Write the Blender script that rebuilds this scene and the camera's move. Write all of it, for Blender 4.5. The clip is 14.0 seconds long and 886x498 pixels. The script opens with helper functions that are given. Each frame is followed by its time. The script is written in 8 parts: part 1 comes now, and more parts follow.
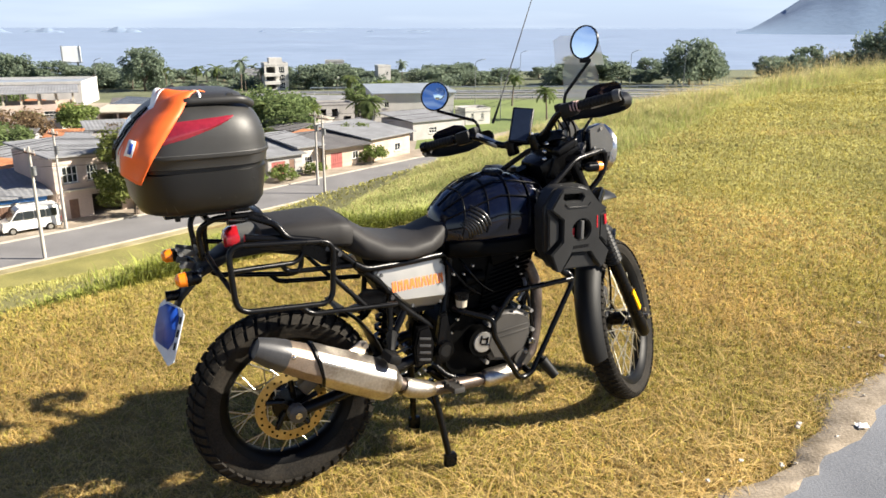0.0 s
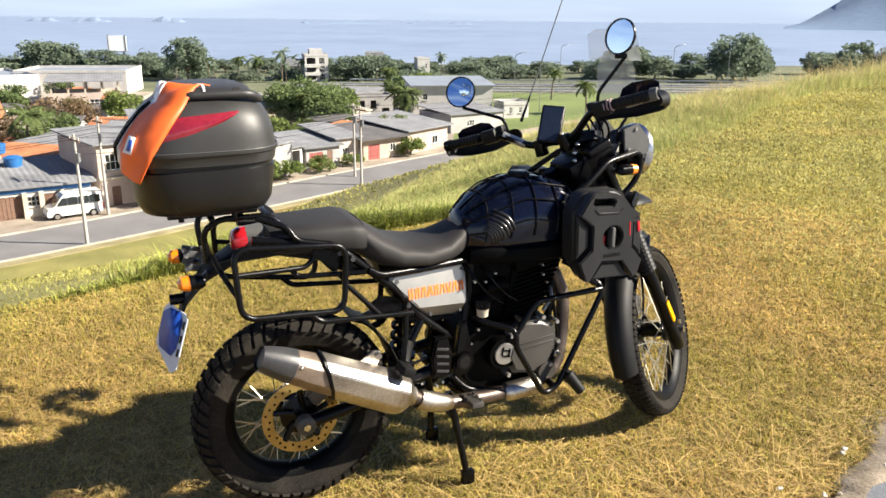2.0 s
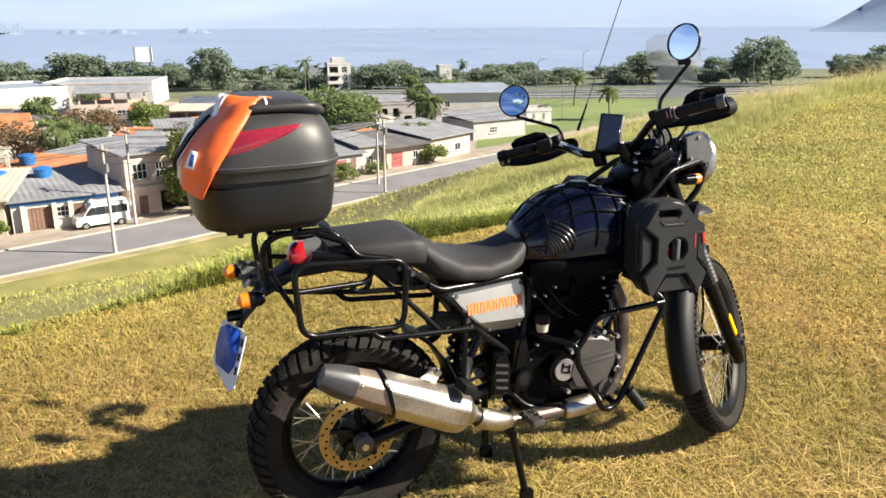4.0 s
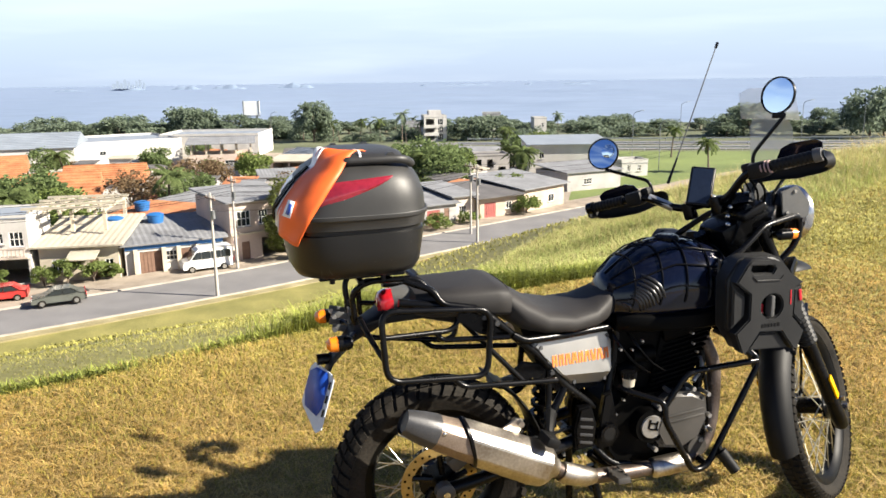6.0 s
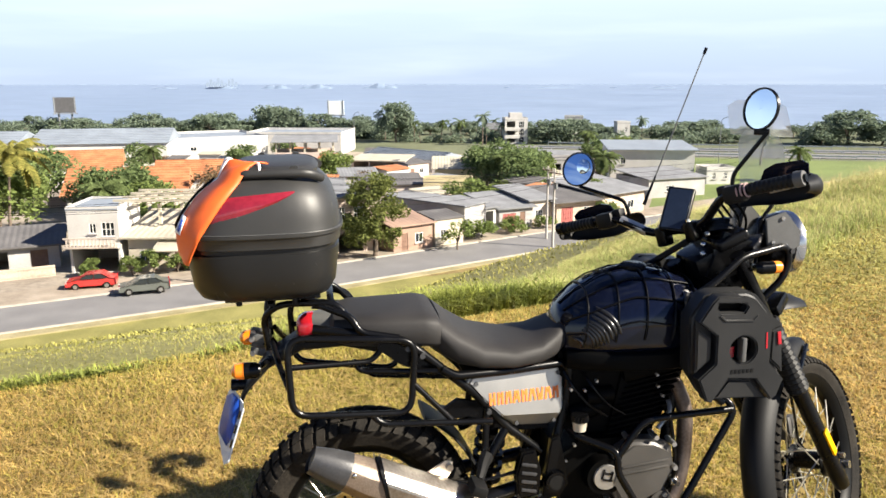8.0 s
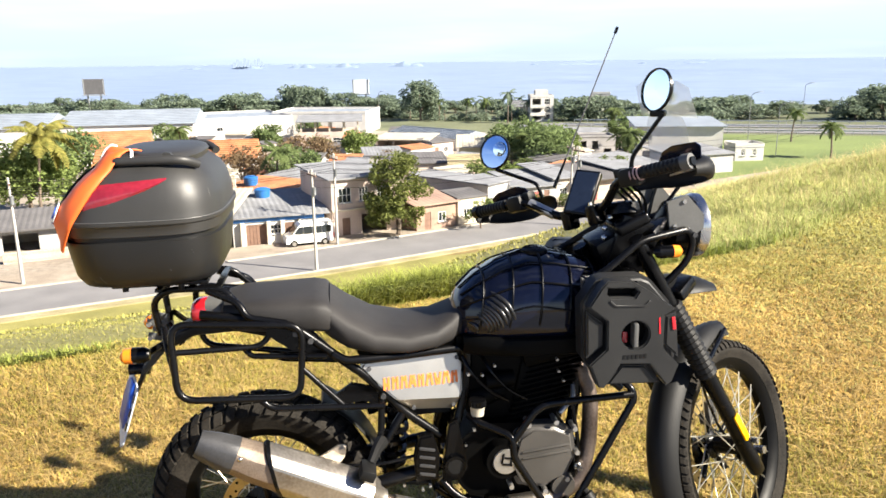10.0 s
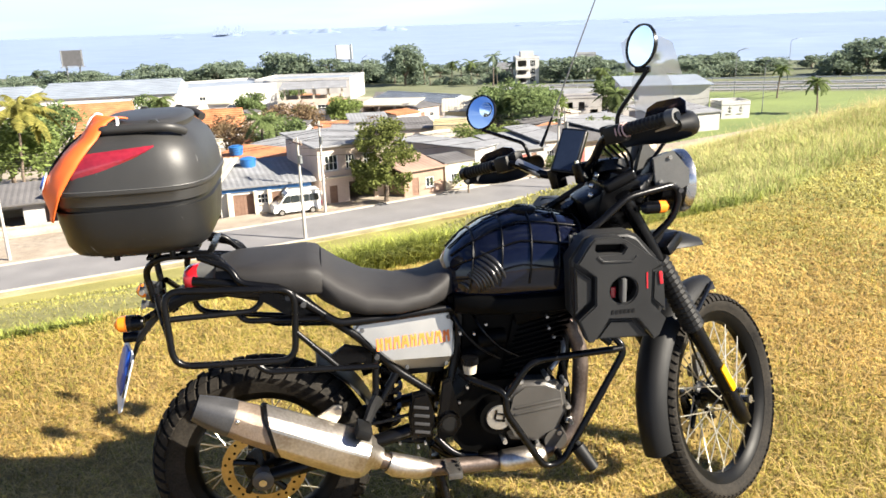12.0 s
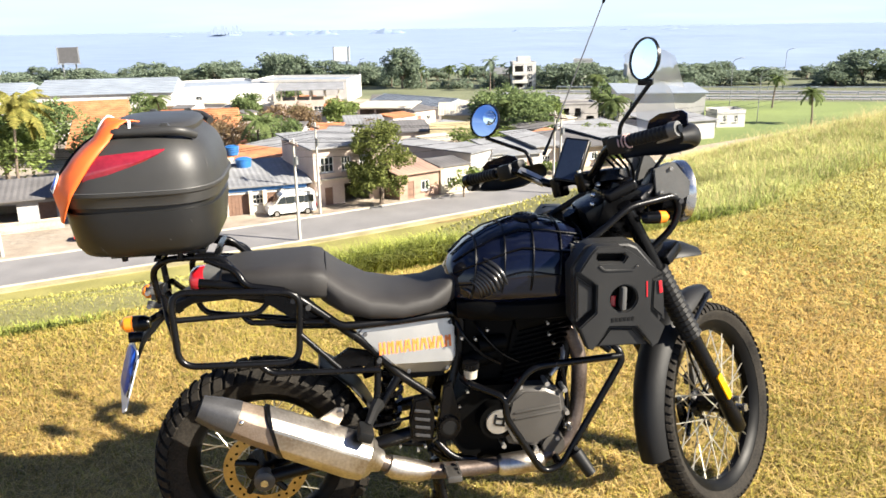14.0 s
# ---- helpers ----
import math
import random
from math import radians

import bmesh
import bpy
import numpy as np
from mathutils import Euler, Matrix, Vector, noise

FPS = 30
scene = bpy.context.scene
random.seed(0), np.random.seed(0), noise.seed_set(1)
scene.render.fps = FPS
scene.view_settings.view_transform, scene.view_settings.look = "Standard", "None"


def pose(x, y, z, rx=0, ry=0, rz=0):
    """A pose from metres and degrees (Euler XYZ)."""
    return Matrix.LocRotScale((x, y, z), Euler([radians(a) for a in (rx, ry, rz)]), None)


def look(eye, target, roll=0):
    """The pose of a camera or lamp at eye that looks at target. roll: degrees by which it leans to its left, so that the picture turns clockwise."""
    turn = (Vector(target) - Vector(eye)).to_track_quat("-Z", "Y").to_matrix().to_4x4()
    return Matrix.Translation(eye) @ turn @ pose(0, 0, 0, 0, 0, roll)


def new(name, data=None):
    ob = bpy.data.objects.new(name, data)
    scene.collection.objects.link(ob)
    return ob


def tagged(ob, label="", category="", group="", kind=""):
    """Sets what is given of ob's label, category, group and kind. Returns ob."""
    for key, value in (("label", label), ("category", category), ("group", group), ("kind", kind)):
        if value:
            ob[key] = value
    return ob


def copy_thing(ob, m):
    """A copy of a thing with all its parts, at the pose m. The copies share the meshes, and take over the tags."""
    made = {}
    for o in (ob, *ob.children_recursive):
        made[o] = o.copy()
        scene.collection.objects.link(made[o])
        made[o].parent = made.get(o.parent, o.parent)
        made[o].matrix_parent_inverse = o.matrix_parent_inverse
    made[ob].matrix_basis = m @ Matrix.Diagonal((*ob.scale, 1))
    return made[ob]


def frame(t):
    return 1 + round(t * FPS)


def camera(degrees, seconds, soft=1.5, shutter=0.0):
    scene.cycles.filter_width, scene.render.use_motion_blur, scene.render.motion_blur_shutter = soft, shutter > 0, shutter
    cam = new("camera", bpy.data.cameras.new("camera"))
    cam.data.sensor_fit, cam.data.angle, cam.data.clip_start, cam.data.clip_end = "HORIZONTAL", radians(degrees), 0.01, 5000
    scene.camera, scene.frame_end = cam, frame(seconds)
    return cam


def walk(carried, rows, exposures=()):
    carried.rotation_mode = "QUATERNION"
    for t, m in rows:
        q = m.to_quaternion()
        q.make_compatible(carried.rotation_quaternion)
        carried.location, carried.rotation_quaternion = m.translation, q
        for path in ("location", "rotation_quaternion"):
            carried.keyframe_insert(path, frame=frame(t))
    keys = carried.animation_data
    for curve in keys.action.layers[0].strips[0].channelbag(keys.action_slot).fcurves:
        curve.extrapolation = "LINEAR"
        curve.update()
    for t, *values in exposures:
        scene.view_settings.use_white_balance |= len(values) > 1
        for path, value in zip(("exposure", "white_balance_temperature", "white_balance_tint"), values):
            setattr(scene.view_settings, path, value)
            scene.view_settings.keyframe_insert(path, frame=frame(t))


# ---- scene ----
cam = camera(59.83, 14.0, soft=1.6)
# seconds, eye, then degrees of yaw, pitch and lean
PATH = [
    (0.0, 0.000, 0.000, 1.530, 0.00, -16.29, 0.44),
    (0.5, -0.017, -0.011, 1.529, -0.17, -16.27, -0.07),
    (1.0, -0.033, -0.013, 1.521, -0.26, -16.68, -0.52),
    (1.5, -0.010, 0.025, 1.525, 0.14, -16.66, -0.51),
    (2.0, 0.047, 0.156, 1.527, 2.76, -16.80, -0.02),
    (2.5, 0.051, 0.194, 1.522, 5.41, -18.10, 0.55),
    (2.7, 0.037, 0.196, 1.524, 5.47, -18.40, 0.62),
    (4.8, -0.115, 0.223, 1.534, 4.02, -14.00, 0.82),
    (5.0, -0.125, 0.200, 1.537, 4.44, -13.45, 0.70),
    (5.5, -0.142, 0.184, 1.539, 8.44, -12.37, 0.84),
    (6.0, -0.048, 0.185, 1.537, 11.47, -12.43, 1.29),
    (6.5, 0.137, 0.213, 1.547, 14.20, -12.33, 1.02),
    (7.0, 0.214, 0.273, 1.540, 16.76, -12.27, 1.05),
    (7.2, 0.227, 0.326, 1.537, 16.69, -12.30, 1.08),
    (9.3, 0.534, 0.595, 1.557, 19.34, -11.92, -0.03),
    (9.5, 0.580, 0.602, 1.556, 19.43, -12.11, 0.27),
    (10.0, 0.644, 0.615, 1.553, 19.44, -13.75, 1.22),
    (10.5, 0.658, 0.619, 1.552, 19.32, -14.61, 2.09),
    (11.0, 0.652, 0.608, 1.552, 18.87, -15.37, 2.07),
    (11.5, 0.646, 0.599, 1.550, 18.77, -15.90, 2.16),
    (12.0, 0.649, 0.595, 1.546, 18.67, -16.35, 2.47),
    (12.5, 0.651, 0.589, 1.550, 18.57, -16.39, 2.61),
    (13.0, 0.648, 0.580, 1.554, 18.44, -16.29, 2.27),
    (13.5, 0.643, 0.572, 1.558, 18.33, -16.21, 1.82),
    (14.0, 0.633, 0.561, 1.562, 18.20, -16.10, 1.40),
]
# the camera brightens a little on its way
EXPOSURES = [(0.0, 1.60), (2.7, 1.62), (5.0, 1.60), (7.2, 1.62), (9.5, 1.82), (10.0, 1.94), (10.5, 1.98), (12.0, 2.00), (14.0, 2.00)]
# the whole survey leans half a degree against the sea's horizon
LEVEL = pose(0, 0, 0, 0, -0.5, 0)
walk(cam, [(t, LEVEL @ Matrix.Translation((x, y, z)) @ pose(0, 0, 0, 0, 0, yaw) @ pose(0, 0, 0, 90 + pitch) @ pose(0, 0, 0, 0, 0, -lean)) for t, x, y, z, yaw, pitch, lean in PATH], EXPOSURES)

from mathutils import geometry

# ---- light ----
SUN_TO = Vector((0.838, -0.010, 0.545)).normalized()
world = bpy.data.worlds.new("sky")
scene.world = world
world.use_nodes = True
wn = world.node_tree.nodes
sky = wn.new("ShaderNodeTexSky")
sky.sky_type = "NISHITA"
sky.sun_disc = False
sky.sun_elevation = math.asin(SUN_TO.z)
sky.sun_rotation = math.atan2(SUN_TO.x, SUN_TO.y)
sky.air_density, sky.dust_density, sky.ozone_density = 0.7, 0.0, 3.0
wn["Background"].inputs["Strength"].default_value = 0.061
tint = wn.new("ShaderNodeMix")
tint.data_type, tint.blend_type = "RGBA", "MULTIPLY"
tint.inputs[0].default_value = 1.0
tint.inputs[7].default_value = (0.40, 0.50, 0.72, 1)
world.node_tree.links.new(sky.outputs[0], tint.inputs[6])
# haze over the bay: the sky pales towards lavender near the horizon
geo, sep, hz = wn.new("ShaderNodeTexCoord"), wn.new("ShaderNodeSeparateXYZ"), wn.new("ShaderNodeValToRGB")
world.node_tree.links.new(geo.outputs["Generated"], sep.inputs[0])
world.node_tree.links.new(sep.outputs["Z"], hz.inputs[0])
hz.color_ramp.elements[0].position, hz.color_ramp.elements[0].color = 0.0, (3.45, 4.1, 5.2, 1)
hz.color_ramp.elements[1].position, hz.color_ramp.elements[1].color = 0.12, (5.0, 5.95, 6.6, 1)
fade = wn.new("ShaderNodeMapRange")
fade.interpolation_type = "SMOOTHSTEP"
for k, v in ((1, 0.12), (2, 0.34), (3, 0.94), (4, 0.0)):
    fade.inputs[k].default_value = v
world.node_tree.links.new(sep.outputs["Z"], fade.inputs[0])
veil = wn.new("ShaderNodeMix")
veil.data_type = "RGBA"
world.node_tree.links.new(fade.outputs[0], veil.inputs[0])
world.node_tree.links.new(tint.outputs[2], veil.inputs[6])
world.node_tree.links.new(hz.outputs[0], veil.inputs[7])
# thin streaks of high cloud
squash, streak, thin, cloud = wn.new("ShaderNodeMapping"), wn.new("ShaderNodeTexNoise"), wn.new("ShaderNodeMapRange"), wn.new("ShaderNodeMix")
squash.inputs["Scale"].default_value = (1.6, 1.6, 17.0)
world.node_tree.links.new(geo.outputs["Generated"], squash.inputs["Vector"])
world.node_tree.links.new(squash.outputs[0], streak.inputs["Vector"])
streak.inputs["Scale"].default_value, streak.inputs["Detail"].default_value = 1.6, 5
for k, v in ((1, 0.48), (2, 0.74), (3, 0.0), (4, 0.26)):
    thin.inputs[k].default_value = v
world.node_tree.links.new(streak.outputs[0], thin.inputs[0])
cloud.data_type = "RGBA"
cloud.inputs[7].default_value = (6.5, 7.2, 7.4, 1)
world.node_tree.links.new(thin.outputs[0], cloud.inputs[0])
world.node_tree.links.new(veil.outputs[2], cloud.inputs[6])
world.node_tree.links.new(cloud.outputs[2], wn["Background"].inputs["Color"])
sun = new("sun", bpy.data.lights.new("sun", "SUN"))
sun.data.energy, sun.data.angle, sun.data.color = 5.0, radians(0.55), (1.0, 0.915, 0.775)
sun.matrix_world = look(SUN_TO * 60, (0, 0, 0))


# ---- materials ----
def material(name, color, rough=0.6, metal=0.0, vary=0.25, scale=8.0, bump=0.15, grain=60.0, second=None, rand=0.0, coat=0.0, island=0.0, spec=0.5, through_=0.0):
    """A procedural surface: two scales of colour change, relief, and a change from piece to piece."""
    m = bpy.data.materials.new(name)
    m.use_nodes = True
    t = m.node_tree
    n, l = t.nodes, t.links
    b = n["Principled BSDF"]
    b.inputs["Roughness"].default_value, b.inputs["Metallic"].default_value = rough, metal
    b.inputs["Coat Weight"].default_value = coat
    b.inputs["Specular IOR Level"].default_value = spec
    co = n.new("ShaderNodeTexCoord")
    big, small = n.new("ShaderNodeTexNoise"), n.new("ShaderNodeTexNoise")
    big.inputs["Scale"].default_value, small.inputs["Scale"].default_value = scale, grain
    big.inputs["Detail"].default_value, small.inputs["Detail"].default_value = 4, 3
    for k in (big, small):
        l.new(co.outputs["Object"], k.inputs["Vector"])
    dark = tuple(c * (1 - vary) for c in color)
    light = tuple(min(1, c * (1 + vary)) for c in color) if second is None else second
    ramp = n.new("ShaderNodeValToRGB")
    ramp.color_ramp.elements[0].position, ramp.color_ramp.elements[1].position = 0.32, 0.68
    ramp.color_ramp.elements[0].color, ramp.color_ramp.elements[1].color = (*dark, 1), (*light, 1)
    add = n.new("ShaderNodeMix")
    add.data_type = "FLOAT"
    add.inputs[0].default_value = 0.4
    l.new(big.outputs[0], add.inputs[2])
    l.new(small.outputs[0], add.inputs[3])
    value = add.outputs[0]
    l.new(value, ramp.inputs[0])
    out = ramp.outputs[0]
    if rand or island:
        src = n.new("ShaderNodeObjectInfo").outputs["Random"] if rand else n.new("ShaderNodeNewGeometry").outputs["Random Per Island"]
        mr = n.new("ShaderNodeMapRange")
        amount = rand or island
        mr.inputs[3].default_value, mr.inputs[4].default_value = 1 - amount, 1 + amount
        l.new(src, mr.inputs[0])
        hsv = n.new("ShaderNodeHueSaturation")
        l.new(out, hsv.inputs["Color"])
        l.new(mr.outputs[0], hsv.inputs["Value"])
        out = hsv.outputs[0]
    l.new(out, b.inputs["Base Color"])
    if bump:
        bp = n.new("ShaderNodeBump")
        bp.inputs["Strength"].default_value, bp.inputs["Distance"].default_value = bump, 0.3 / grain
        l.new(small.outputs[0], bp.inputs["Height"])
        l.new(bp.outputs[0], b.inputs["Normal"])
    rr = n.new("ShaderNodeMapRange")
    rr.inputs[3].default_value, rr.inputs[4].default_value = max(0.03, rough - 0.12), min(1, rough + 0.12)
    l.new(big.outputs[0], rr.inputs[0])
    l.new(rr.outputs[0], b.inputs["Roughness"])
    if through_:
        tb, mx = n.new("ShaderNodeBsdfTranslucent"), n.new("ShaderNodeMixShader")
        mx.inputs[0].default_value = through_
        l.new(out, tb.inputs["Color"])
        l.new(b.outputs[0], mx.inputs[1])
        l.new(tb.outputs[0], mx.inputs[2])
        l.new(mx.outputs[0], n["Material Output"].inputs["Surface"])
    return m


M_BLACK = material("satin_black_paint", (0.0022, 0.0022, 0.0025), 0.27, 0, 0.3, 9, 0.1, 220, spec=0.20)
M_GLOSS = material("gloss_black_blue_paint", (0.003, 0.004, 0.011), 0.08, 0, 0.25, 5, 0.0, 90, coat=0.2, spec=0.36)
M_PLASTIC = material("black_textured_plastic", (0.007, 0.007, 0.007), 0.50, 0, 0.25, 7, 0.35, 420, spec=0.2)
M_CASE = material("grey_black_case_plastic", (0.0235, 0.0230, 0.0220), 0.48, 0, 0.3, 6, 0.30, 500, spec=0.45)
# the lid's plastic darkened, for the shade on the ground-facing lower half
M_TUB = material("shaded_case_tub_plastic", (0.0095, 0.0095, 0.0095), 0.40, 0, 0.3, 6, 0.30, 500, spec=0.4)
M_RIM = material("black_rim_enamel", (0.0016, 0.0016, 0.0016), 0.42, 0, 0.2, 9, 0.05, 120, spec=0.10)
M_RIB = material("satin_knee_pad_rubber", (0.010, 0.010, 0.011), 0.30, 0, 0.2, 9, 0.0, 120, spec=0.6)
M_SEAT = material("black_seat_vinyl", (0.021, 0.0195, 0.019), 0.64, 0, 0.25, 12, 0.3, 350, spec=0.3)
M_RUBBER = material("worn_tyre_rubber", (0.006, 0.0058, 0.0055), 0.8, 0, 0.3, 10, 0.3, 160, second=(0.030, 0.026, 0.021), spec=0.12)
M_STEEL = material("brushed_stainless_steel", (0.40, 0.34, 0.275), 0.36, 1.0, 0.25, 9, 0.05, 120, second=(0.62, 0.58, 0.52))
M_HEAT = material("heat_stained_steel", (0.20, 0.145, 0.105), 0.46, 0.75, 0.25, 14, 0.25, 200, second=(0.31, 0.245, 0.19))
M_PIPE = material("dull_brown_header_steel", (0.085, 0.062, 0.050), 0.42, 0.75, 0.25, 12, 0.1, 150, second=(0.17, 0.135, 0.115))
M_CAP = material("sooty_grey_cap_steel", (0.045, 0.045, 0.047), 0.45, 0.3, 0.3, 16, 0.2, 200)
M_PANEL = material("silver_side_panel_paint", (0.40, 0.385, 0.36), 0.37, 0.92, 0.1, 5, 0.05, 300)
M_ENGINE = material("black_engine_casting", (0.0016, 0.0016, 0.0016), 0.5, 0.0, 0.3, 14, 0.4, 260, spec=0.06)
M_COVER = material("graphite_engine_cover", (0.060, 0.056, 0.051), 0.42, 0.15, 0.25, 8, 0.2, 320, spec=0.45)
M_COVER2 = material("scuffed_grey_plastic", (0.075, 0.075, 0.073), 0.48, 0, 0.25, 8, 0.2, 320)
M_CANGREY2 = material("scratched_case_plastic", (0.055, 0.055, 0.054), 0.5, 0, 0.25, 8, 0.2, 320)
M_CORD = material("faded_pink_cord", (0.36, 0.24, 0.23), 0.8, 0, 0.25, 30, 0.3, 320)
M_CLOUDY = material("cloudy_fluid_plastic", (0.42, 0.38, 0.30), 0.35, 0, 0.2, 20, 0.05, 90)
M_ALLOY = material("dull_cast_alloy", (0.45, 0.44, 0.42), 0.42, 0.9, 0.2, 12, 0.2, 200)
M_CHROME = material("bright_zinc_bolt", (0.55, 0.54, 0.52), 0.25, 1.0, 0.1, 20, 0.0, 90)
M_SPOKE = material("polished_spoke_steel", (0.56, 0.52, 0.42), 0.38, 1.0, 0.15, 20, 0.0, 90)
M_DISC = material("golden_brake_disc_steel", (0.42, 0.31, 0.12), 0.35, 0.8, 0.25, 20, 0.1, 300)
M_ORANGE = material("orange_indicator_lens", (0.85, 0.22, 0.01), 0.18, 0, 0.15, 20, 0.0, 90, coat=0.4)
M_RED = material("red_tail_lens", (0.42, 0.012, 0.02), 0.16, 0, 0.2, 14, 0.0, 90, coat=0.5)
M_WEDGE = material("dark_red_reflector", (0.20, 0.012, 0.022), 0.16, 0, 0.3, 12, 0.0, 90, coat=0.5)
M_YELLOW = material("yellow_reflector", (0.90, 0.45, 0.0), 0.25, 0, 0.1, 20, 0.0, 90)
M_CLOTH = material("orange_nylon_cloth", (0.78, 0.13, 0.02), 0.55, 0, 0.15, 10, 0.3, 500)
M_WHITE = material("white_plastic", (0.75, 0.75, 0.74), 0.4, 0, 0.1, 9, 0.1, 200)
M_BLUE = material("blue_cover_film", (0.010, 0.055, 0.32), 0.4, 0, 0.2, 12, 0.1, 200)
M_PLATE = material("weathered_white_plate", (0.50, 0.54, 0.60), 0.45, 0.2, 0.15, 14, 0.1, 200)
M_ORPAINT = material("orange_decal", (0.72, 0.17, 0.02), 0.5, 0, 0.1, 20, 0.0, 90)
M_SCREEN = material("dark_phone_glass", (0.015, 0.022, 0.040), 0.06, 0, 0.2, 9, 0.0, 90)
M_CANGREY = material("dark_grey_moulded_plastic", (0.016, 0.016, 0.016), 0.46, 0, 0.2, 10, 0.3, 420, spec=0.35)


def plain_glass(name, color, rough, alpha):
    m = bpy.data.materials.new(name)
    m.use_nodes = True
    b = m.node_tree.nodes["Principled BSDF"]
    b.inputs["Base Color"].default_value, b.inputs["Roughness"].default_value = (*color, 1), rough
    b.inputs["Alpha"].default_value = alpha
    b.inputs["Specular IOR Level"].default_value = 0.3
    return m


M_GLASS = plain_glass("scratched_clear_windscreen", (0.88, 0.89, 0.88), 0.30, 0.36)
M_LENS = plain_glass("headlamp_glass", (0.8, 0.8, 0.78), 0.08, 0.6)
M_MIRROR = bpy.data.materials.new("mirror_glass")
M_MIRROR.use_nodes = True
mb = M_MIRROR.node_tree.nodes["Principled BSDF"]
mb.inputs["Metallic"].default_value, mb.inputs["Roughness"].default_value = 1.0, 0.02
mb.inputs["Base Color"].default_value = (0.80, 0.90, 0.97, 1)


# ---- mesh helpers ----
def part(name, bm, mat, parent=None, label="", smooth=40.0, m=None):
    """Links a bmesh as one object, under a thing or a part."""
    me = bpy.data.meshes.new(name)
    bmesh.ops.recalc_face_normals(bm, faces=bm.faces)
    bm.to_mesh(me)
    bm.free()
    me.materials.append(mat)
    if smooth:
        me.shade_smooth()
        me.set_sharp_from_angle(angle=radians(smooth))
    ob = new(name, me)
    if parent is not None:
        ob.parent = parent
    if m is not None:
        ob.matrix_basis = m
    if label:
        tagged(ob, label)
    return ob


def box(bm, c, size, rot=None, bevel=0.0, seg=2):
    m = Matrix.Translation(c) @ (rot.to_4x4() if rot is not None else Matrix.Identity(4)) @ Matrix.Diagonal((*size, 1))
    r = bmesh.ops.create_cube(bm, size=1.0, matrix=m)
    if bevel:
        es = list({e for v in r["verts"] for e in v.link_edges})
        bmesh.ops.bevel(bm, geom=es, offset=bevel, segments=seg, affect="EDGES", profile=0.6)


def cyl(bm, p0, p1, r0, r1=None, seg=16, caps=True):
    p0, p1 = Vector(p0), Vector(p1)
    r1 = r0 if r1 is None else r1
    d = p1 - p0
    m = Matrix.Translation((p0 + p1) / 2) @ d.to_track_quat("Z", "Y").to_matrix().to_4x4()
    bmesh.ops.create_cone(bm, cap_ends=caps, segments=seg, radius1=r0, radius2=r1, depth=d.length, matrix=m)


def rounded(pts, r, n=5):
    """A polyline with its corners rounded."""
    pts = [Vector(p) for p in pts]
    out = [pts[0]]
    for a, b, c in zip(pts, pts[1:], pts[2:]):
        k = min(r, (a - b).length * 0.48, (c - b).length * 0.48)
        s, e = b + (a - b).normalized() * k, b + (c - b).normalized() * k
        for i in range(n + 1):
            u = i / n
            out.append(s * (1 - u) ** 2 + b * 2 * u * (1 - u) + e * u * u)
    return out + [pts[-1]]


def sweep(bm, pts, r, seg=10, closed=False, caps=True):
    """A tube along points; r is one radius, or one for each point."""
    pts = [Vector(p) for p in pts]
    n = len(pts)
    rs = r if isinstance(r, (list, tuple)) else [r] * n
    rings, up = [], None
    for i, p in enumerate(pts):
        a, b = (pts[i - 1], pts[(i + 1) % n]) if closed else (pts[max(i - 1, 0)], pts[min(i + 1, n - 1)])
        d = (b - a).normalized()
        if up is None:
            up = d.orthogonal().normalized()
        up = (up - d * up.dot(d)).normalized()
        side = d.cross(up)
        rings.append([bm.verts.new(p + (up * math.cos(2 * math.pi * k / seg) + side * math.sin(2 * math.pi * k / seg)) * rs[i]) for k in range(seg)])
    for i in range(n if closed else n - 1):
        A, B = rings[i], rings[(i + 1) % n]
        for k in range(seg):
            bm.faces.new((A[k], A[(k + 1) % seg], B[(k + 1) % seg], B[k]))
    if caps and not closed:
        bm.faces.new(rings[0])
        bm.faces.new(rings[-1])


def lathe(bm, prof, seg=48, m=None, closed=True):
    """Turns a profile of (radius, height along y) about the y axis."""
    m = m or Matrix.Identity(4)
    rings = []
    for k in range(seg):
        a = 2 * math.pi * k / seg
        rings.append([bm.verts.new(m @ Vector((r * math.cos(a), h, r * math.sin(a)))) for r, h in prof])
    q = len(prof)
    for k in range(seg):
        A, B = rings[k], rings[(k + 1) % seg]
        for i in range(q if closed else q - 1):
            j = (i + 1) % q
            bm.faces.new((A[i], A[j], B[j], B[i]))


def loft(bm, rings, caps=True):
    vs = [[bm.verts.new(p) for p in ring] for ring in rings]
    q = len(vs[0])
    for A, B in zip(vs, vs[1:]):
        for k in range(q):
            bm.faces.new((A[k], A[(k + 1) % q], B[(k + 1) % q], B[k]))
    if caps:
        bm.faces.new(vs[0])
        bm.faces.new(vs[-1])
    return vs


def superellipse(n, a, b, e=2.5):
    out = []
    for k in range(n):
        t = 2 * math.pi * k / n
        c, s = math.cos(t), math.sin(t)
        out.append((a * math.copysign(abs(c) ** (2 / e), c), b * math.copysign(abs(s) ** (2 / e), s)))
    return out


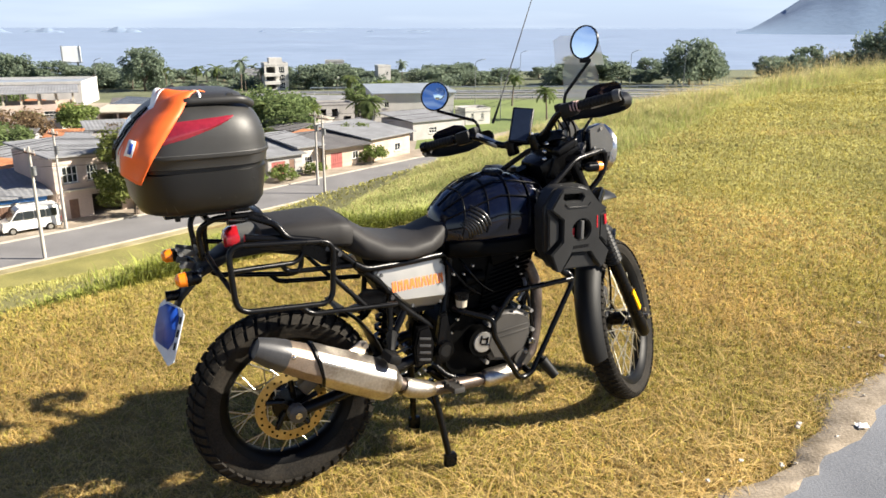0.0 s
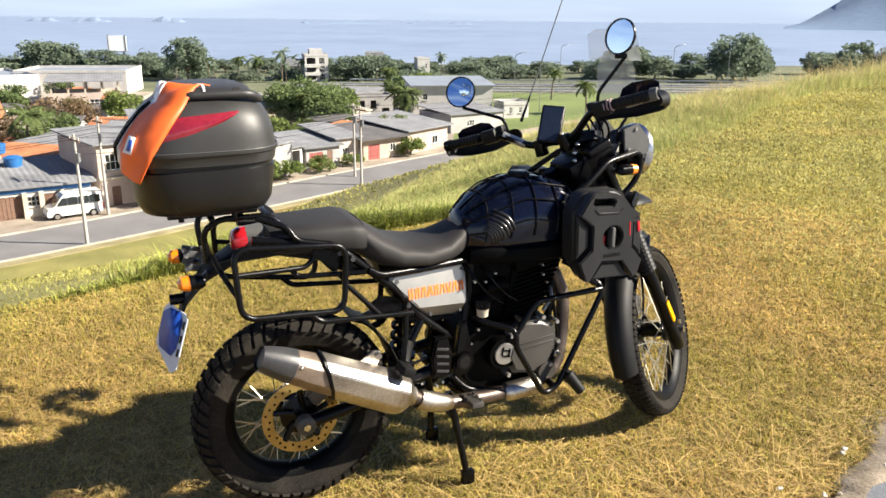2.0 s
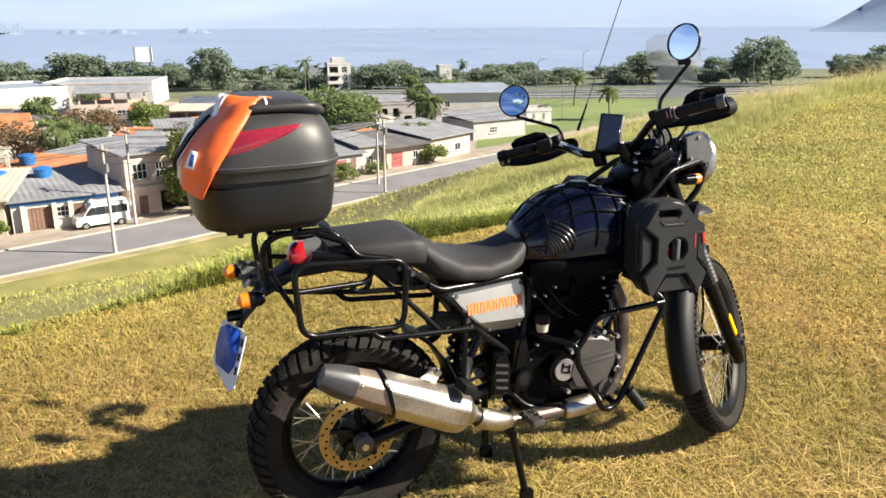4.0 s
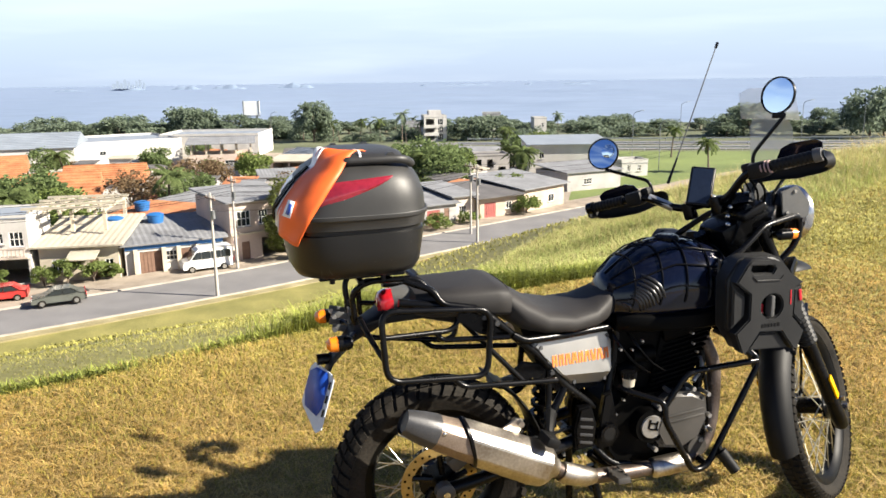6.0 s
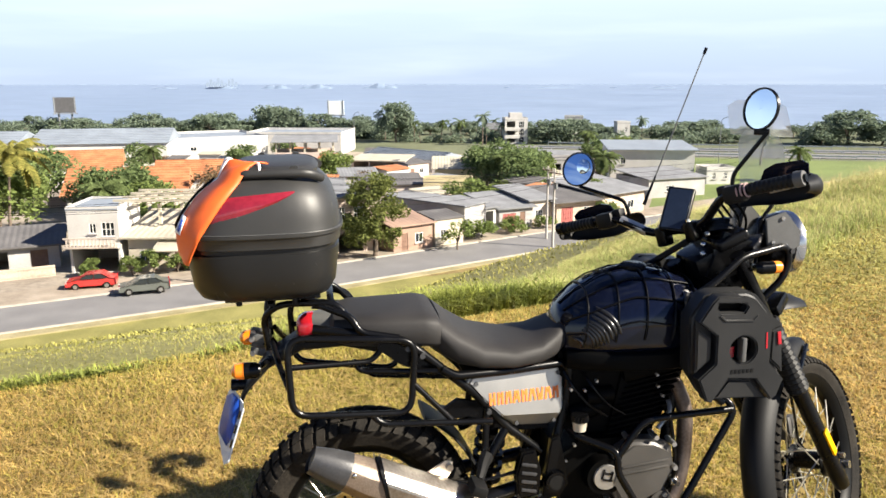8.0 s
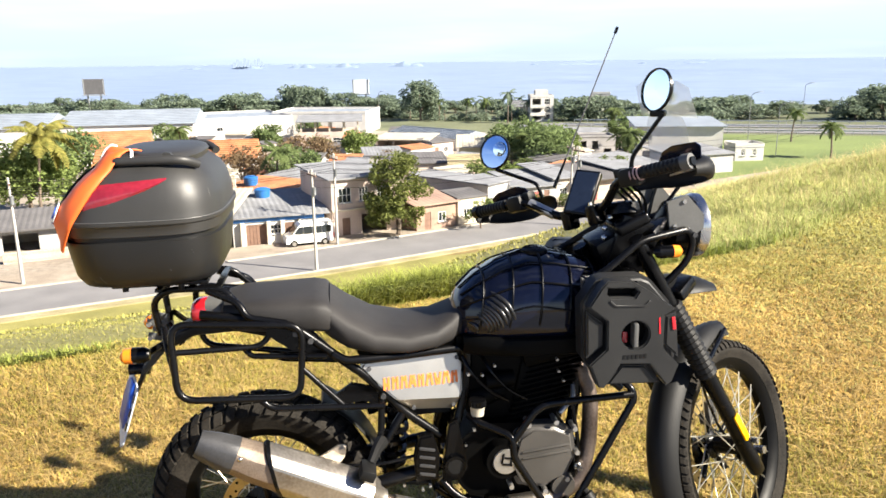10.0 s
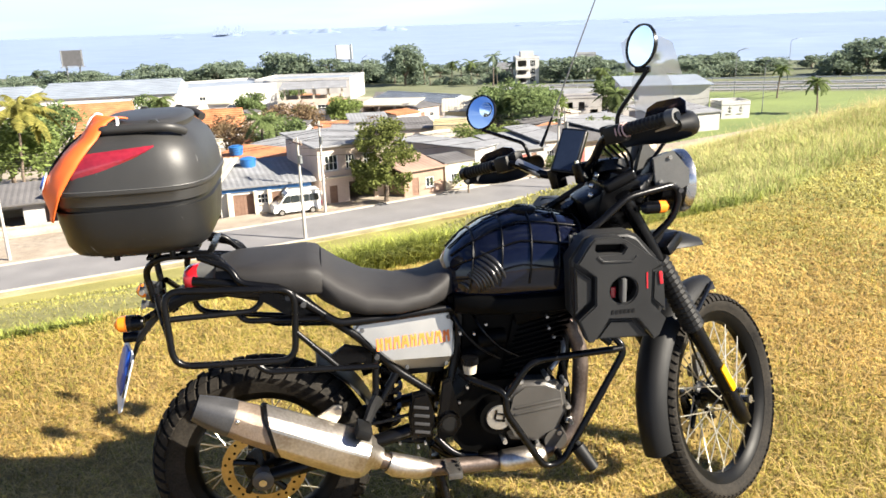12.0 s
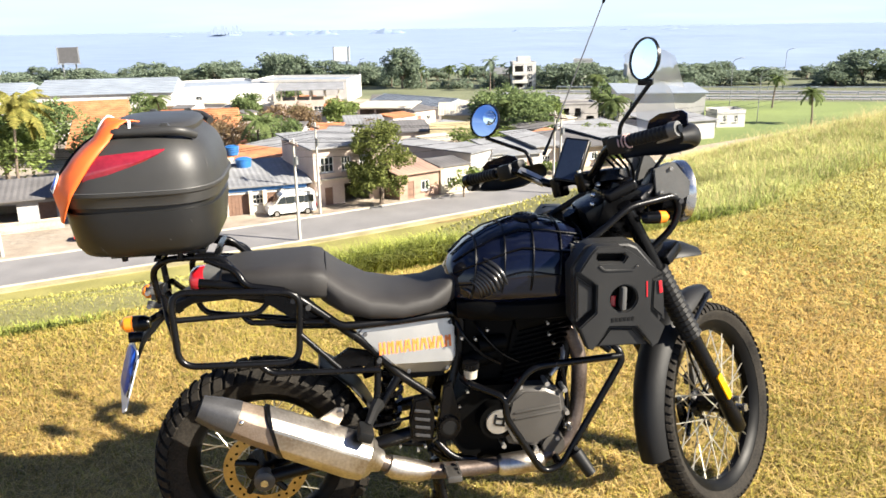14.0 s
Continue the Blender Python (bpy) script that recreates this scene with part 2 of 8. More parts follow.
def prism(bm, outline, y0, y1, bevel=0.0, seg=2):
    """An outline in x and z, pushed from y0 to y1."""
    a = [bm.verts.new((x, y0, z)) for x, z in outline]
    b = [bm.verts.new((x, y1, z)) for x, z in outline]
    n = len(a)
    fs = [bm.faces.new(a), bm.faces.new(b)]
    for k in range(n):
        fs.append(bm.faces.new((a[k], a[(k + 1) % n], b[(k + 1) % n], b[k])))
    if bevel:
        bmesh.ops.recalc_face_normals(bm, faces=fs)
        es = [e for e in {e for f in fs for e in f.edges} if (e.verts[0].co.y - y1) ** 2 < 1e-9 and (e.verts[1].co.y - y1) ** 2 < 1e-9]
        bmesh.ops.bevel(bm, geom=es, offset=bevel, segments=seg, affect="EDGES")


def ball(bm, c, r, u=12, v=8, scale=(1, 1, 1)):
    bmesh.ops.create_uvsphere(bm, u_segments=u, v_segments=v, radius=r, matrix=Matrix.Translation(c) @ Matrix.Diagonal((*scale, 1)))


def empty(name, m, label="", category="", group="", kind=""):
    ob = new(name)
    ob.matrix_basis = m
    return tagged(ob, label, category, group, kind)


# ---- ground ----
EDGE_AT, EDGE_N, EDGE_D = Vector((-2.9, 5.0)), Vector((-0.643, 0.766)), Vector((0.766, 0.643))
BASE = -16.5
ROAD_A, ROAD_B = Vector((-44.9, 44.8)), Vector((-10.4, 91.0))
ROAD_D = (ROAD_B - ROAD_A).normalized()
ROAD_N = Vector((-ROAD_D.y, ROAD_D.x))


def soft(v, k):
    return np.logaddexp(0, v * k) / k


def height(x, y):
    """The hill: a level shelf, a brow, a slope down to the road, and the plain that falls slowly to the sea."""
    x, y = np.asarray(x, float), np.asarray(y, float)
    e = (x - EDGE_AT.x) * EDGE_N.x + (y - EDGE_AT.y) * EDGE_N.y
    a = (x - EDGE_AT.x) * EDGE_D.x + (y - EDGE_AT.y) * EDGE_D.y
    top = 0.012 * np.clip(a - 3, -12, 25) * np.clip(1 - e / 30, 0, 1)
    r = np.clip((a - 4) / 7, 0, 1)
    brow = 3.4 * r * r * (3 - 2 * r)
    hill = top - 0.302 * soft(e + 0.75 - brow, 2.2) - 0.11 * soft(e - 14, 0.5)
    hill = hill + 0.05 * np.sin(x * 0.9 + 1.3) * np.cos(y * 0.7) * np.clip((e - 3) / 8, 0, 1)
    base = BASE - 0.012 * np.clip(e - 60, 0, 400) - 0.02 * np.clip(e - 460, 0, 500)
    k = 0.9
    return np.logaddexp(hill * k, base * k) / k


def ground_z(x, y):
    return float(height(x, y))


M_GROUND = material("dry_turf_soil", (0.15, 0.105, 0.035), 0.95, 0, 0.4, 0.9, 0.8, 26, second=(0.30, 0.215, 0.075))
gx = np.concatenate([-np.geomspace(3000, 60, 26), np.linspace(-55, -6, 50), np.linspace(-5.6, 8, 69), np.linspace(9, 60, 40), np.geomspace(66, 3000, 24)])
gy = np.concatenate([-np.geomspace(60, 4, 14), np.linspace(-3, 12, 76), np.linspace(13, 110, 98), np.geomspace(114, 352, 22)])
GX, GY = np.meshgrid(gx, gy)
GZ = height(GX, GY)
gv = np.stack([GX.ravel(), GY.ravel(), GZ.ravel()], 1)
w = len(gx)
idx = np.arange(len(gv)).reshape(len(gy), w)
gf = np.stack([idx[:-1, :-1].ravel(), idx[:-1, 1:].ravel(), idx[1:, 1:].ravel(), idx[1:, :-1].ravel()], 1)
me = bpy.data.meshes.new("ground")
me.from_pydata(gv.tolist(), [], gf.tolist())
me.shade_smooth()
me.materials.append(M_GROUND)
ground = tagged(new("ground", me), "dry yellow-green hillside turf sloping to the town", "ground", kind="structure")


def sheet(name, xs, ys, keep, lift, mat, label, category):
    """A skin of another growth laid on the ground where keep(x, y) holds."""
    X, Y = np.meshgrid(xs, ys)
    V = np.stack([X.ravel(), Y.ravel(), height(X, Y).ravel() + lift], 1)
    i = np.arange(len(V)).reshape(X.shape)
    q = np.stack([i[:-1, :-1].ravel(), i[:-1, 1:].ravel(), i[1:, 1:].ravel(), i[1:, :-1].ravel()], 1)
    q = q[keep(V[q].mean(1)[:, 0], V[q].mean(1)[:, 1])]
    used, back = np.unique(q, return_inverse=True)
    me = bpy.data.meshes.new(name)
    me.from_pydata(V[used].tolist(), [], back.reshape(q.shape).tolist())
    me.shade_smooth()
    me.materials.append(mat)
    return tagged(new(name, me), label, category, kind="structure")


def edge_e(x, y):
    return (x - EDGE_AT.x) * EDGE_N.x + (y - EDGE_AT.y) * EDGE_N.y


def edge_a(x, y):
    return (x - EDGE_AT.x) * EDGE_D.x + (y - EDGE_AT.y) * EDGE_D.y


def wob(a):
    return 0.25 * np.sin(a * 1.3) + 0.15 * np.sin(a * 3.1 + 1)


def brow_start(a):
    """How far past the edge line the mowing ends and the rough growth begins."""
    return np.interp(a, [-2.0, 0.5, 2.0, 3.0, 5.0, 6.0, 7.0, 8.9, 9.7, 13.2, 17.4, 24.4], [-0.98, -0.86, -0.76, -0.72, -0.58, -0.35, 0.0, 0.45, 0.7, 1.9, 2.6, 3.8]) + 0.18 * wob(a)


M_SLOPE = material("yellow_green_slope_turf", (0.17, 0.165, 0.040), 0.95, 0, 0.3, 0.35, 0.8, 14, second=(0.28, 0.25, 0.075))
sheet("slope", np.linspace(-62, 62, 320), np.linspace(-12, 112, 320), lambda x, y: (edge_e(x, y) > brow_start(edge_a(x, y)) + 0.15) & (edge_e(x, y) < 60), 0.008, M_SLOPE, "yellow-green turf slope down to the road", "slope")
M_SHORE = material("green_shore_scrub", (0.085, 0.105, 0.05), 0.95, 0, 0.35, 0.05, 0.5, 1.2, second=(0.15, 0.16, 0.085))
sheet("shore_land", np.linspace(-420, 420, 90), np.linspace(196, 352, 40), lambda x, y: y > 0, 0.06, M_SHORE, "green scrub between the highway and the bay", "scrub")

M_YARD = material("trodden_grey_yard_dirt", (0.23, 0.19, 0.145), 0.95, 0, 0.3, 0.12, 0.5, 2.2, second=(0.36, 0.31, 0.25))
sheet("village_ground", np.linspace(-200, 9.6, 92), np.linspace(40, 202, 80), lambda x, y: ((x - ROAD_A.x) * ROAD_N.x + (y - ROAD_A.y) * ROAD_N.y > 7) & (x < 9.5), 0.07, M_YARD, "trodden grey-brown dirt between the houses", "dirt")

# sea and distance
M_SEA = material("calm_hazy_sea", (0.17, 0.225, 0.33), 0.40, 0, 0.15, 0.004, 0.05, 0.03, second=(0.24, 0.30, 0.41), spec=0.2)
bm = bmesh.new()
vs = [bm.verts.new(p) for p in ((-4900, 336, -23.5), (4900, 336, -23.5), (4900, 4900, -23.5), (-4900, 4900, -23.5))]
bm.faces.new(vs)
tagged(part("water", bm, M_SEA), "calm pale blue bay under haze", "sea", kind="structure")


# ---- motorcycle ----
BIKE = LEVEL @ pose(-0.534, 2.357, 0.0, 0, 0, 27.2)
bike = empty("motorcycle", BIKE, "black adventure motorcycle with top case on its centre stand", "motorcycle")
RAKE, STEER = radians(26), radians(38)
AXIS = Vector((-math.sin(RAKE), 0, math.cos(RAKE)))
AXP = Vector((1.408, 0, 0.333))
ST = Matrix.Translation(AXP) @ Matrix.Rotation(STEER, 4, AXIS) @ Matrix.Translation(-AXP)
FRONT = ST @ Matrix.Translation((1.465, 0, 0.333))
REAR = Matrix.Translation((0, 0, 0.324))


def wheel(name, m, R, width, rim_r, hub_r, blocks):
    """A spoked wheel about the y axis at m: rim with tyre, hub and spokes under it."""
    h = width / 2
    bm = bmesh.new()
    lathe(bm, [(rim_r + 0.012, h * 0.62), (rim_r + 0.012, h * 0.54), (rim_r - 0.008, h * 0.42), (rim_r - 0.022, h * 0.18), (rim_r - 0.022, -h * 0.18), (rim_r - 0.008, -h * 0.42),
               (rim_r + 0.012, -h * 0.54), (rim_r + 0.012, -h * 0.62), (rim_r - 0.014, -h * 0.5), (rim_r - 0.028, -h * 0.2), (rim_r - 0.028, h * 0.2), (rim_r - 0.014, h * 0.5)], 64)
    rim = part(name, bm, M_RIM, bike, "black rim with bright wire spokes", m=m)
    bm = bmesh.new()
    prof = []
    for k in range(17):
        a = math.pi * (k / 16)
        c, s = math.cos(a), math.sin(a)
        prof.append((rim_r + 0.006 + (R - 0.010 - rim_r - 0.006) * abs(s) ** 0.75, h * math.copysign(abs(c) ** 0.8, c) * (0.62 + 0.38 * min(1, s * 2.2))))
    lathe(bm, prof, 80)
    tyre = part("tyre", bm, M_RUBBER, rim, "dusty black block-tread tyre")
    # tread: slanted blocks that run from the crown over the shoulder, as a row of chevrons
    bm = bmesh.new()
    pitch = 2 * math.pi / blocks

    def skin(a, out):
        c, q = math.cos(a), math.sin(a)
        r = rim_r + 0.006 + (R - 0.010 - rim_r - 0.006) * q ** 0.75
        y = h * math.copysign(abs(c) ** 0.8, c) * (0.62 + 0.38 * min(1, q * 2.2))
        mid = (R + rim_r) / 2
        d = Vector((r - mid + 0.02, y)).normalized() * out
        return r + d.x, y + d.y

    for k in range(blocks):
        for side in (-1, 1):
            for lo, hi in ((86, 61), (57, 30)):
                rows = []
                for j in range(3):
                    deg = lo + (hi - lo) * j / 2
                    a = radians(deg if side > 0 else 180 - deg)
                    slant = pitch * 0.75 * (90 - deg) / 60 + (0.5 * pitch if side > 0 else 0)
                    ring = []
                    for out, wd in ((-0.002, 0.36), (0.0095 if h > 0.06 else 0.006, 0.32)):
                        r, y = skin(a, out)
                        for e in (-wd, wd):
                            t = k * pitch + slant + e * pitch
                            ring.append(bm.verts.new((r * math.cos(t), y, r * math.sin(t))))
                    rows.append((ring[0], ring[1], ring[3], ring[2]))
                for A, B in zip(rows, rows[1:]):
                    for j in (1, 2, 3):
                        bm.faces.new((A[j], A[(j + 1) % 4], B[(j + 1) % 4], B[j]))
                bm.faces.new(rows[0])
                bm.faces.new(rows[-1])
    part("tread", bm, M_RUBBER, rim, "worn rubber tread blocks", smooth=0)
    bm = bmesh.new()
    lathe(bm, [(hub_r, 0.055), (hub_r, 0.048), (hub_r * 0.6, 0.040), (hub_r * 0.6, -0.040), (hub_r, -0.048), (hub_r, -0.055), (0.012, -0.07), (0.012, 0.07)], 32)
    part("hub", bm, M_BLACK, rim)
    bm = bmesh.new()
    cyl(bm, (0, 0, 0), (0, 0, 1), 0.0021, seg=6)
    sp = bpy.data.meshes.new("spoke")
    bm.to_mesh(sp)
    bm.free()
    sp.materials.append(M_SPOKE)
    n = 36
    for k in range(n):
        a = 2 * math.pi * k / n
        side = 1 if k % 2 else -1
        lean = 0.75 if (k // 2) % 2 else -0.75
        p0 = Vector((hub_r * 0.95 * math.cos(a + lean), side * 0.050, hub_r * 0.95 * math.sin(a + lean)))
        p1 = Vector(((rim_r - 0.02) * math.cos(a), side * 0.006, (rim_r - 0.02) * math.sin(a)))
        o = new("spoke", sp)
        o.parent = rim
        d = p1 - p0
        o.matrix_basis = Matrix.Translation(p0) @ d.to_track_quat("Z", "Y").to_matrix().to_4x4() @ Matrix.Diagonal((1, 1, d.length, 1))
    return rim


def disc(parent, r0, r1, y, holes, label):
    """A drilled brake disc."""
    bm = bmesh.new()
    rings = 3
    prof = [(r1, y + 0.002), (r1, y - 0.002), (r0, y - 0.002), (r0, y + 0.002)]
    lathe(bm, prof, 64)
    d = part("brake_disc", bm, M_DISC, parent, label)
    bm = bmesh.new()
    for k in range(holes):
        a = 2 * math.pi * k / holes
        r = r0 + (r1 - r0) * (0.3 + 0.2 * (k % 3))
        cyl(bm, (r * math.cos(a), y - 0.0028, r * math.sin(a)), (r * math.cos(a), y + 0.0028, r * math.sin(a)), 0.0042, seg=8)
    part("drilled_holes", bm, M_BLACK, d)
    bm = bmesh.new()
    for k in range(5):
        a = 2 * math.pi * k / 5
        cyl(bm, (0.03 * math.cos(a), y, 0.03 * math.sin(a)), (r0 * 1.04 * math.cos(a + 0.3), y, r0 * 1.04 * math.sin(a + 0.3)), 0.010, seg=8)
    part("disc_carrier", bm, M_BLACK, parent)


rear_wheel = wheel("rear_wheel", REAR, 0.324, 0.128, 0.222, 0.062, 50)
disc(rear_wheel, 0.088, 0.122, -0.066, 30, "golden drilled rear brake disc")
front_wheel = wheel("front_wheel", FRONT, 0.343, 0.098, 0.274, 0.048, 76)
disc(front_wheel, 0.115, 0.150, 0.062, 36, "drilled front brake disc")


def bpart(name, bm, mat, label="", parent=None, smooth=40.0, steer=False):
    if steer:
        bmesh.ops.transform(bm, matrix=ST, verts=bm.verts)
    return part(name, bm, mat, parent or bike, label, smooth)


def tube_part(name, pts, r, mat=None, corner=0.04, label="", parent=None, seg=10, steer=False, closed=False):
    bm = bmesh.new()
    q = pts if corner == 0 else rounded(pts, corner)
    sweep(bm, q, r, seg, closed=closed)
    return bpart(name, bm, mat or M_BLACK, label, parent, steer=steer)


# rack
def loop(pts, corner):
    """Closed polyline with rounded corners."""
    q = [Vector(p) for p in pts]
    n, out = len(q), []
    for i in range(n):
        a, b, c = q[i - 1], q[i], q[(i + 1) % n]
        out += rounded([(a + b) / 2, b, (b + c) / 2], corner)[1:-1]
    return out


for s in (-1, 1):
    bm = bmesh.new()
    sweep(bm, loop([(-0.185, 0.180 * s, 0.925), (0.142, 0.156 * s, 0.892), (0.126, 0.166 * s, 0.695), (-0.178, 0.204 * s, 0.728)], 0.045), 0.0092, 10, closed=True)
    rk = bpart("pannier_rack", bm, M_BLACK, "black tubular pannier rack")
    tube_part("rack_stay", [(0.134, 0.162 * s, 0.775), (0.235, 0.165 * s, 0.665), (0.240, 0.165 * s, 0.655)], 0.008, parent=rk)
    tube_part("rack_stay", [(0.020, 0.176 * s, 0.705), (0.05, 0.178 * s, 0.675), (0.345, 0.165 * s, 0.652)], 0.009, parent=rk)
    tube_part("rack_stay", [(-0.180, 0.185 * s, 0.850), (0.03, 0.13 * s, 0.832), (0.060, 0.125 * s, 0.870)], 0.008, parent=rk)
    tube_part("rack_stay", [(-0.02, 0.12 * s, 0.835), (0.00, 0.125 * s, 0.805), (0.20, 0.150 * s, 0.800)], 0.008, parent=rk)
    tube_part("rack_stay", [(-0.182, 0.190 * s, 0.79), (-0.21, 0.12 * s, 0.84), (-0.225, 0.07 * s, 0.88)], 0.008, parent=rk)

# seat
def seat_rings(rows, n=24, e=4.2):
    out = []
    for x, zc, hw, hh in rows:
        out.append([Vector((x, p, zc + q)) for p, q in superellipse(n, hw, hh, e)])
    return out


bm = bmesh.new()
loft(bm, seat_rings([(-0.075, 0.905, 0.060, 0.020), (-0.064, 0.906, 0.100, 0.036), (-0.02, 0.906, 0.125, 0.043), (0.08, 0.903, 0.136, 0.046), (0.17, 0.902, 0.141, 0.049), (0.205, 0.897, 0.139, 0.047), (0.222, 0.888, 0.128, 0.036)]))
bpart("pillion_seat", bm, M_SEAT, "black vinyl pillion seat")
bm = bmesh.new()
loft(bm, seat_rings([(0.195, 0.880, 0.110, 0.046), (0.215, 0.880, 0.135, 0.060), (0.26, 0.848, 0.148, 0.054), (0.33, 0.818, 0.150, 0.041), (0.42, 0.806, 0.142, 0.034), (0.50, 0.812, 0.122, 0.037), (0.545, 0.828, 0.100, 0.044), (0.575, 0.844, 0.080, 0.044), (0.592, 0.856, 0.062, 0.032)], 24, 3.0))
bpart("rider_seat", bm, M_SEAT, "black vinyl dished rider seat")

# tank
def tank_ring(x, zb, zt, hw, n=28):
    out = []
    for k in range(n):
        t = 2 * math.pi * k / n
        c, s = math.cos(t), math.sin(t)
        zz = zb + (zt - zb) * (0.45 + (0.55 if s > 0 else 0.45) * math.copysign(abs(s) ** 0.85, s))
        out.append(Vector((x, hw * math.copysign(abs(c) ** (0.75 if s > 0 else 0.4), c) * (1 - 0.18 * max(0, s)), zz)))
    return out


bm = bmesh.new()
loft(bm, [tank_ring(*r) for r in ((0.555, 0.80, 0.890, 0.055), (0.575, 0.785, 0.920, 0.085), (0.62, 0.775, 0.962, 0.118), (0.68, 0.770, 0.995, 0.142), (0.76, 0.768, 1.018, 0.155), (0.84, 0.768, 1.018, 0.160), (0.90, 0.772, 1.005, 0.158), (0.955, 0.79, 0.985, 0.145), (0.985, 0.82, 0.965, 0.11))])
tank = bpart("fuel_tank", bm, M_GLOSS, "gloss blue-black fuel tank under an elastic net")

# added black strip covers the lawn's reflection on the tank's lower flank
bm = bmesh.new()
loft(bm, [[Vector((x, p, 0.784 + q)) for p, q in superellipse(24, hw, 0.032, 6)] for x, hw in ((0.575, 0.098), (0.62, 0.128), (0.68, 0.148), (0.76, 0.161), (0.84, 0.166), (0.90, 0.164), (0.96, 0.150))])
bpart("tank_reflection_cover", bm, M_ENGINE, "added black strip over the reflection along the tank's lower edge", tank)

# ---- top case ----
CASE_ROWS = [(1.028, 0.150, 0.180), (1.034, 0.165, 0.198), (1.058, 0.178, 0.218), (1.12, 0.186, 0.236), (1.160, 0.189, 0.240), (1.20, 0.193, 0.246), (1.24, 0.191, 0.244), (1.275, 0.182, 0.236), (1.305, 0.166, 0.220), (1.326, 0.140, 0.194)]
CASE_X, CASE_E = -0.230, 3.8


def case_at(z):
    zs = [r[0] for r in CASE_ROWS]
    return float(np.interp(z, zs, [r[1] for r in CASE_ROWS])), float(np.interp(z, zs, [r[2] for r in CASE_ROWS]))


def case_shell(a, z, out=0.0):
    """A point on the case's skin at the angle a (degrees, from ahead towards the left) and height z."""
    hx, hy = case_at(z)
    c, s = math.cos(radians(a)), math.sin(radians(a))
    if c < 0:
        hx -= 0.50 * max(0.0, z - 1.205)
    k = (abs(c / (hx + out)) ** CASE_E + abs(s / (hy + out)) ** CASE_E) ** (-1 / CASE_E)
    return Vector((CASE_X + k * c, k * s, z))


def case_ring(z, out=0.0, n=56):
    return [case_shell(360 * k / n, z, out) for k in range(n)]


bm = bmesh.new()
loft(bm, [case_ring(z) for z in (1.028, 1.034, 1.058, 1.09, 1.12, 1.150)] + [case_ring(1.153, -0.006), case_ring(1.163, -0.006)])
case = bpart("top_case", bm, M_TUB, "scuffed grey-black plastic top case with red reflectors")
bm = bmesh.new()
loft(bm, [case_ring(1.163, -0.006), case_ring(1.166, 0.002), case_ring(1.190, 0.003), case_ring(1.194, 0.007), case_ring(1.200, 0.007), case_ring(1.204, 0.001)]
     + [case_ring(z) for z in (1.22, 1.24, 1.26, 1.28, 1.30, 1.315, 1.326)] + [[Vector((CASE_X + (p.x - CASE_X) * k, p.y * k, z)) for p in case_ring(1.326)] for k, z in ((0.93, 1.333), (0.8, 1.337), (0.4, 1.340))])
lid = bpart("lid", bm, M_CASE, parent=case)
bm = bmesh.new()
deck = [[Vector((CASE_X + 0.034 + p, q, z)) for p, q in superellipse(36, hx, hy, 3)] for z, hx, hy in ((1.326, 0.106, 0.180), (1.340, 0.110, 0.184), (1.348, 0.104, 0.176), (1.353, 0.092, 0.158), (1.355, 0.05, 0.08))]
loft(bm, deck)
bpart("lid_deck", bm, M_CASE, "ribbed black plastic top deck", parent=case)
for s in (-1, 1):
    bm = bmesh.new()
    sweep(bm, rounded([(CASE_X - 0.045, s * 0.165, 1.322), (CASE_X - 0.035, s * 0.194, 1.338), (CASE_X + 0.12, s * 0.194, 1.338), (CASE_X + 0.148, s * 0.158, 1.322)], 0.03), 0.0115, 10)
    bpart("luggage_rail", bm, M_CASE, parent=case)
    for x in (-0.01, 0.085):
        bm = bmesh.new()
        prism(bm, [(CASE_X + x - 0.022, 1.338), (CASE_X + x - 0.006, 1.356), (CASE_X + x + 0.006, 1.356), (CASE_X + x + 0.022, 1.338)], s * 0.180, s * 0.196, 0.003)
        bpart("rail_lug", bm, M_CASE, parent=case)
for s in (-1, 1):
    bm = bmesh.new()
    cols = []
    for k in range(17):
        u = k / 16
        a = 200 + 92 * u
        lo = 1.207 + 0.089 * u ** 2.0
        hi = 1.284 + 0.016 * u - 0.012 * (1 - u) ** 2
        hi = max(hi, lo + 0.002)
        col = []
        for j in range(6):
            p = case_shell(a, lo + (hi - lo) * j / 5, 0.0035 if 0 < j < 5 and k < 16 else -0.001)
            p.y *= -s
            col.append(bm.verts.new(p))
        cols.append(col)
    for A, B in zip(cols, cols[1:]):
        for j in range(5):
            bm.faces.new((A[j], A[j + 1], B[j + 1], B[j]))
    bpart("reflector", bm, M_WEDGE, "dark red swept reflector", parent=case)
bm = bmesh.new()
for x, y in ((-0.30, -0.10), (-0.16, -0.11), (-0.30, 0.10), (-0.16, 0.11)):
    cyl(bm, (x, y, 0.995), (x, y, 1.024), 0.008, seg=8)
box(bm, (-0.215, 0, 1.008), (0.24, 0.20, 0.012), None, 0.004)
bpart("mounting_plate", bm, M_BLACK, parent=case)
bm = bmesh.new()
box(bm, (-0.412, 0, 1.17), (0.018, 0.07, 0.05), None, 0.006)
bpart("lock", bm, M_PLASTIC, parent=case)

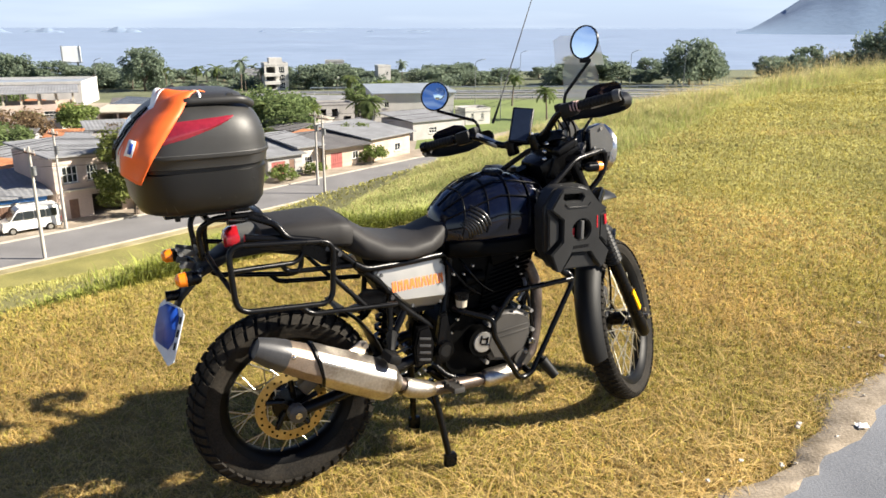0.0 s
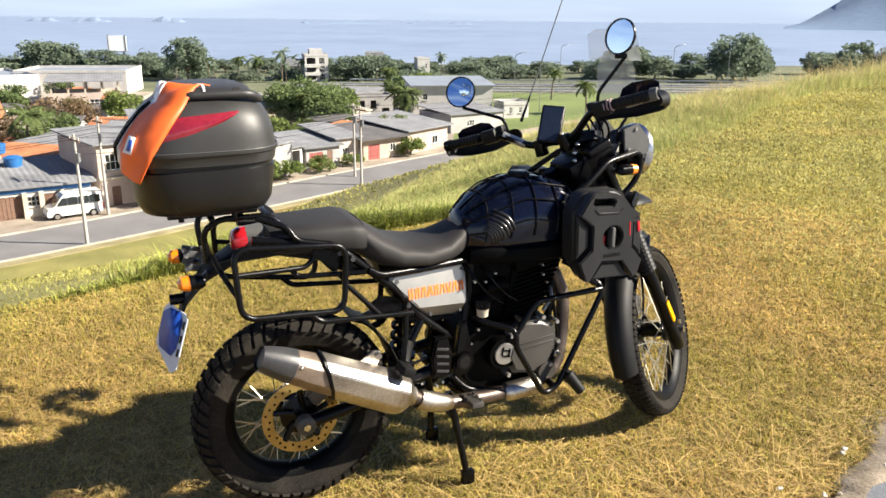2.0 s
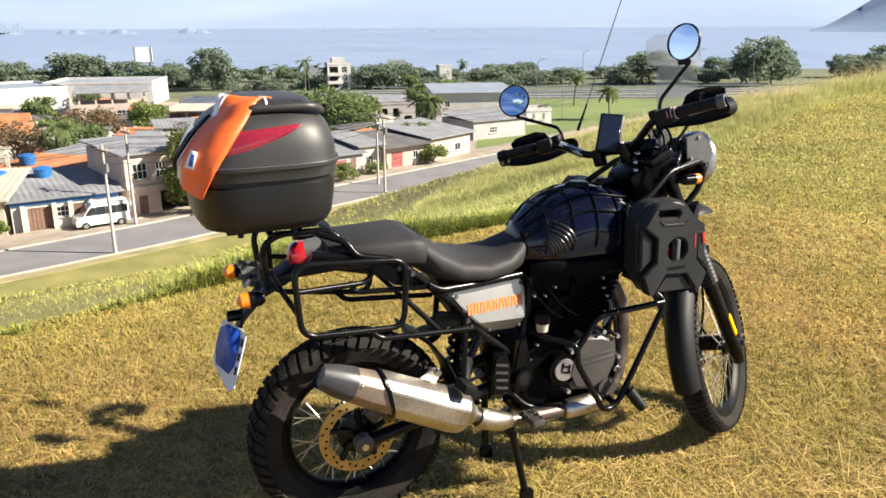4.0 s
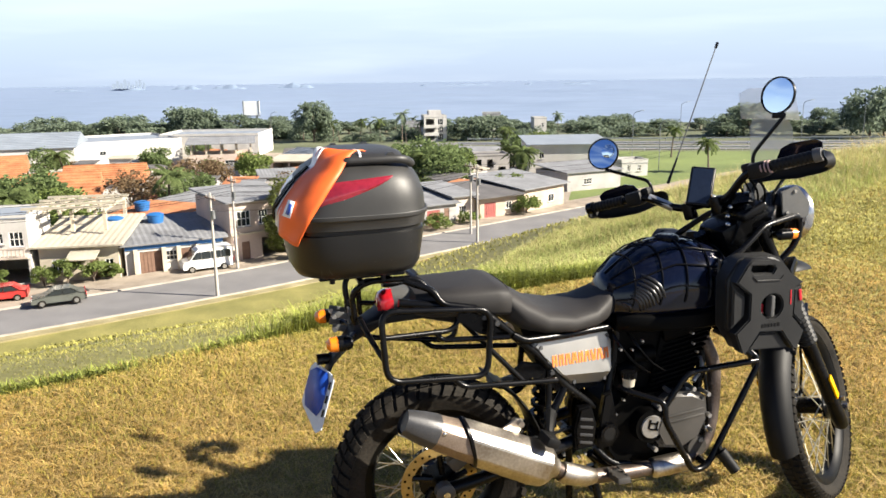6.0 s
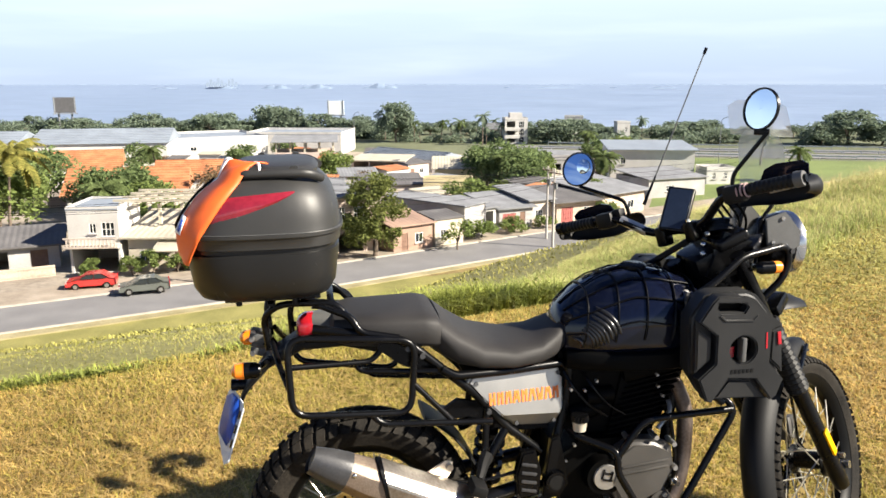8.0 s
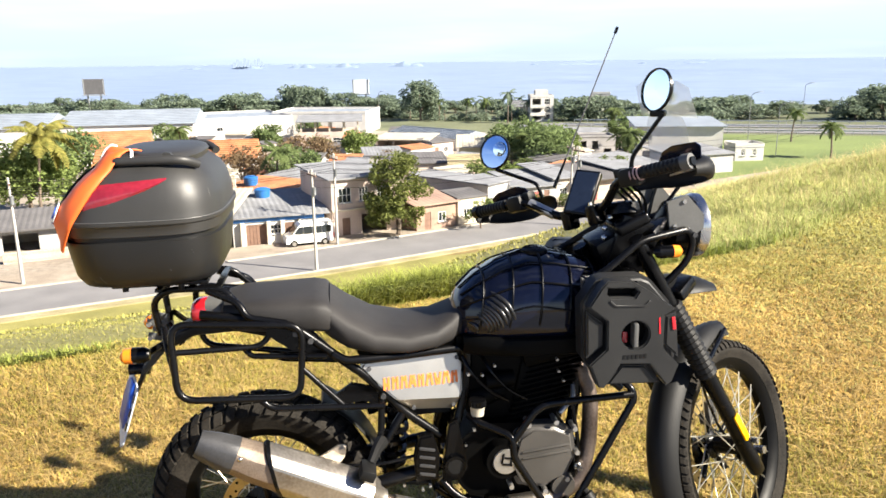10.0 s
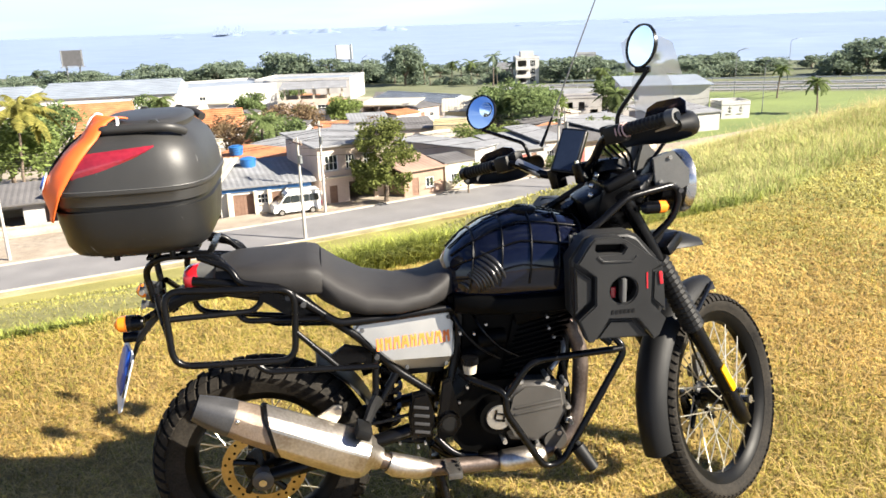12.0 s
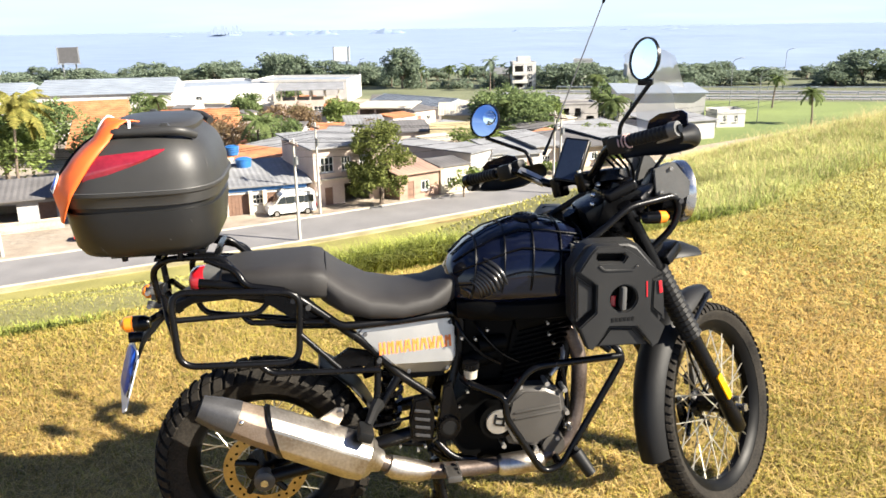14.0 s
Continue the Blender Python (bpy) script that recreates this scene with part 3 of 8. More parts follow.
# pale worn edge along the lid's lip
bm = bmesh.new()
sweep(bm, [case_shell(360 * k / 72, 1.2035, 0.0055) for k in range(72)], 0.0011, 5, closed=True)
bpart("worn_lip", bm, M_COVER2, "pale scuffed edge", parent=case)
rnd = random.Random(4)
for k in range(7):
    a0, z0 = rnd.uniform(215, 330), rnd.choice((rnd.uniform(1.05, 1.14), rnd.uniform(1.22, 1.30)))
    bm = bmesh.new()
    da, dz = rnd.uniform(-2.5, 2.5), rnd.uniform(-0.035, 0.03)
    sweep(bm, [case_shell(a0 + da * i / 4, z0 + dz * i / 4, 0.0) for i in range(5)], [0.0002, 0.0005, 0.0006, 0.0004, 0.0002], 5)
    bpart("scratch", bm, M_CANGREY2, parent=case)

# cloth over the case's corner: a bag of orange nylon with a white striped side
def drape(rim0, rim1, end0, end1, top0, top1, z_end, lift=0.006, nu=26, nv=12):
    """A flap that lies on the lid, bends over its edge between the angles rim0 and rim1 and hangs to z_end between end0 and end1."""
    bm = bmesh.new()
    grid = []
    for i in range(nu + 1):
        u = i / nu
        row = []
        for j in range(nv + 1):
            v = j / nv
            rim, end = rim0 + (rim1 - rim0) * v, end0 + (end1 - end0) * v
            if u < 0.36:
                k = u / 0.36
                e = case_shell(rim, 1.315, lift)
                t = Vector(top0).lerp(Vector(top1), v)
                p = t.lerp(e, k)
                p.z = 1.361 + (1.315 - 1.361) * k ** 3 + 0.007 * math.sin(v * 7 + u * 9) * k * (1 - k) * 4
            else:
                k = (u - 0.36) / 0.64
                z = 1.315 + (z_end - 0.02 * v - 1.315) * k
                p = case_shell(rim + (end - rim) * k ** 0.9, z, lift + 0.010 * k + 0.003 * math.sin(v * 9 + k * 5))
            row.append(bm.verts.new(p))
        grid.append(row)
    for A, B in zip(grid, grid[1:]):
        for j in range(nv):
            bm.faces.new((A[j], A[j + 1], B[j + 1], B[j]))
    return bm


def thick(ob, t):
    md = ob.modifiers.new("thick", "SOLIDIFY")
    md.thickness = t


cloth = empty("nylon_bag", BIKE, "orange and white nylon bag draped over the top case", "bag")
bm = drape(214, 258, 196, 232, (-0.290, -0.075, 0), (-0.205, -0.168, 0), 1.150)
o = part("orange_flap", bm, M_CLOTH, cloth, "orange nylon flap with a small flag patch", smooth=60)
thick(o, 0.003)
bm = drape(202, 223, 186, 200, (-0.300, -0.02, 0), (-0.282, -0.08, 0), 1.165)
o = part("white_flap", bm, M_WHITE, cloth, "white nylon flap with dark stripes", smooth=60)
thick(o, 0.003)
for k in range(3):
    bm = bmesh.new()
    q = [case_shell(201 + 4.5 * k - 2.6 * i + 3 * math.sin(i * 0.7), 1.315 - 0.03 * i * 0.9, 0.016 + 0.001 * i) for i in range(6)]
    sweep(bm, q, 0.0035, 6)
    part("stripe", bm, M_BLACK, cloth)
for mt, d0, d1, z0, z1, up in ((M_WHITE, 0.0, 7.4, 1.246, 1.206, 0.0195), (M_BLUE, 3.4, 6.4, 1.239, 1.213, 0.0215)):
    bm = bmesh.new()
    q = [case_shell(223 + d, z, up) for d, z in ((d0, z0), (d1, z0 - 0.002), (d1 - 1.2, z1 - 0.002), (d0 - 1.2, z1))]
    bm.faces.new([bm.verts.new(p) for p in q])
    o = part("flag_patch", bm, mt, cloth)
    thick(o, 0.002)
bm = bmesh.new()
sweep(bm, rounded([(-0.235, -0.165, 1.362), (-0.225, -0.185, 1.362), (-0.224, -0.198, 1.345), (-0.230, -0.196, 1.332)], 0.01), 0.0038, 8)
part("strap", bm, M_WHITE, cloth, "white webbing strap")

# ---- exhaust ----
ax0, ax1 = Vector((-0.140, -0.208, 0.612)), Vector((0.345, -0.185, 0.372))


def along(u, up=0.0):
    return ax0.lerp(ax1, u) + Vector((0, 0, up))


AXD = (ax1 - ax0).normalized()
AXS = Vector((0, -1, 0)) - AXD * -AXD.y
AXS.normalize()
AXU = AXS.cross(AXD)
AXU = AXU if AXU.z > 0 else -AXU
FACETS = ((0.66, 0.80), (0.96, 0.42), (0.98, -0.34), (0.60, -0.86), (0.0, -1.0), (-0.72, -0.66), (-0.72, 0.62), (0.0, 1.0))


def faceted(bm, stops, caps=True):
    """A canister with flat sides along the exhaust's axis; stops are (share, radius) and a slant, if any."""
    loft(bm, [[along(u - slant * q) + AXS * (r * p) + AXU * (r * q) for p, q in FACETS] for u, r, slant in [(*t, 0.0)[:3] for t in stops]], caps)
    bmesh.ops.bevel(bm, geom=[e for e in bm.edges if abs((e.verts[0].co - e.verts[1].co).normalized().dot(AXD)) > 0.8], offset=0.004, segments=1, affect="EDGES")


bm = bmesh.new()
faceted(bm, [(0.17, 0.048), (0.18, 0.051), (0.30, 0.056), (0.40, 0.0595, 0.085)])
muffler = bpart("muffler", bm, M_HEAT, "scuffed stainless muffler with brown heat stains", smooth=18)
bm = bmesh.new()
faceted(bm, [(0.382, 0.058, 0.085), (0.390, 0.0640, 0.085), (0.80, 0.0695), (0.875, 0.066), (0.91, 0.055)])
bpart("heat_shield", bm, M_STEEL, "bright stainless heat shield", muffler, 18)
bm = bmesh.new()
sweep(bm, [along(u) for u in (0.88, 0.905, 0.935, 0.97)], [0.056, 0.050, 0.036, 0.031], 16)
bpart("muffler_cone", bm, M_STEEL, "", muffler)
bm = bmesh.new()
faceted(bm, [(0.372, 0.057, 0.085), (0.377, 0.0655, 0.085), (0.396, 0.0665, 0.085), (0.401, 0.062, 0.085)])
bpart("strap_band", bm, M_BLACK, "", muffler, 30)
bm = bmesh.new()
faceted(bm, [(0.185, 0.052), (0.165, 0.052), (0.09, 0.047), (0.0, 0.036)], False)
cyl(bm, along(0.012), along(0.06), 0.030, 0.020, 12)
bpart("end_cap", bm, M_CAP, "grey stamped end cap", muffler)
for u, k in ((0.46, 1.0), (0.80, 1.04), (0.205, 0.84)):
    bm = bmesh.new()
    ball(bm, along(u) + (AXS * 0.90 + AXU * 0.30) * 0.063 * k, 0.007, 8, 6)
    bpart("rivet", bm, M_CHROME, "", muffler)
tube_part("exhaust_pipe", [along(0.94), (0.40, -0.180, 0.335), (0.47, -0.165, 0.315), (0.62, -0.150, 0.300), (0.82, -0.135, 0.300), (0.915, -0.105, 0.335), (0.948, -0.085, 0.44), (0.955, -0.07, 0.60), (0.915, -0.05, 0.69), (0.86, -0.04, 0.71)], 0.0235, M_PIPE, 0.07, "heat-stained header pipe")
bm = bmesh.new()
sweep(bm, [(0.35, -0.184, 0.365), (0.37, -0.182, 0.352), (0.44, -0.172, 0.325), (0.47, -0.166, 0.317)], [0.030, 0.034, 0.032, 0.024], 14)
bpart("pipe_sleeve", bm, M_STEEL, "weathered steel pipe sleeve")
bm = bmesh.new()
sweep(bm, [(0.68, -0.150, 0.300), (0.69, -0.150, 0.300), (0.81, -0.143, 0.301), (0.82, -0.142, 0.302)], [0.024, 0.033, 0.034, 0.026], 14)
bpart("pipe_guard", bm, M_STEEL, "bright steel guard on the exhaust pipe")
bm = bmesh.new()
prism(bm, [(0.165, 0.515), (0.215, 0.545), (0.238, 0.540), (0.232, 0.510), (0.215, 0.485)], -0.155, -0.162, 0.002)
cyl(bm, (0.226, -0.150, 0.532), (0.226, -0.178, 0.532), 0.010, seg=10)
bpart("exhaust_bracket", bm, M_STEEL, "cast alloy exhaust bracket")

# ---- frame ----
for s in (-1, 1):
    tube_part("frame_tube", [(-0.12, 0.115 * s, 0.925), (0.10, 0.135 * s, 0.893), (0.145, 0.140 * s, 0.862), (0.305, 0.116 * s, 0.718), (0.396, 0.102 * s, 0.607), (0.502, 0.098 * s, 0.518)], 0.0125, corner=0.03, label="black steel subframe tube")
    tube_part("frame_tube", [(0.215, 0.138 * s, 0.800), (0.247, 0.146 * s, 0.781), (0.392, 0.114 * s, 0.772), (0.570, 0.072 * s, 0.768), (0.592, 0.067 * s, 0.742), (0.584, 0.068 * s, 0.65), (0.566, 0.075 * s, 0.58), (0.535, 0.098 * s, 0.50), (0.518, 0.11 * s, 0.44), (0.52, 0.11 * s, 0.36)], 0.0125, corner=0.03)
    tube_part("frame_tube", [(0.342, 0.111 * s, 0.674), (0.336, 0.122 * s, 0.56), (0.33, 0.13 * s, 0.53)], 0.010, corner=0.02)
    tube_part("frame_tube", [(0.402, 0.101 * s, 0.602), (0.338, 0.125 * s, 0.51), (0.31, 0.13 * s, 0.50)], 0.012, corner=0.02)
    tube_part("frame_tube", [(0.955, 0.045 * s, 0.93), (0.90, 0.06 * s, 0.50), (0.86, 0.07 * s, 0.33), (0.55, 0.09 * s, 0.295), (0.49, 0.10 * s, 0.36)], 0.015, corner=0.06)
    tube_part("swingarm", [(0.0, 0.118 * s, 0.324), (0.12, 0.118 * s, 0.345), (0.33, 0.10 * s, 0.385), (0.50, 0.085 * s, 0.42)], 0.021, corner=0.03, label="black box-section swingarm")
    tube_part("front_frame", [(0.905, 0.165 * s, 0.965), (0.965, 0.165 * s, 1.00), (1.06, 0.14 * s, 1.065), (1.215, 0.10 * s, 1.082), (1.235, 0.095 * s, 1.04), (1.215, 0.10 * s, 0.985), (1.13, 0.10 * s, 0.905)], 0.0105, corner=0.03, label="black tubular front frame")
    tube_part("front_frame", [(0.905, 0.165 * s, 0.965), (0.88, 0.18 * s, 0.91), (0.90, 0.19 * s, 0.74), (1.00, 0.19 * s, 0.66)], 0.010, corner=0.03)
    for p in ((0.903, 0.168 * s, 0.968), (1.232, 0.096 * s, 1.066), (0.345, 0.116 * s, 0.662), (0.122, 0.140 * s, 0.868), (0.16, 0.142 * s, 0.846)):
        bm = bmesh.new()
        cyl(bm, (p[0], p[1], p[2]), (p[0], p[1] + 0.016 * s, p[2]), 0.0075, seg=10)
        bpart("frame_bolt", bm, M_CAP, "dull zinc-plated bolt head")
bm = bmesh.new()
lathe(bm, [(0.022, -0.02), (0.03, -0.015), (0.03, 0.015), (0.022, 0.02), (0.01, 0.02), (0.01, -0.02)], 20, Matrix.Translation((0, -0.125, 0.324)))
bpart("axle_adjuster", bm, M_COVER)
bm = bmesh.new()
cyl(bm, (0, -0.118, 0.324), (0, -0.150, 0.324), 0.012, seg=6)
bpart("axle_nut", bm, M_CHROME, "bright axle nut")
bm = bmesh.new()
box(bm, (0.058, -0.085, 0.405), (0.075, 0.035, 0.05), Matrix.Rotation(radians(-35), 3, "Y"), 0.010)
bpart("brake_caliper", bm, M_COVER, "grey rear brake caliper")
tube_part("brake_hose", [(0.08, -0.10, 0.42), (0.16, -0.115, 0.46), (0.33, -0.115, 0.45), (0.48, -0.10, 0.47)], 0.005, corner=0.04)
# gusset and bracket plates below the seat
for s in (-1, 1):
    bm = bmesh.new()
    prism(bm, [(0.05, 0.885), (0.15, 0.872), (0.235, 0.798), (0.225, 0.782), (0.11, 0.815), (0.045, 0.865)], 0.128 * s, 0.136 * s, 0.002)
    bpart("frame_gusset", bm, M_BLACK)
    bm = bmesh.new()
    cyl(bm, (0.540, 0.105 * s, 0.435), (0.540, 0.138 * s, 0.435), 0.034, 0.031, 20)
    prism(bm, [(0.525, 0.56), (0.550, 0.57), (0.572, 0.47), (0.578, 0.42), (0.556, 0.385), (0.505, 0.38), (0.505, 0.43)], 0.105 * s, 0.126 * s, 0.004)
    fp = bpart("swingarm_pivot_plate", bm, M_BLACK, "black cast pivot plate")
    bm = bmesh.new()
    cyl(bm, (0.540, 0.128 * s, 0.435), (0.540, 0.1395 * s, 0.435), 0.022, seg=20)
    bpart("pivot_cap", bm, M_PLASTIC, parent=fp)
    # footrests
    tube_part("footrest_bracket", [(0.50, 0.11 * s, 0.385), (0.535, 0.125 * s, 0.345), (0.565, 0.13 * s, 0.325), (0.62, 0.125 * s, 0.315)], 0.011, corner=0.02)
    bm = bmesh.new()
    box(bm, (0.535, 0.205 * s, 0.325), (0.042, 0.085, 0.020), Matrix.Rotation(radians(8 * s), 3, "X"), 0.005)
    for k in range(6):
        box(bm, (0.517 + 0.036 * (k % 2), (0.175 + 0.026 * (k // 2)) * s, 0.337), (0.006, 0.016, 0.008))
    bpart("footrest", bm, M_COVER, "serrated steel footrest")
    bm = bmesh.new()
    box(bm, (0.290, 0.235 * s, 0.502), (0.042, 0.070, 0.030), Matrix.Rotation(radians(22), 3, "Y"), 0.008)
    sweep(bm, [(0.335, 0.14 * s, 0.535), (0.320, 0.17 * s, 0.53), (0.300, 0.21 * s, 0.508)], [0.020, 0.016, 0.012], 8)
    bpart("pillion_footrest", bm, M_PLASTIC, "rubber pillion footrest folded up")
# linkage guard with slots and shock
bm = bmesh.new()
prism(bm, [(0.440, 0.53), (0.480, 0.535), (0.498, 0.47), (0.492, 0.395), (0.430, 0.39), (0.423, 0.46)], -0.10, -0.130, 0.006)
o = bpart("linkage_guard", bm, M_BLACK, "slotted black guard plate")
for k in range(4):
    bm = bmesh.new()
    box(bm, (0.461, -0.131, 0.415 + 0.026 * k), (0.045, 0.005, 0.009), Matrix.Rotation(radians(12), 3, "Y"), 0.002)
    bpart("rib", bm, M_CAP, parent=o)
bm = bmesh.new()
cyl(bm, (0.36, 0.0, 0.36), (0.40, 0, 0.72), 0.022, seg=14)
for k in range(8):
    lathe(bm, [(0.046, -0.006), (0.046, 0.006), (0.034, 0.006), (0.034, -0.006)], 18, Matrix.Translation((0.365 + 0.004 * k, 0, 0.40 + 0.036 * k)) @ Matrix.Rotation(radians(90), 4, "X"))
bpart("rear_shock", bm, M_BLACK)
bm = bmesh.new()
prism(bm, [(0.27, 0.79), (0.56, 0.80), (0.54, 0.56), (0.40, 0.56), (0.33, 0.66)], -0.045, 0.045, 0.01)
bpart("battery_box", bm, M_PLASTIC)
# dark block added to fill the bay with its deep shadow
bm = bmesh.new()
prism(bm, [(0.56, 0.80), (0.95, 0.80), (0.93, 0.66), (0.86, 0.55), (0.60, 0.54), (0.57, 0.60)], -0.065, 0.065, 0.01)
bpart("bay_backing", bm, M_ENGINE, "black backing for the deep shade under the tank")
bm = bmesh.new()
prism(bm, [(0.215, 0.67), (0.26, 0.70), (0.34, 0.68), (0.335, 0.63), (0.29, 0.645), (0.24, 0.64)], -0.10, -0.112, 0.003)
bpart("cable_bracket", bm, M_BLACK)

# ---- side panels ----
PANEL = [(0.285, 0.750), (0.300, 0.764), (0.550, 0.755), (0.572, 0.750), (0.580, 0.733), (0.570, 0.636), (0.556, 0.595), (0.540, 0.582), (0.425, 0.600), (0.370, 0.656), (0.319, 0.708)]
for s in (-1, 1):
    bm = bmesh.new()
    prism(bm, PANEL if s < 0 else PANEL[::-1], 0.113 * s, 0.135 * s, 0.006, 3)
    # the lower part turns in below a crease
    bmesh.ops.bisect_plane(bm, geom=bm.verts[:] + bm.edges[:] + bm.faces[:], plane_co=(0.381, 0, 0.648), plane_no=Vector((0.023, 0, 0.177)).normalized())
    for v in bm.verts:
        below = 0.648 - 0.13 * (v.co.x - 0.381) - v.co.z
        if below > 0:
            v.co.y -= s * 0.75 * below
    LEAN = Matrix(((1, 0, 0, 0), (-0.24 * s, 1, -0.22 * s, 0.24 * s * 0.30 + 0.22 * s * 0.70), (0, 0, 1, 0), (0, 0, 0, 1)))
    bmesh.ops.transform(bm, matrix=LEAN, verts=bm.verts)
    sp = bpart("side_panel", bm, M_PANEL, "silver painted side panel with an orange decal")
    for x, z, d in ((0.310, 0.744, 0), (0.560, 0.737, 0), (0.546, 0.600, 0.018), (0.430, 0.612, 0.020)):
        bm = bmesh.new()
        cyl(bm, (x, (0.133 - d) * s, z), (x, (0.139 - d) * s, z), 0.006, seg=10)
        bmesh.ops.transform(bm, matrix=LEAN, verts=bm.verts)
        bpart("panel_screw", bm, M_CAP, parent=sp)
    # the decal: a row of broad slanted orange strokes
    for k in range(9):
        bm = bmesh.new()
        x, z = 0.350 + 0.0243 * k, 0.696 - 0.0014 * k
        slant = (0.0, 0.02, 0.10, 0.16, -0.02, 0.18, -0.16, 0.17, 0.04)[k]
        box(bm, (x, 0.1358 * s, z), (0.0068, 0.002, 0.033), Matrix.Rotation(slant, 3, "Y"))
        box(bm, (x + 0.0115, 0.1358 * s, z), (0.0068, 0.002, 0.033), Matrix.Rotation(-slant, 3, "Y"))
        box(bm, (x + 0.0058, 0.1358 * s, z + (0.007 if k % 3 else -0.003)), (0.0095, 0.002, 0.009))
        bmesh.ops.transform(bm, matrix=LEAN, verts=bm.verts)
        bpart("decal_stroke", bm, M_ORPAINT, parent=sp, smooth=0)

# ---- engine ----
bm = bmesh.new()
prism(bm, [(0.56, 0.50), (0.62, 0.545), (0.86, 0.53), (0.905, 0.46), (0.90, 0.36), (0.84, 0.30), (0.60, 0.30), (0.555, 0.36)], -0.105, 0.105, 0.02)
engine = bpart("crankcase", bm, M_ENGINE, "black engine castings")
bm = bmesh.new()
prism(bm, [(0.715, 0.515), (0.76, 0.545), (0.83, 0.540), (0.882, 0.515), (0.892, 0.44), (0.862, 0.375), (0.80, 0.345), (0.72, 0.36), (0.69, 0.42)], -0.10, -0.150, 0.016, 3)
cv = bpart("clutch_cover", bm, M_COVER, "graphite clutch cover with bright bolts", engine)
bm = bmesh.new()
box(bm, (0.80, -0.151, 0.475), (0.14, 0.006, 0.006), Matrix.Rotation(radians(-6), 3, "Y"), 0.002)
box(bm, (0.80, -0.151, 0.455), (0.14, 0.006, 0.006), Matrix.Rotation(radians(-6), 3, "Y"), 0.002)
bpart("cover_rib", bm, M_COVER, "", engine)
bm = bmesh.new()
cyl(bm, (0.685, -0.10, 0.44), (0.685, -0.142, 0.44), 0.062, 0.056, 28)
bpart("badge_housing", bm, M_ENGINE, "", engine)
bm = bmesh.new()
cyl(bm, (0.685, -0.140, 0.44), (0.685, -0.147, 0.44), 0.039, 0.037, 28)
bd = bpart("badge", bm, M_ALLOY, "round silver badge", engine)
bm = bmesh.new()
for x, z, sx, sz in ((0.674, 0.452, 0.006, 0.03), (0.69, 0.452, 0.022, 0.006), (0.688, 0.432, 0.03, 0.006), (0.70, 0.445, 0.006, 0.026)):
    box(bm, (x, -0.148, z), (sx, 0.003, sz), Matrix.Rotation(radians(12), 3, "Y"))
bpart("badge_mark", bm, M_BLACK, "", engine)
for x, z in ((0.902, 0.398), (0.885, 0.525), (0.83, 0.55), (0.75, 0.548), (0.71, 0.50), (0.70, 0.36), (0.80, 0.338), (0.865, 0.368), (0.893, 0.45)):
    bm = bmesh.new()
    cyl(bm, (x, -0.10, z), (x, -0.150, z), 0.0075, seg=8)
    bpart("cover_bolt", bm, M_ALLOY, "", engine)
bm = bmesh.new()
ball(bm, (0.902, -0.121, 0.395), 0.014, 10, 8)
bpart("filter_bolt", bm, M_CHROME, "", engine)
bm = bmesh.new()
cyl(bm, (0.855, -0.10, 0.345), (0.855, -0.145, 0.345), 0.038, 0.034, 20)
bpart("oil_filter_cover", bm, M_COVER, "", engine)
# cylinder leaning forward with its fins
for k in range(13):
    bm = bmesh.new()
    box(bm, (0.785 + 0.09 * k / 13, 0, 0.555 + 0.017 * k), (0.17, 0.17, 0.006), Matrix.Rotation(radians(-10), 3, "Y"), 0.002, 1)
    bpart("cylinder_fin", bm, M_ENGINE, "", engine)
bm = bmesh.new()
box(bm, (0.80, 0, 0.63), (0.14, 0.15, 0.26), Matrix.Rotation(radians(12), 3, "Y"), 0.01)
box(bm, (0.83, 0, 0.745), (0.17, 0.18, 0.07), Matrix.Rotation(radians(-10), 3, "Y"), 0.015)
bpart("cylinder", bm, M_ENGINE, "", engine)
bm = bmesh.new()
cyl(bm, (0.60, -0.06, 0.60), (0.69, -0.05, 0.63), 0.032, 0.036, 18)
cyl(bm, (0.635, -0.075, 0.66), (0.72, -0.06, 0.66), 0.028, seg=16)
bpart("throttle_body", bm, M_ENGINE, "", engine)
bm = bmesh.new()
cyl(bm, (0.607, -0.125, 0.584), (0.607, -0.125, 0.612), 0.018, 0.021, seg=18)
rv = bpart("brake_fluid_reservoir", bm, M_CLOUDY, "cloudy brake fluid reservoir")
bm = bmesh.new()
rim = [[bm.verts.new((0.607 + (0.0235 + 0.0016 * (-1) ** k) * math.cos(k * math.pi / 18), -0.125 + (0.0235 + 0.0016 * (-1) ** k) * math.sin(k * math.pi / 18), z)) for k in range(36)] for z in (0.612, 0.630)]
for k in range(36):
    bm.faces.new((rim[0][k], rim[0][(k + 1) % 36], rim[1][(k + 1) % 36], rim[1][k]))
bm.faces.new(rim[1])
bm.faces.new(rim[0][::-1])
bpart("reservoir_cap", bm, M_BLACK, "ribbed black cap", parent=rv)
tube_part("oil_line", [(0.88, -0.12, 0.60), (0.895, -0.125, 0.52), (0.905, -0.125, 0.44), (0.892, -0.12, 0.36)], 0.006, M_BLACK, 0.05, parent=engine)
tube_part("cooler_hose", [(0.90, -0.05, 0.64), (0.90, -0.09, 0.60), (0.85, -0.11, 0.56)], 0.007, M_ALLOY, 0.03, parent=engine)
bm = bmesh.new()
box(bm, (0.945, 0.0, 0.78), (0.035, 0.22, 0.12), Matrix.Rotation(radians(-12), 3, "Y"), 0.006)
bpart("oil_cooler", bm, M_BLACK)
bm = bmesh.new()
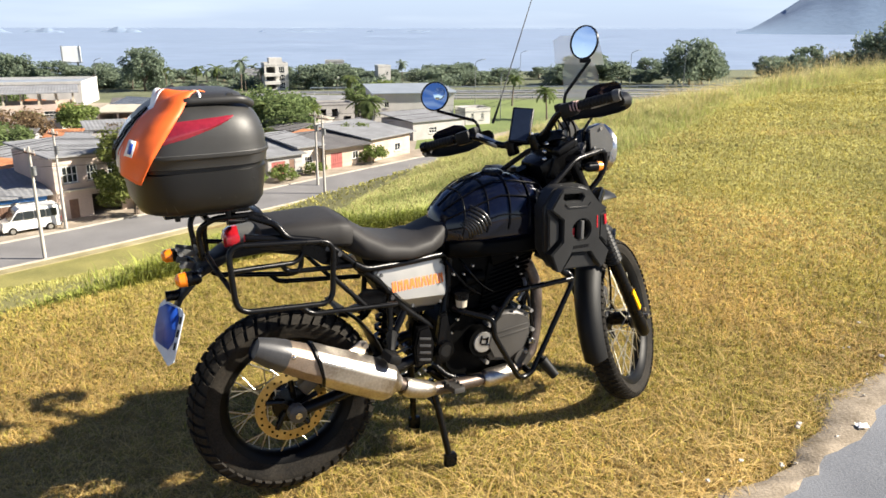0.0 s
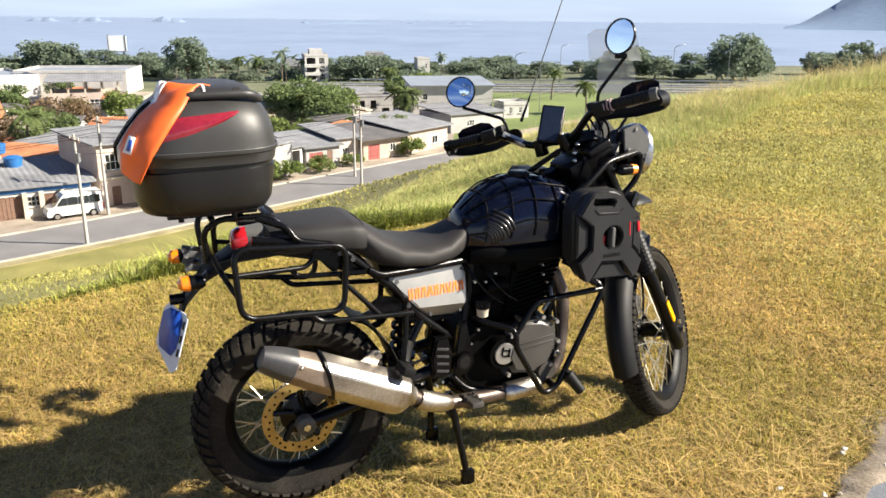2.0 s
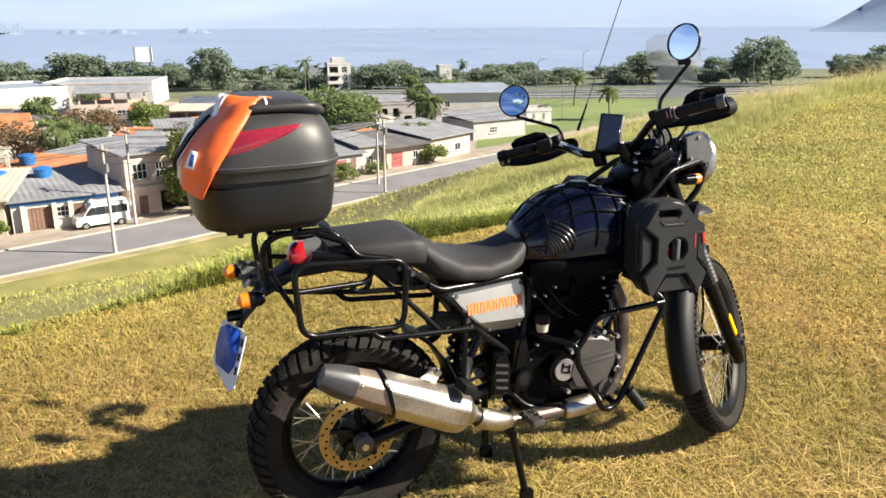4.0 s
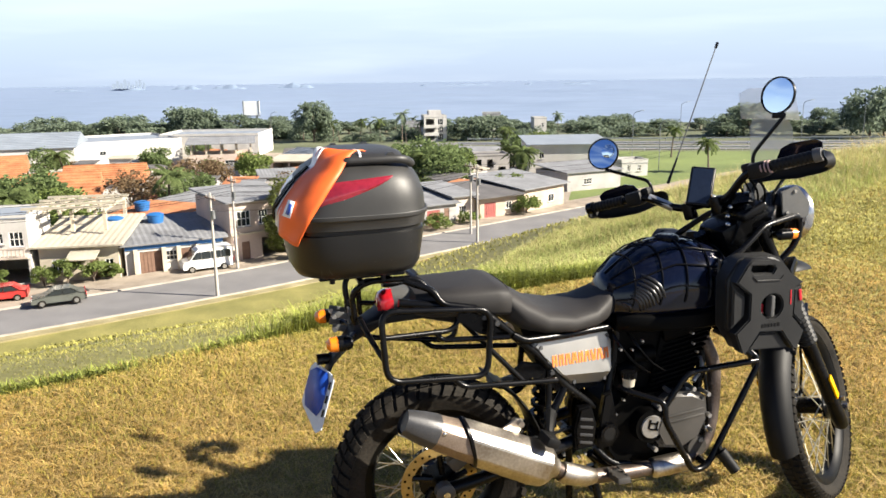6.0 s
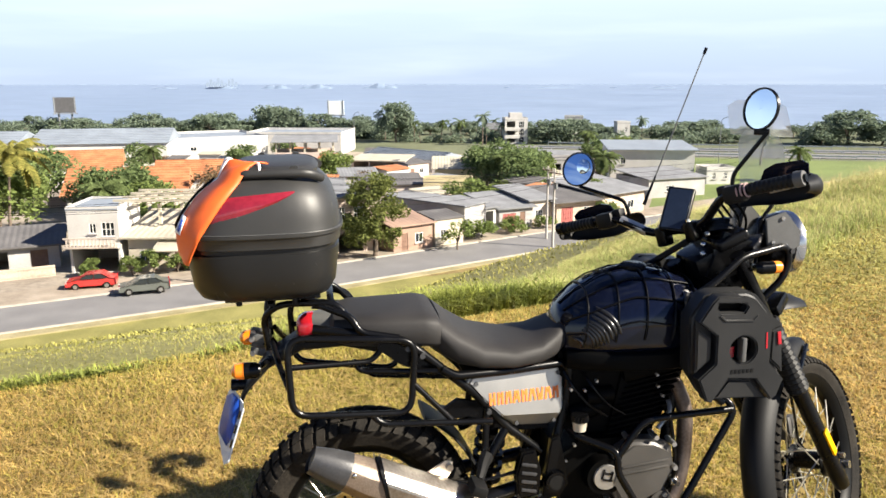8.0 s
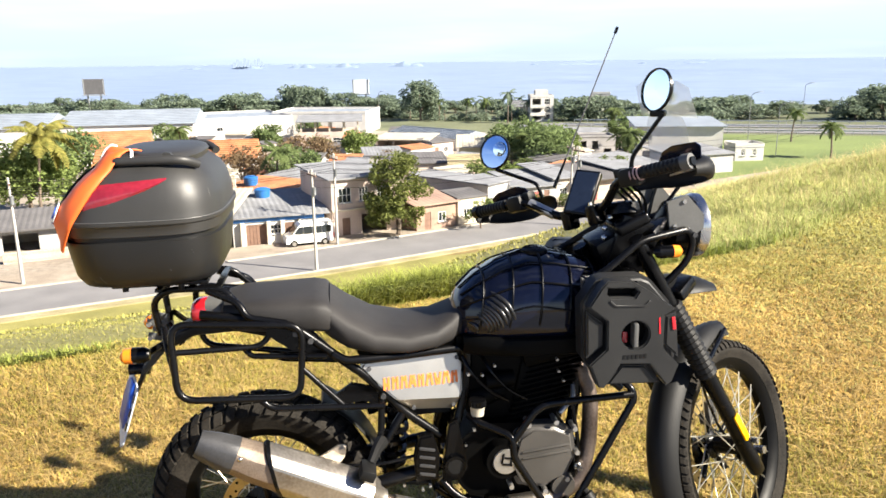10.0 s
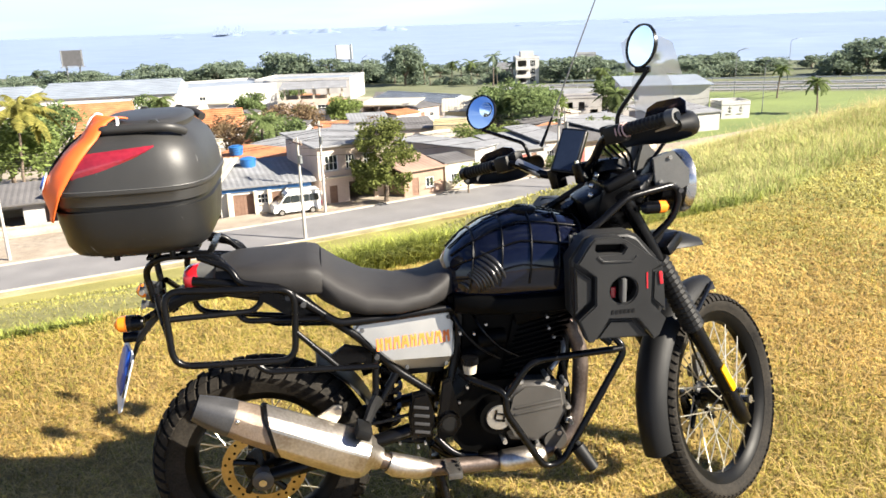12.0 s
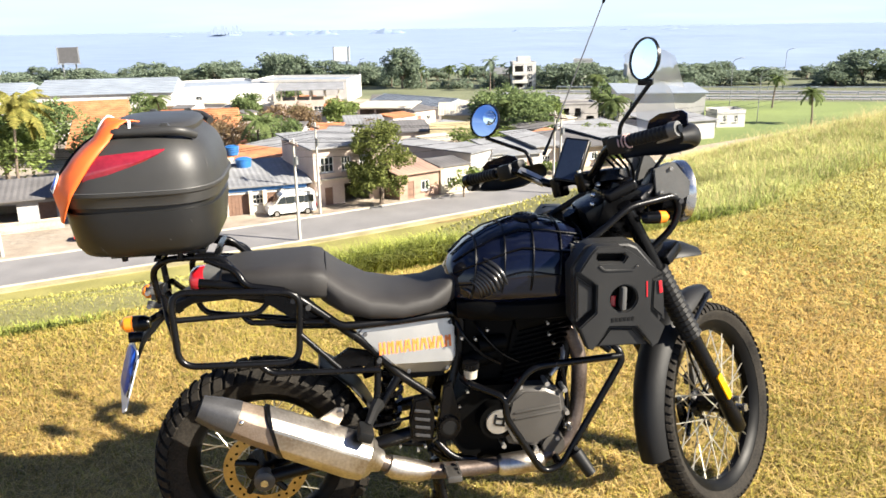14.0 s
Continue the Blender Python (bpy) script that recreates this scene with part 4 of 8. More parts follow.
prism(bm, [(0.60, 0.305), (0.85, 0.295), (0.93, 0.34), (0.945, 0.40), (0.93, 0.405), (0.91, 0.35), (0.84, 0.275), (0.60, 0.28)], -0.10, 0.10, 0.006)
bpart("skid_plate", bm, M_COVER, "dull alloy skid plate")
# cables and small fittings in the engine bay
rnd = random.Random(7)
for k in range(2):
    x = 0.575 + 0.055 * k
    p = [(x, -0.06 - 0.03 * rnd.random(), 0.74), (x + 0.02, -0.10, 0.70), (x + 0.07, -0.095 - 0.01 * rnd.random(), 0.64), (x + 0.13, -0.085, 0.60)]
    tube_part("cable", p, 0.0035 + 0.002 * rnd.random(), M_BLACK, 0.04, seg=6)
for x, z in ((0.625, 0.695), (0.66, 0.72), (0.585, 0.70), (0.845, 0.69), (0.86, 0.66), (0.84, 0.725), (0.60, 0.53), (0.575, 0.485), (0.47, 0.365), (0.448, 0.355), (0.395, 0.375)):
    bm = bmesh.new()
    cyl(bm, (x, -0.10, z), (x, -0.114, z), 0.004, seg=8)
    bpart("bay_bolt", bm, M_ALLOY)
# crash bars
for s in (-1, 1):
    cb = tube_part("crash_bar", [(0.585, 0.105 * s, 0.575), (0.60, 0.14 * s, 0.57), (0.695, 0.20 * s, 0.545), (0.690, 0.205 * s, 0.49), (0.805, 0.20 * s, 0.292), (0.865, 0.19 * s, 0.300), (1.050, 0.165 * s, 0.612), (1.045, 0.16 * s, 0.64), (0.99, 0.12 * s, 0.69), (0.955, 0.06 * s, 0.71)], 0.0105, corner=0.035, label="black tubular crash bar")
    tube_part("crash_bar_tube", [(0.695, 0.20 * s, 0.535), (0.765, 0.20 * s, 0.635), (1.045, 0.166 * s, 0.628)], 0.0102, corner=0.04, parent=cb)
    tube_part("crash_bar_tube", [(0.86, 0.19 * s, 0.30), (0.86, 0.10 * s, 0.31)], 0.012, corner=0, parent=cb)
    bm = bmesh.new()
    cyl(bm, (0.905, 0.195 * s, 0.345), (0.945, 0.225 * s, 0.285), 0.021, 0.018, 12)
    cyl(bm, (0.90, 0.19 * s, 0.36), (0.945, 0.20 * s, 0.300), 0.010, seg=8)
    bpart("highway_peg", bm, M_PLASTIC, "black rubber peg on the crash bar", cb)
# centre stand
for s in (-1, 1):
    bm = bmesh.new()
    sweep(bm, [(0.50, 0.085 * s, 0.31), (0.52, 0.11 * s, 0.20), (0.540, 0.150 * s, 0.035)], [0.014, 0.013, 0.012], 10)
    box(bm, (0.545, 0.153 * s, 0.012), (0.045, 0.026, 0.05), None, 0.006)
    sl = bpart("stand_leg", bm, M_BLACK, "black centre stand leg planted in the grass")
tube_part("stand_crossbar", [(0.515, -0.10, 0.22), (0.515, 0.10, 0.22)], 0.010, corner=0)
bm = bmesh.new()
sweep(bm, rounded([(0.60, 0.12, 0.30), (0.52, 0.15, 0.22), (0.36, 0.16, 0.24)], 0.03), 0.011, 8)
bpart("side_stand", bm, M_BLACK, "black side stand folded up")


# ---- canister ----
CAN0 = [(0.868, 0.800), (0.862, 0.945), (0.900, 1.000), (0.925, 1.008), (1.020, 1.006), (1.045, 0.995), (1.098, 0.935), (1.120, 0.785), (1.112, 0.765), (1.064, 0.722), (0.935, 0.718), (0.918, 0.726)]
CAN = [(0.99 + (x - 0.99) * 1.04, 0.862 + (z - 0.864) * 1.05) for x, z in CAN0]
FACE = [(0.901, 0.999), (0.916, 1.014), (0.980, 1.011), (1.008, 0.994), (1.104, 0.928), (1.075, 0.912), (1.075, 0.819), (1.120, 0.770), (1.103, 0.723), (1.087, 0.712), (1.037, 0.777), (0.958, 0.783), (0.914, 0.718), (0.898, 0.722), (0.872, 0.786), (0.918, 0.827), (0.917, 0.905), (0.866, 0.945)]
GRIP = [(0.918, 0.995), (0.990, 0.991), (0.999, 0.980), (0.990, 0.966), (0.925, 0.968), (0.914, 0.980)]
for s in (-1, 1):
    bm = bmesh.new()
    prism(bm, CAN if s < 0 else CAN[::-1], 0.195 * s, 0.255 * s, 0.012, 3)
    can = bpart("fuel_canister", bm, M_CANGREY, "flat black plastic fuel canister on the crash bar")
    y0, y1 = 0.252 * s, 0.286 * s
    c = Vector((0.990, 0, 0.864))

    def raised(outline, h0=y0, h1=y1, name="moulded_panel", bev=0.008, mt=M_CANGREY):
        bm = bmesh.new()
        prism(bm, outline if s < 0 else outline[::-1], h0, h1, bev, 3)
        bpart(name, bm, mt, parent=can)

    # X-shaped face with a round hole for the clamp and an opening for the handle
    hole = [(0.995 + 0.038 * math.cos(2 * math.pi * k / 28), 0.862 + 0.038 * math.sin(2 * math.pi * k / 28)) for k in range(28)]
    bm = bmesh.new()
    flat = [*FACE, *hole, *GRIP]
    tris = geometry.tessellate_polygon([[Vector((x, z, 0)) for x, z in ring] for ring in (FACE, hole, GRIP)])
    top = [bm.verts.new((x, 0.287 * s, z)) for x, z in flat]
    low = [bm.verts.new((x, 0.250 * s, z)) for x, z in flat]
    for t in tris:
        bm.faces.new([top[i] for i in t])
    start = 0
    for ring in (FACE, hole, GRIP):
        n = len(ring)
        for k in range(n):
            i, j = start + k, start + (k + 1) % n
            bm.faces.new((top[i], top[j], low[j], low[i]))
        start += n
    bmesh.ops.recalc_face_normals(bm, faces=bm.faces)
    rim = [e for e in bm.edges if len(e.link_faces) == 2 and e.calc_face_angle() > 1.0 and all(abs(v.co.y - 0.287 * s) < 1e-6 for v in e.verts)]
    bmesh.ops.bevel(bm, geom=rim, offset=0.004, segments=2, affect="EDGES")
    bpart("moulded_face", bm, M_CANGREY, parent=can, smooth=50)
    # black disc stands for the shade inside the clamp hole
    bm = bmesh.new()
    cyl(bm, (0.995, 0.2555 * s, 0.862), (0.995, 0.2575 * s, 0.862), 0.042, seg=28)
    bpart("hole_shade", bm, M_ENGINE, "black disc as the shade in the hole behind the knob", parent=can)
    # black plate stands for the shade inside the handle opening
    bm = bmesh.new()
    box(bm, (0.955, 0.2565 * s, 0.980), (0.100, 0.003, 0.044))
    bpart("slot_shade", bm, M_ENGINE, "black plate as the shade in the handle opening", parent=can, smooth=0)
    bm = bmesh.new()
    box(bm, (0.996, 0.276 * s, 0.862), (0.013, 0.030, 0.066), None, 0.004)
    bpart("clamp_knob", bm, M_COVER2, "grey clamp bolt", parent=can)
    bm = bmesh.new()
    box(bm, (0.974, 0.262 * s, 0.850), (0.014, 0.008, 0.03), None, 0.002)
    bpart("red_tag", bm, M_RED, parent=can)
    raised([(1.083, 0.905), (1.112, 0.915), (1.124, 0.785), (1.083, 0.824)][::-1], y0, 0.274 * s, bev=0.005)
    raised([(0.910, 0.895), (0.864, 0.930), (0.868, 0.800), (0.910, 0.835)], y0, 0.274 * s, bev=0.005)
    raised([(1.030, 0.769), (0.965, 0.775), (0.925, 0.722), (1.076, 0.716)], y0, 0.274 * s, bev=0.005)
    raised([(0.918, 0.960), (0.936, 0.943), (1.018, 0.939), (1.034, 0.954), (1.028, 0.958), (1.015, 0.946), (0.939, 0.950), (0.924, 0.964)], 0.285 * s, 0.290 * s, "face_rib", 0.0015)
    for k in range(6):
        bm = bmesh.new()
        box(bm, (0.966 + 0.0115 * k, 0.2875 * s, 0.803), (0.007, 0.002, 0.011))
        bpart("embossed_bar", bm, M_PLASTIC, parent=can, smooth=0)
    bm = bmesh.new()
    box(bm, (1.060, 0.2875 * s, 0.885), (0.004, 0.002, 0.045), Matrix.Rotation(radians(-3), 3, "Y"))
    bpart("red_mark", bm, M_RED, "faded red sticker", parent=can)
    bm = bmesh.new()
    box(bm, (1.104, 0.276 * s, 0.885), (0.010, 0.004, 0.036), Matrix.Rotation(radians(-8), 3, "Y"), 0.002)
    bpart("red_mark", bm, M_RED, "faded red sticker", parent=can)
    can.matrix_basis = Matrix.Translation((0.010, -0.020 * s, -0.020))

# ---- forks and front mudguards ----
R0 = Vector((1.465, 0, 0.333))
LEG = Vector((-math.sin(radians(31)), 0, math.cos(radians(31))))


def leg(s, d):
    """A point of the straight-ahead fork leg, d metres up from the axle."""
    return R0 + LEG * d + Vector((-0.058, 0.098 * s, 0))


for s in (-1, 1):
    bm = bmesh.new()
    sweep(bm, [leg(s, -0.085), leg(s, -0.075), leg(s, -0.02), leg(s, 0.03), leg(s, 0.33)], [0.016, 0.024, 0.027, 0.0245, 0.0245], 14)
    fk = bpart("fork_leg", bm, M_BLACK, "black fork leg with rubber gaiter", steer=True)
    bm = bmesh.new()
    pts, rs = [], []
    for k in range(29):
        pts.append(leg(s, 0.32 + 0.0095 * k))
        rs.append(0.034 if k % 2 else 0.027)
    sweep(bm, pts, rs, 14)
    bpart("gaiter", bm, M_PLASTIC, "ribbed black rubber gaiter", fk, 20, steer=True)
    bm = bmesh.new()
    sweep(bm, [leg(s, 0.58), leg(s, 0.82)], 0.021, 12)
    bpart("fork_tube", bm, M_BLACK, "", fk, steer=True)
    bm = bmesh.new()
    box(bm, leg(s, 0.110) + Vector((-0.004, 0.026 * s, 0.0)), (0.024, 0.008, 0.095), Matrix.Rotation(-radians(31), 3, "Y"), 0.003)
    bpart("reflector", bm, M_YELLOW, "yellow fork reflector", fk, steer=True)
    bm = bmesh.new()
    p = leg(s, 0.02)
    cyl(bm, p + Vector((0.016, 0.016 * s, 0.02)), p + Vector((0.016, 0.036 * s, 0.02)), 0.009, seg=8)
    cyl(bm, leg(s, 0) + Vector((0.040, -0.02 * s, 0)), leg(s, 0) + Vector((0.040, 0.034 * s, 0)), 0.013, seg=8)
    bpart("axle_bolt", bm, M_CHROME, "", fk, steer=True)
bm = bmesh.new()
for d in (0.60, 0.80):
    box(bm, R0 + AXIS * d + Vector((-0.03, 0, 0)), (0.09, 0.25, 0.035), Matrix.Rotation(-RAKE, 3, "Y"), 0.01)
bpart("triple_clamp", bm, M_BLACK, "black fork clamps", steer=True)
bm = bmesh.new()
box(bm, R0 + Vector((0.02, 0.065, 0.10)), (0.06, 0.045, 0.08), None, 0.012)
bpart("front_caliper", bm, M_COVER, "front brake caliper", steer=True)
tube_part("front_brake_hose", [leg(-1, 0.30) + Vector((0, 0.03, 0)), leg(-1, 0.20) + Vector((0.02, 0.06, 0)), R0 + Vector((0.01, 0.03, 0.06)), R0 + Vector((0.03, 0.02, 0.02))], 0.0045, corner=0.05, steer=True, label="black brake hose")


def arc_guard(a0, a1, r, w0, w1, t=0.004, n=22, m=9):
    """A mudguard that wraps the wheel from the angle a0 to a1 (degrees, from ahead, upwards)."""
    bm = bmesh.new()
    sheets = []
    for lift in (0, t):
        rows = []
        for i in range(n + 1):
            u = i / n
            a = radians(a0 + (a1 - a0) * u)
            w = (w0 + (w1 - w0) * u) / 2
            row = []
            for j in range(m):
                v = j / (m - 1) * 2 - 1
                rr = r + lift - 0.045 * abs(v) ** 3
                row.append(bm.verts.new(R0 + Vector((rr * math.cos(a), w * v, rr * math.sin(a)))))
            rows.append(row)
        sheets.append(rows)
    for rows in sheets:
        for A, B in zip(rows, rows[1:]):
            for j in range(m - 1):
                bm.faces.new((A[j], A[j + 1], B[j + 1], B[j]))
    A, B = sheets
    for i in range(n):
        for j in (0, m - 1):
            bm.faces.new((A[i][j], A[i + 1][j], B[i + 1][j], B[i][j]))
    for i in (0, n):
        for j in range(m - 1):
            bm.faces.new((A[i][j], A[i][j + 1], B[i][j + 1], B[i][j]))
    return bm


bpart("front_mudguard", arc_guard(86, 126, 0.398, 0.094, 0.118), M_PLASTIC, "grey-black plastic front mudguard", steer=True, smooth=60)
bpart("mudguard_extension", arc_guard(122, 191, 0.408, 0.116, 0.096), M_PLASTIC, "long black mudguard extension", steer=True, smooth=60)
bm = bmesh.new()
for s in (-1, 1):
    sweep(bm, [R0 + Vector((0.0, 0.05 * s, 0.375)), leg(s, 0.34)], 0.007, 8)
bpart("mudguard_stay", bm, M_BLACK, "", steer=True)
# high beak
bm = bmesh.new()
rings = []
for x, z, hw, hh in ((1.10, 0.885, 0.075, 0.012), (1.18, 0.905, 0.085, 0.014), (1.25, 0.910, 0.080, 0.012), (1.305, 0.900, 0.060, 0.009), (1.350, 0.884, 0.032, 0.005)):
    rings.append([Vector((x, q, z + p - 0.22 * q * q / hw * 1.4)) for q, p in superellipse(20, hw, hh, 2.4)])
loft(bm, rings)
bpart("beak", bm, M_PLASTIC, "grey-black high front mudguard")

# ---- handlebar and controls ----
BC = Vector((0.9075, 0.0295, 1.1835))
BE = Vector((0.529, -0.797, 0.289)).normalized()
BF = Vector((0.788, 0.616, 0.0))
BF = (BF - BE * BF.dot(BE)).normalized()
BU = BE.cross(BF).normalized()
if BU.z < 0:
    BU = -BU


def bar(s, f=0.0, u=0.0):
    return BC + BE * (s * 0.95) + BF * f + BU * u


hb = tube_part("handlebar", [bar(-0.40), bar(-0.19), bar(-0.085, 0.035, -0.075), bar(0.085, 0.035, -0.075), bar(0.19), bar(0.40)], 0.0125, corner=0.04, label="black handlebar turned to the left lock")
# pale sleeve added as the highlight on the black bar's left bend
tube_part("bar_highlight", [bar(-0.175, 0.008, -0.010), bar(-0.105, 0.030, -0.062)], 0.0145, corner=0, parent=hb, mat=M_ALLOY, label="pale tube drawn for the highlight on the left bend of the bar")
for s in (-0.05, 0.05):
    bm = bmesh.new()
    box(bm, bar(s, 0.035, -0.085), (0.034, 0.045, 0.060), Matrix((BE, BF, BU)).transposed(), 0.008)
    bpart("bar_clamp", bm, M_BLACK, "black handlebar clamp with a bright bolt", hb)
    bm = bmesh.new()
    cyl(bm, bar(s, 0.022, -0.056), bar(s, 0.022, -0.048), 0.006, seg=8)
    bpart("clamp_bolt", bm, M_CHROME, "", hb)
for s in (-1, 1):
    bm = bmesh.new()
    pts, rs = [], []
    for k in range(20):
        pts.append(bar(s * (0.27 + 0.0068 * k)))
        rs.append(0.0185 if k % 2 else 0.0165)
    sweep(bm, pts, rs, 14)
    bpart("grip", bm, M_PLASTIC, "ribbed black rubber grip", hb, 20)
    bm = bmesh.new()
    cyl(bm, bar(s * 0.400), bar(s * 0.424), 0.0215, 0.020, 20)
    be = bpart("bar_end", bm, M_COVER2 if s > 0 else M_BLACK, "round bar end weight", hb)
    bm = bmesh.new()
    cyl(bm, bar(s * 0.427), bar(s * 0.430), 0.011, seg=14)
    bpart("bar_end_bolt", bm, M_BLACK, "", hb)
    bm = bmesh.new()
    box(bm, bar(s * 0.225, 0.008, -0.004), (0.06, 0.05, 0.05), Matrix((BE, BF, BU)).transposed(), 0.012)
    box(bm, bar(s * 0.185, 0.02, 0.01), (0.03, 0.035, 0.03), Matrix((BE, BF, BU)).transposed(), 0.008)
    bpart("switch_housing", bm, M_PLASTIC, "black switch housing", hb)
    tube_part("lever", [bar(s * 0.20, 0.035, -0.005), bar(s * 0.24, 0.06, -0.008), bar(s * 0.40, 0.052, -0.012)], 0.006, M_BLACK, 0.03, parent=hb)
    # hand guard shell
    bm = bmesh.new()
    path = rounded([bar(s * 0.415, 0.005, -0.014), bar(s * 0.425, 0.075, -0.018), bar(s * 0.375, 0.125, -0.020), bar(s * 0.27, 0.130, -0.022), bar(s * 0.165, 0.095, -0.018)], 0.05, 6)
    n = len(path)
    front, back = [], []
    for i, p in enumerate(path):
        k = i / (n - 1)
        hh = 0.014 + 0.022 * math.sin(math.pi * min(1, k * 1.5 + 0.12) * 0.5) * (1 if k < 0.75 else 1 - (k - 0.75) * 2.4)
        d = (path[min(i + 1, n - 1)] - path[max(i - 1, 0)]).normalized()
        nn = d.cross(BU).normalized() * 0.005
        prof = [BU * (hh * math.cos(math.pi * j / 6)) for j in range(7)]
        bulge = [0.018 * math.sin(math.pi * j / 6) for j in range(7)]
        out = (p - bar(s * 0.30, 0.03)).normalized()
        front.append([bm.verts.new(p + q - BU * 0.006 + out * b) for q, b in zip(prof, bulge)])
        back.append([bm.verts.new(p + q - BU * 0.006 + out * (b - 0.006)) for q, b in zip(prof, bulge)])
    for sh in (front, back):
        for A, B in zip(sh, sh[1:]):
            for j in range(6):
                bm.faces.new((A[j], A[j + 1], B[j + 1], B[j]))
    for i in range(n - 1):
        for j in (0, 6):
            bm.faces.new((front[i][j], front[i + 1][j], back[i + 1][j], back[i][j]))
    for i in (0, n - 1):
        for j in range(6):
            bm.faces.new((front[i][j], front[i][j + 1], back[i][j + 1], back[i][j]))
    hg = bpart("hand_guard", bm, M_PLASTIC, "black plastic hand guard with a silver stripe", hb, 50)
    bm = bmesh.new()
    q = [bar(s * 0.40, 0.10, -0.016), bar(s * 0.33, 0.142, -0.020), bar(s * 0.22, 0.136, -0.026)]
    sweep(bm, rounded(q, 0.03), [0.003] + [0.0055] * (len(rounded(q, 0.03)) - 2) + [0.003], 6)
    bpart("guard_stripe", bm, M_ALLOY, "", hb)
    # upper deflector
    bm = bmesh.new()
    a = [bar(s * 0.405, 0.075, 0.004), bar(s * 0.410, 0.075, 0.032), bar(s * 0.39, 0.085, 0.046), bar(s * 0.31, 0.10, 0.052), bar(s * 0.275, 0.10, 0.042), bar(s * 0.25, 0.10, 0.008), bar(s * 0.30, 0.112, 0.002)]
    f0 = [bm.verts.new(p) for p in a]
    f1 = [bm.verts.new(p + BF * 0.005) for p in a]
    bm.faces.new(f0), bm.faces.new(f1)
    for k in range(len(a)):
        bm.faces.new((f0[k], f0[(k + 1) % len(a)], f1[(k + 1) % len(a)], f1[k]))
    bpart("guard_deflector", bm, M_GLOSS, "black clip-on deflector", hb, 30)
# pink cord round the clutch
bm = bmesh.new()
for k in range(3):
    sweep(bm, [bar(0.24 + 0.012 * k) + (BF * math.cos(t) + BU * math.sin(t)) * 0.0185 for t in np.linspace(0, 6.0, 14)], 0.0024, 6)
bpart("wrapped_cord", bm, M_CORD, "pale pink cord wound round the bar", hb)


def mirror(base, bend, top, centre, normal, r, label, parent):
    """A round mirror on a bent stalk."""
    st = tube_part("mirror_stalk", [base, bend, top], 0.006, M_BLACK, 0.02, parent=parent)
    q = Vector(normal).normalized().to_track_quat("Y", "Z").to_matrix().to_4x4()
    m = Matrix.Translation(centre) @ q
    bm = bmesh.new()
    lathe(bm, [(r + 0.003, 0.003), (r + 0.004, -0.004), (r * 0.8, -0.020), (0.004, -0.026), (0.004, -0.004), (r - 0.001, -0.002), (r - 0.001, 0.003)], 40, m)
    mr = bpart("mirror", bm, M_BLACK, label, parent)
    bm = bmesh.new()
    lathe(bm, [(r - 0.001, 0.0), (r * 0.5, 0.0006), (0.0005, 0.0008), (0.0005, -0.001), (r - 0.001, -0.0015)], 40, m)
    bpart("mirror_glass", bm, M_MIRROR, "silvered round glass", parent)
    return m


# the glasses face back, down the bike and slightly out
mirror((1.051, -0.078, 1.225), (1.053, -0.072, 1.285), (1.112, -0.130, 1.405), (1.098, -0.112, 1.466), (-0.945, -0.285, 0.16), 0.0545, "round black mirror on a bent stalk", hb)
ml = mirror((0.887, 0.235, 1.125), (0.872, 0.240, 1.172), (0.765, 0.360, 1.205), (0.765, 0.382, 1.260), (-0.70, -0.665, 0.26), 0.0535, "round black mirror with a stick-on blind-spot glass", hb)
bm = bmesh.new()
lathe(bm, [(0.024, 0.002), (0.022, 0.005), (0.010, 0.0075), (0.0005, 0.008), (0.0005, 0.001), (0.024, 0.001)], 28, ml @ Matrix.Translation((-0.018, 0, 0.010)))
bpart("blind_spot_mirror", bm, M_MIRROR, "small round convex glass", hb)
bm = bmesh.new()
box(bm, (1.106, -0.112, 1.405), (0.04, 0.03, 0.018), Matrix.Rotation(radians(-35), 3, "Z"), 0.005)
bpart("mirror_clip", bm, M_BLACK, "", hb)

# phone in its holder
pc = Vector((0.961, 0.062, 1.167))
px_, pz_ = Vector((0.062, -0.042, 0.006)).normalized(), Vector((0.055, 0.058, 0.111)).normalized()
px_ = (px_ - pz_ * px_.dot(pz_)).normalized()
py_ = pz_.cross(px_)
PR = Matrix((px_, py_, pz_)).transposed()
bm = bmesh.new()
box(bm, pc, (0.080, 0.022, 0.146), PR, 0.008, 3)
ph = bpart("phone", bm, M_BLACK, "phone with a dark screen in a bar mount")
side = -1 if (PR @ Vector((0, 1, 0))).dot(Vector((-0.6, -2.3, 0.3))) < 0 else 1
bm = bmesh.new()
box(bm, pc + py_ * 0.0105 * side, (0.066, 0.002, 0.130), PR, 0.0008, 1)
bpart("screen", bm, M_SCREEN, "dark glossy screen", ph)
bm = bmesh.new()
box(bm, pc - py_ * 0.015 * side, (0.05, 0.018, 0.06), PR, 0.005)
cyl(bm, pc - py_ * 0.02 * side, bar(-0.02, 0.05, -0.045), 0.012, seg=10)
bpart("phone_mount", bm, M_BLACK, "", ph)
bm = bmesh.new()
box(bm, (1.06, -0.01, 1.10), (0.10, 0.17, 0.035), Matrix.Rotation(radians(-24), 3, "Y"), 0.012, 3)
lathe(bm, [(0.055, 0.0), (0.055, 0.03), (0.045, 0.036), (0.001, 0.034), (0.001, 0.0)], 28, Matrix.Translation((1.06, -0.005, 1.11)) @ Matrix.Rotation(radians(70), 4, "X"))
bpart("instrument_panel", bm, M_BLACK, "round black instruments")
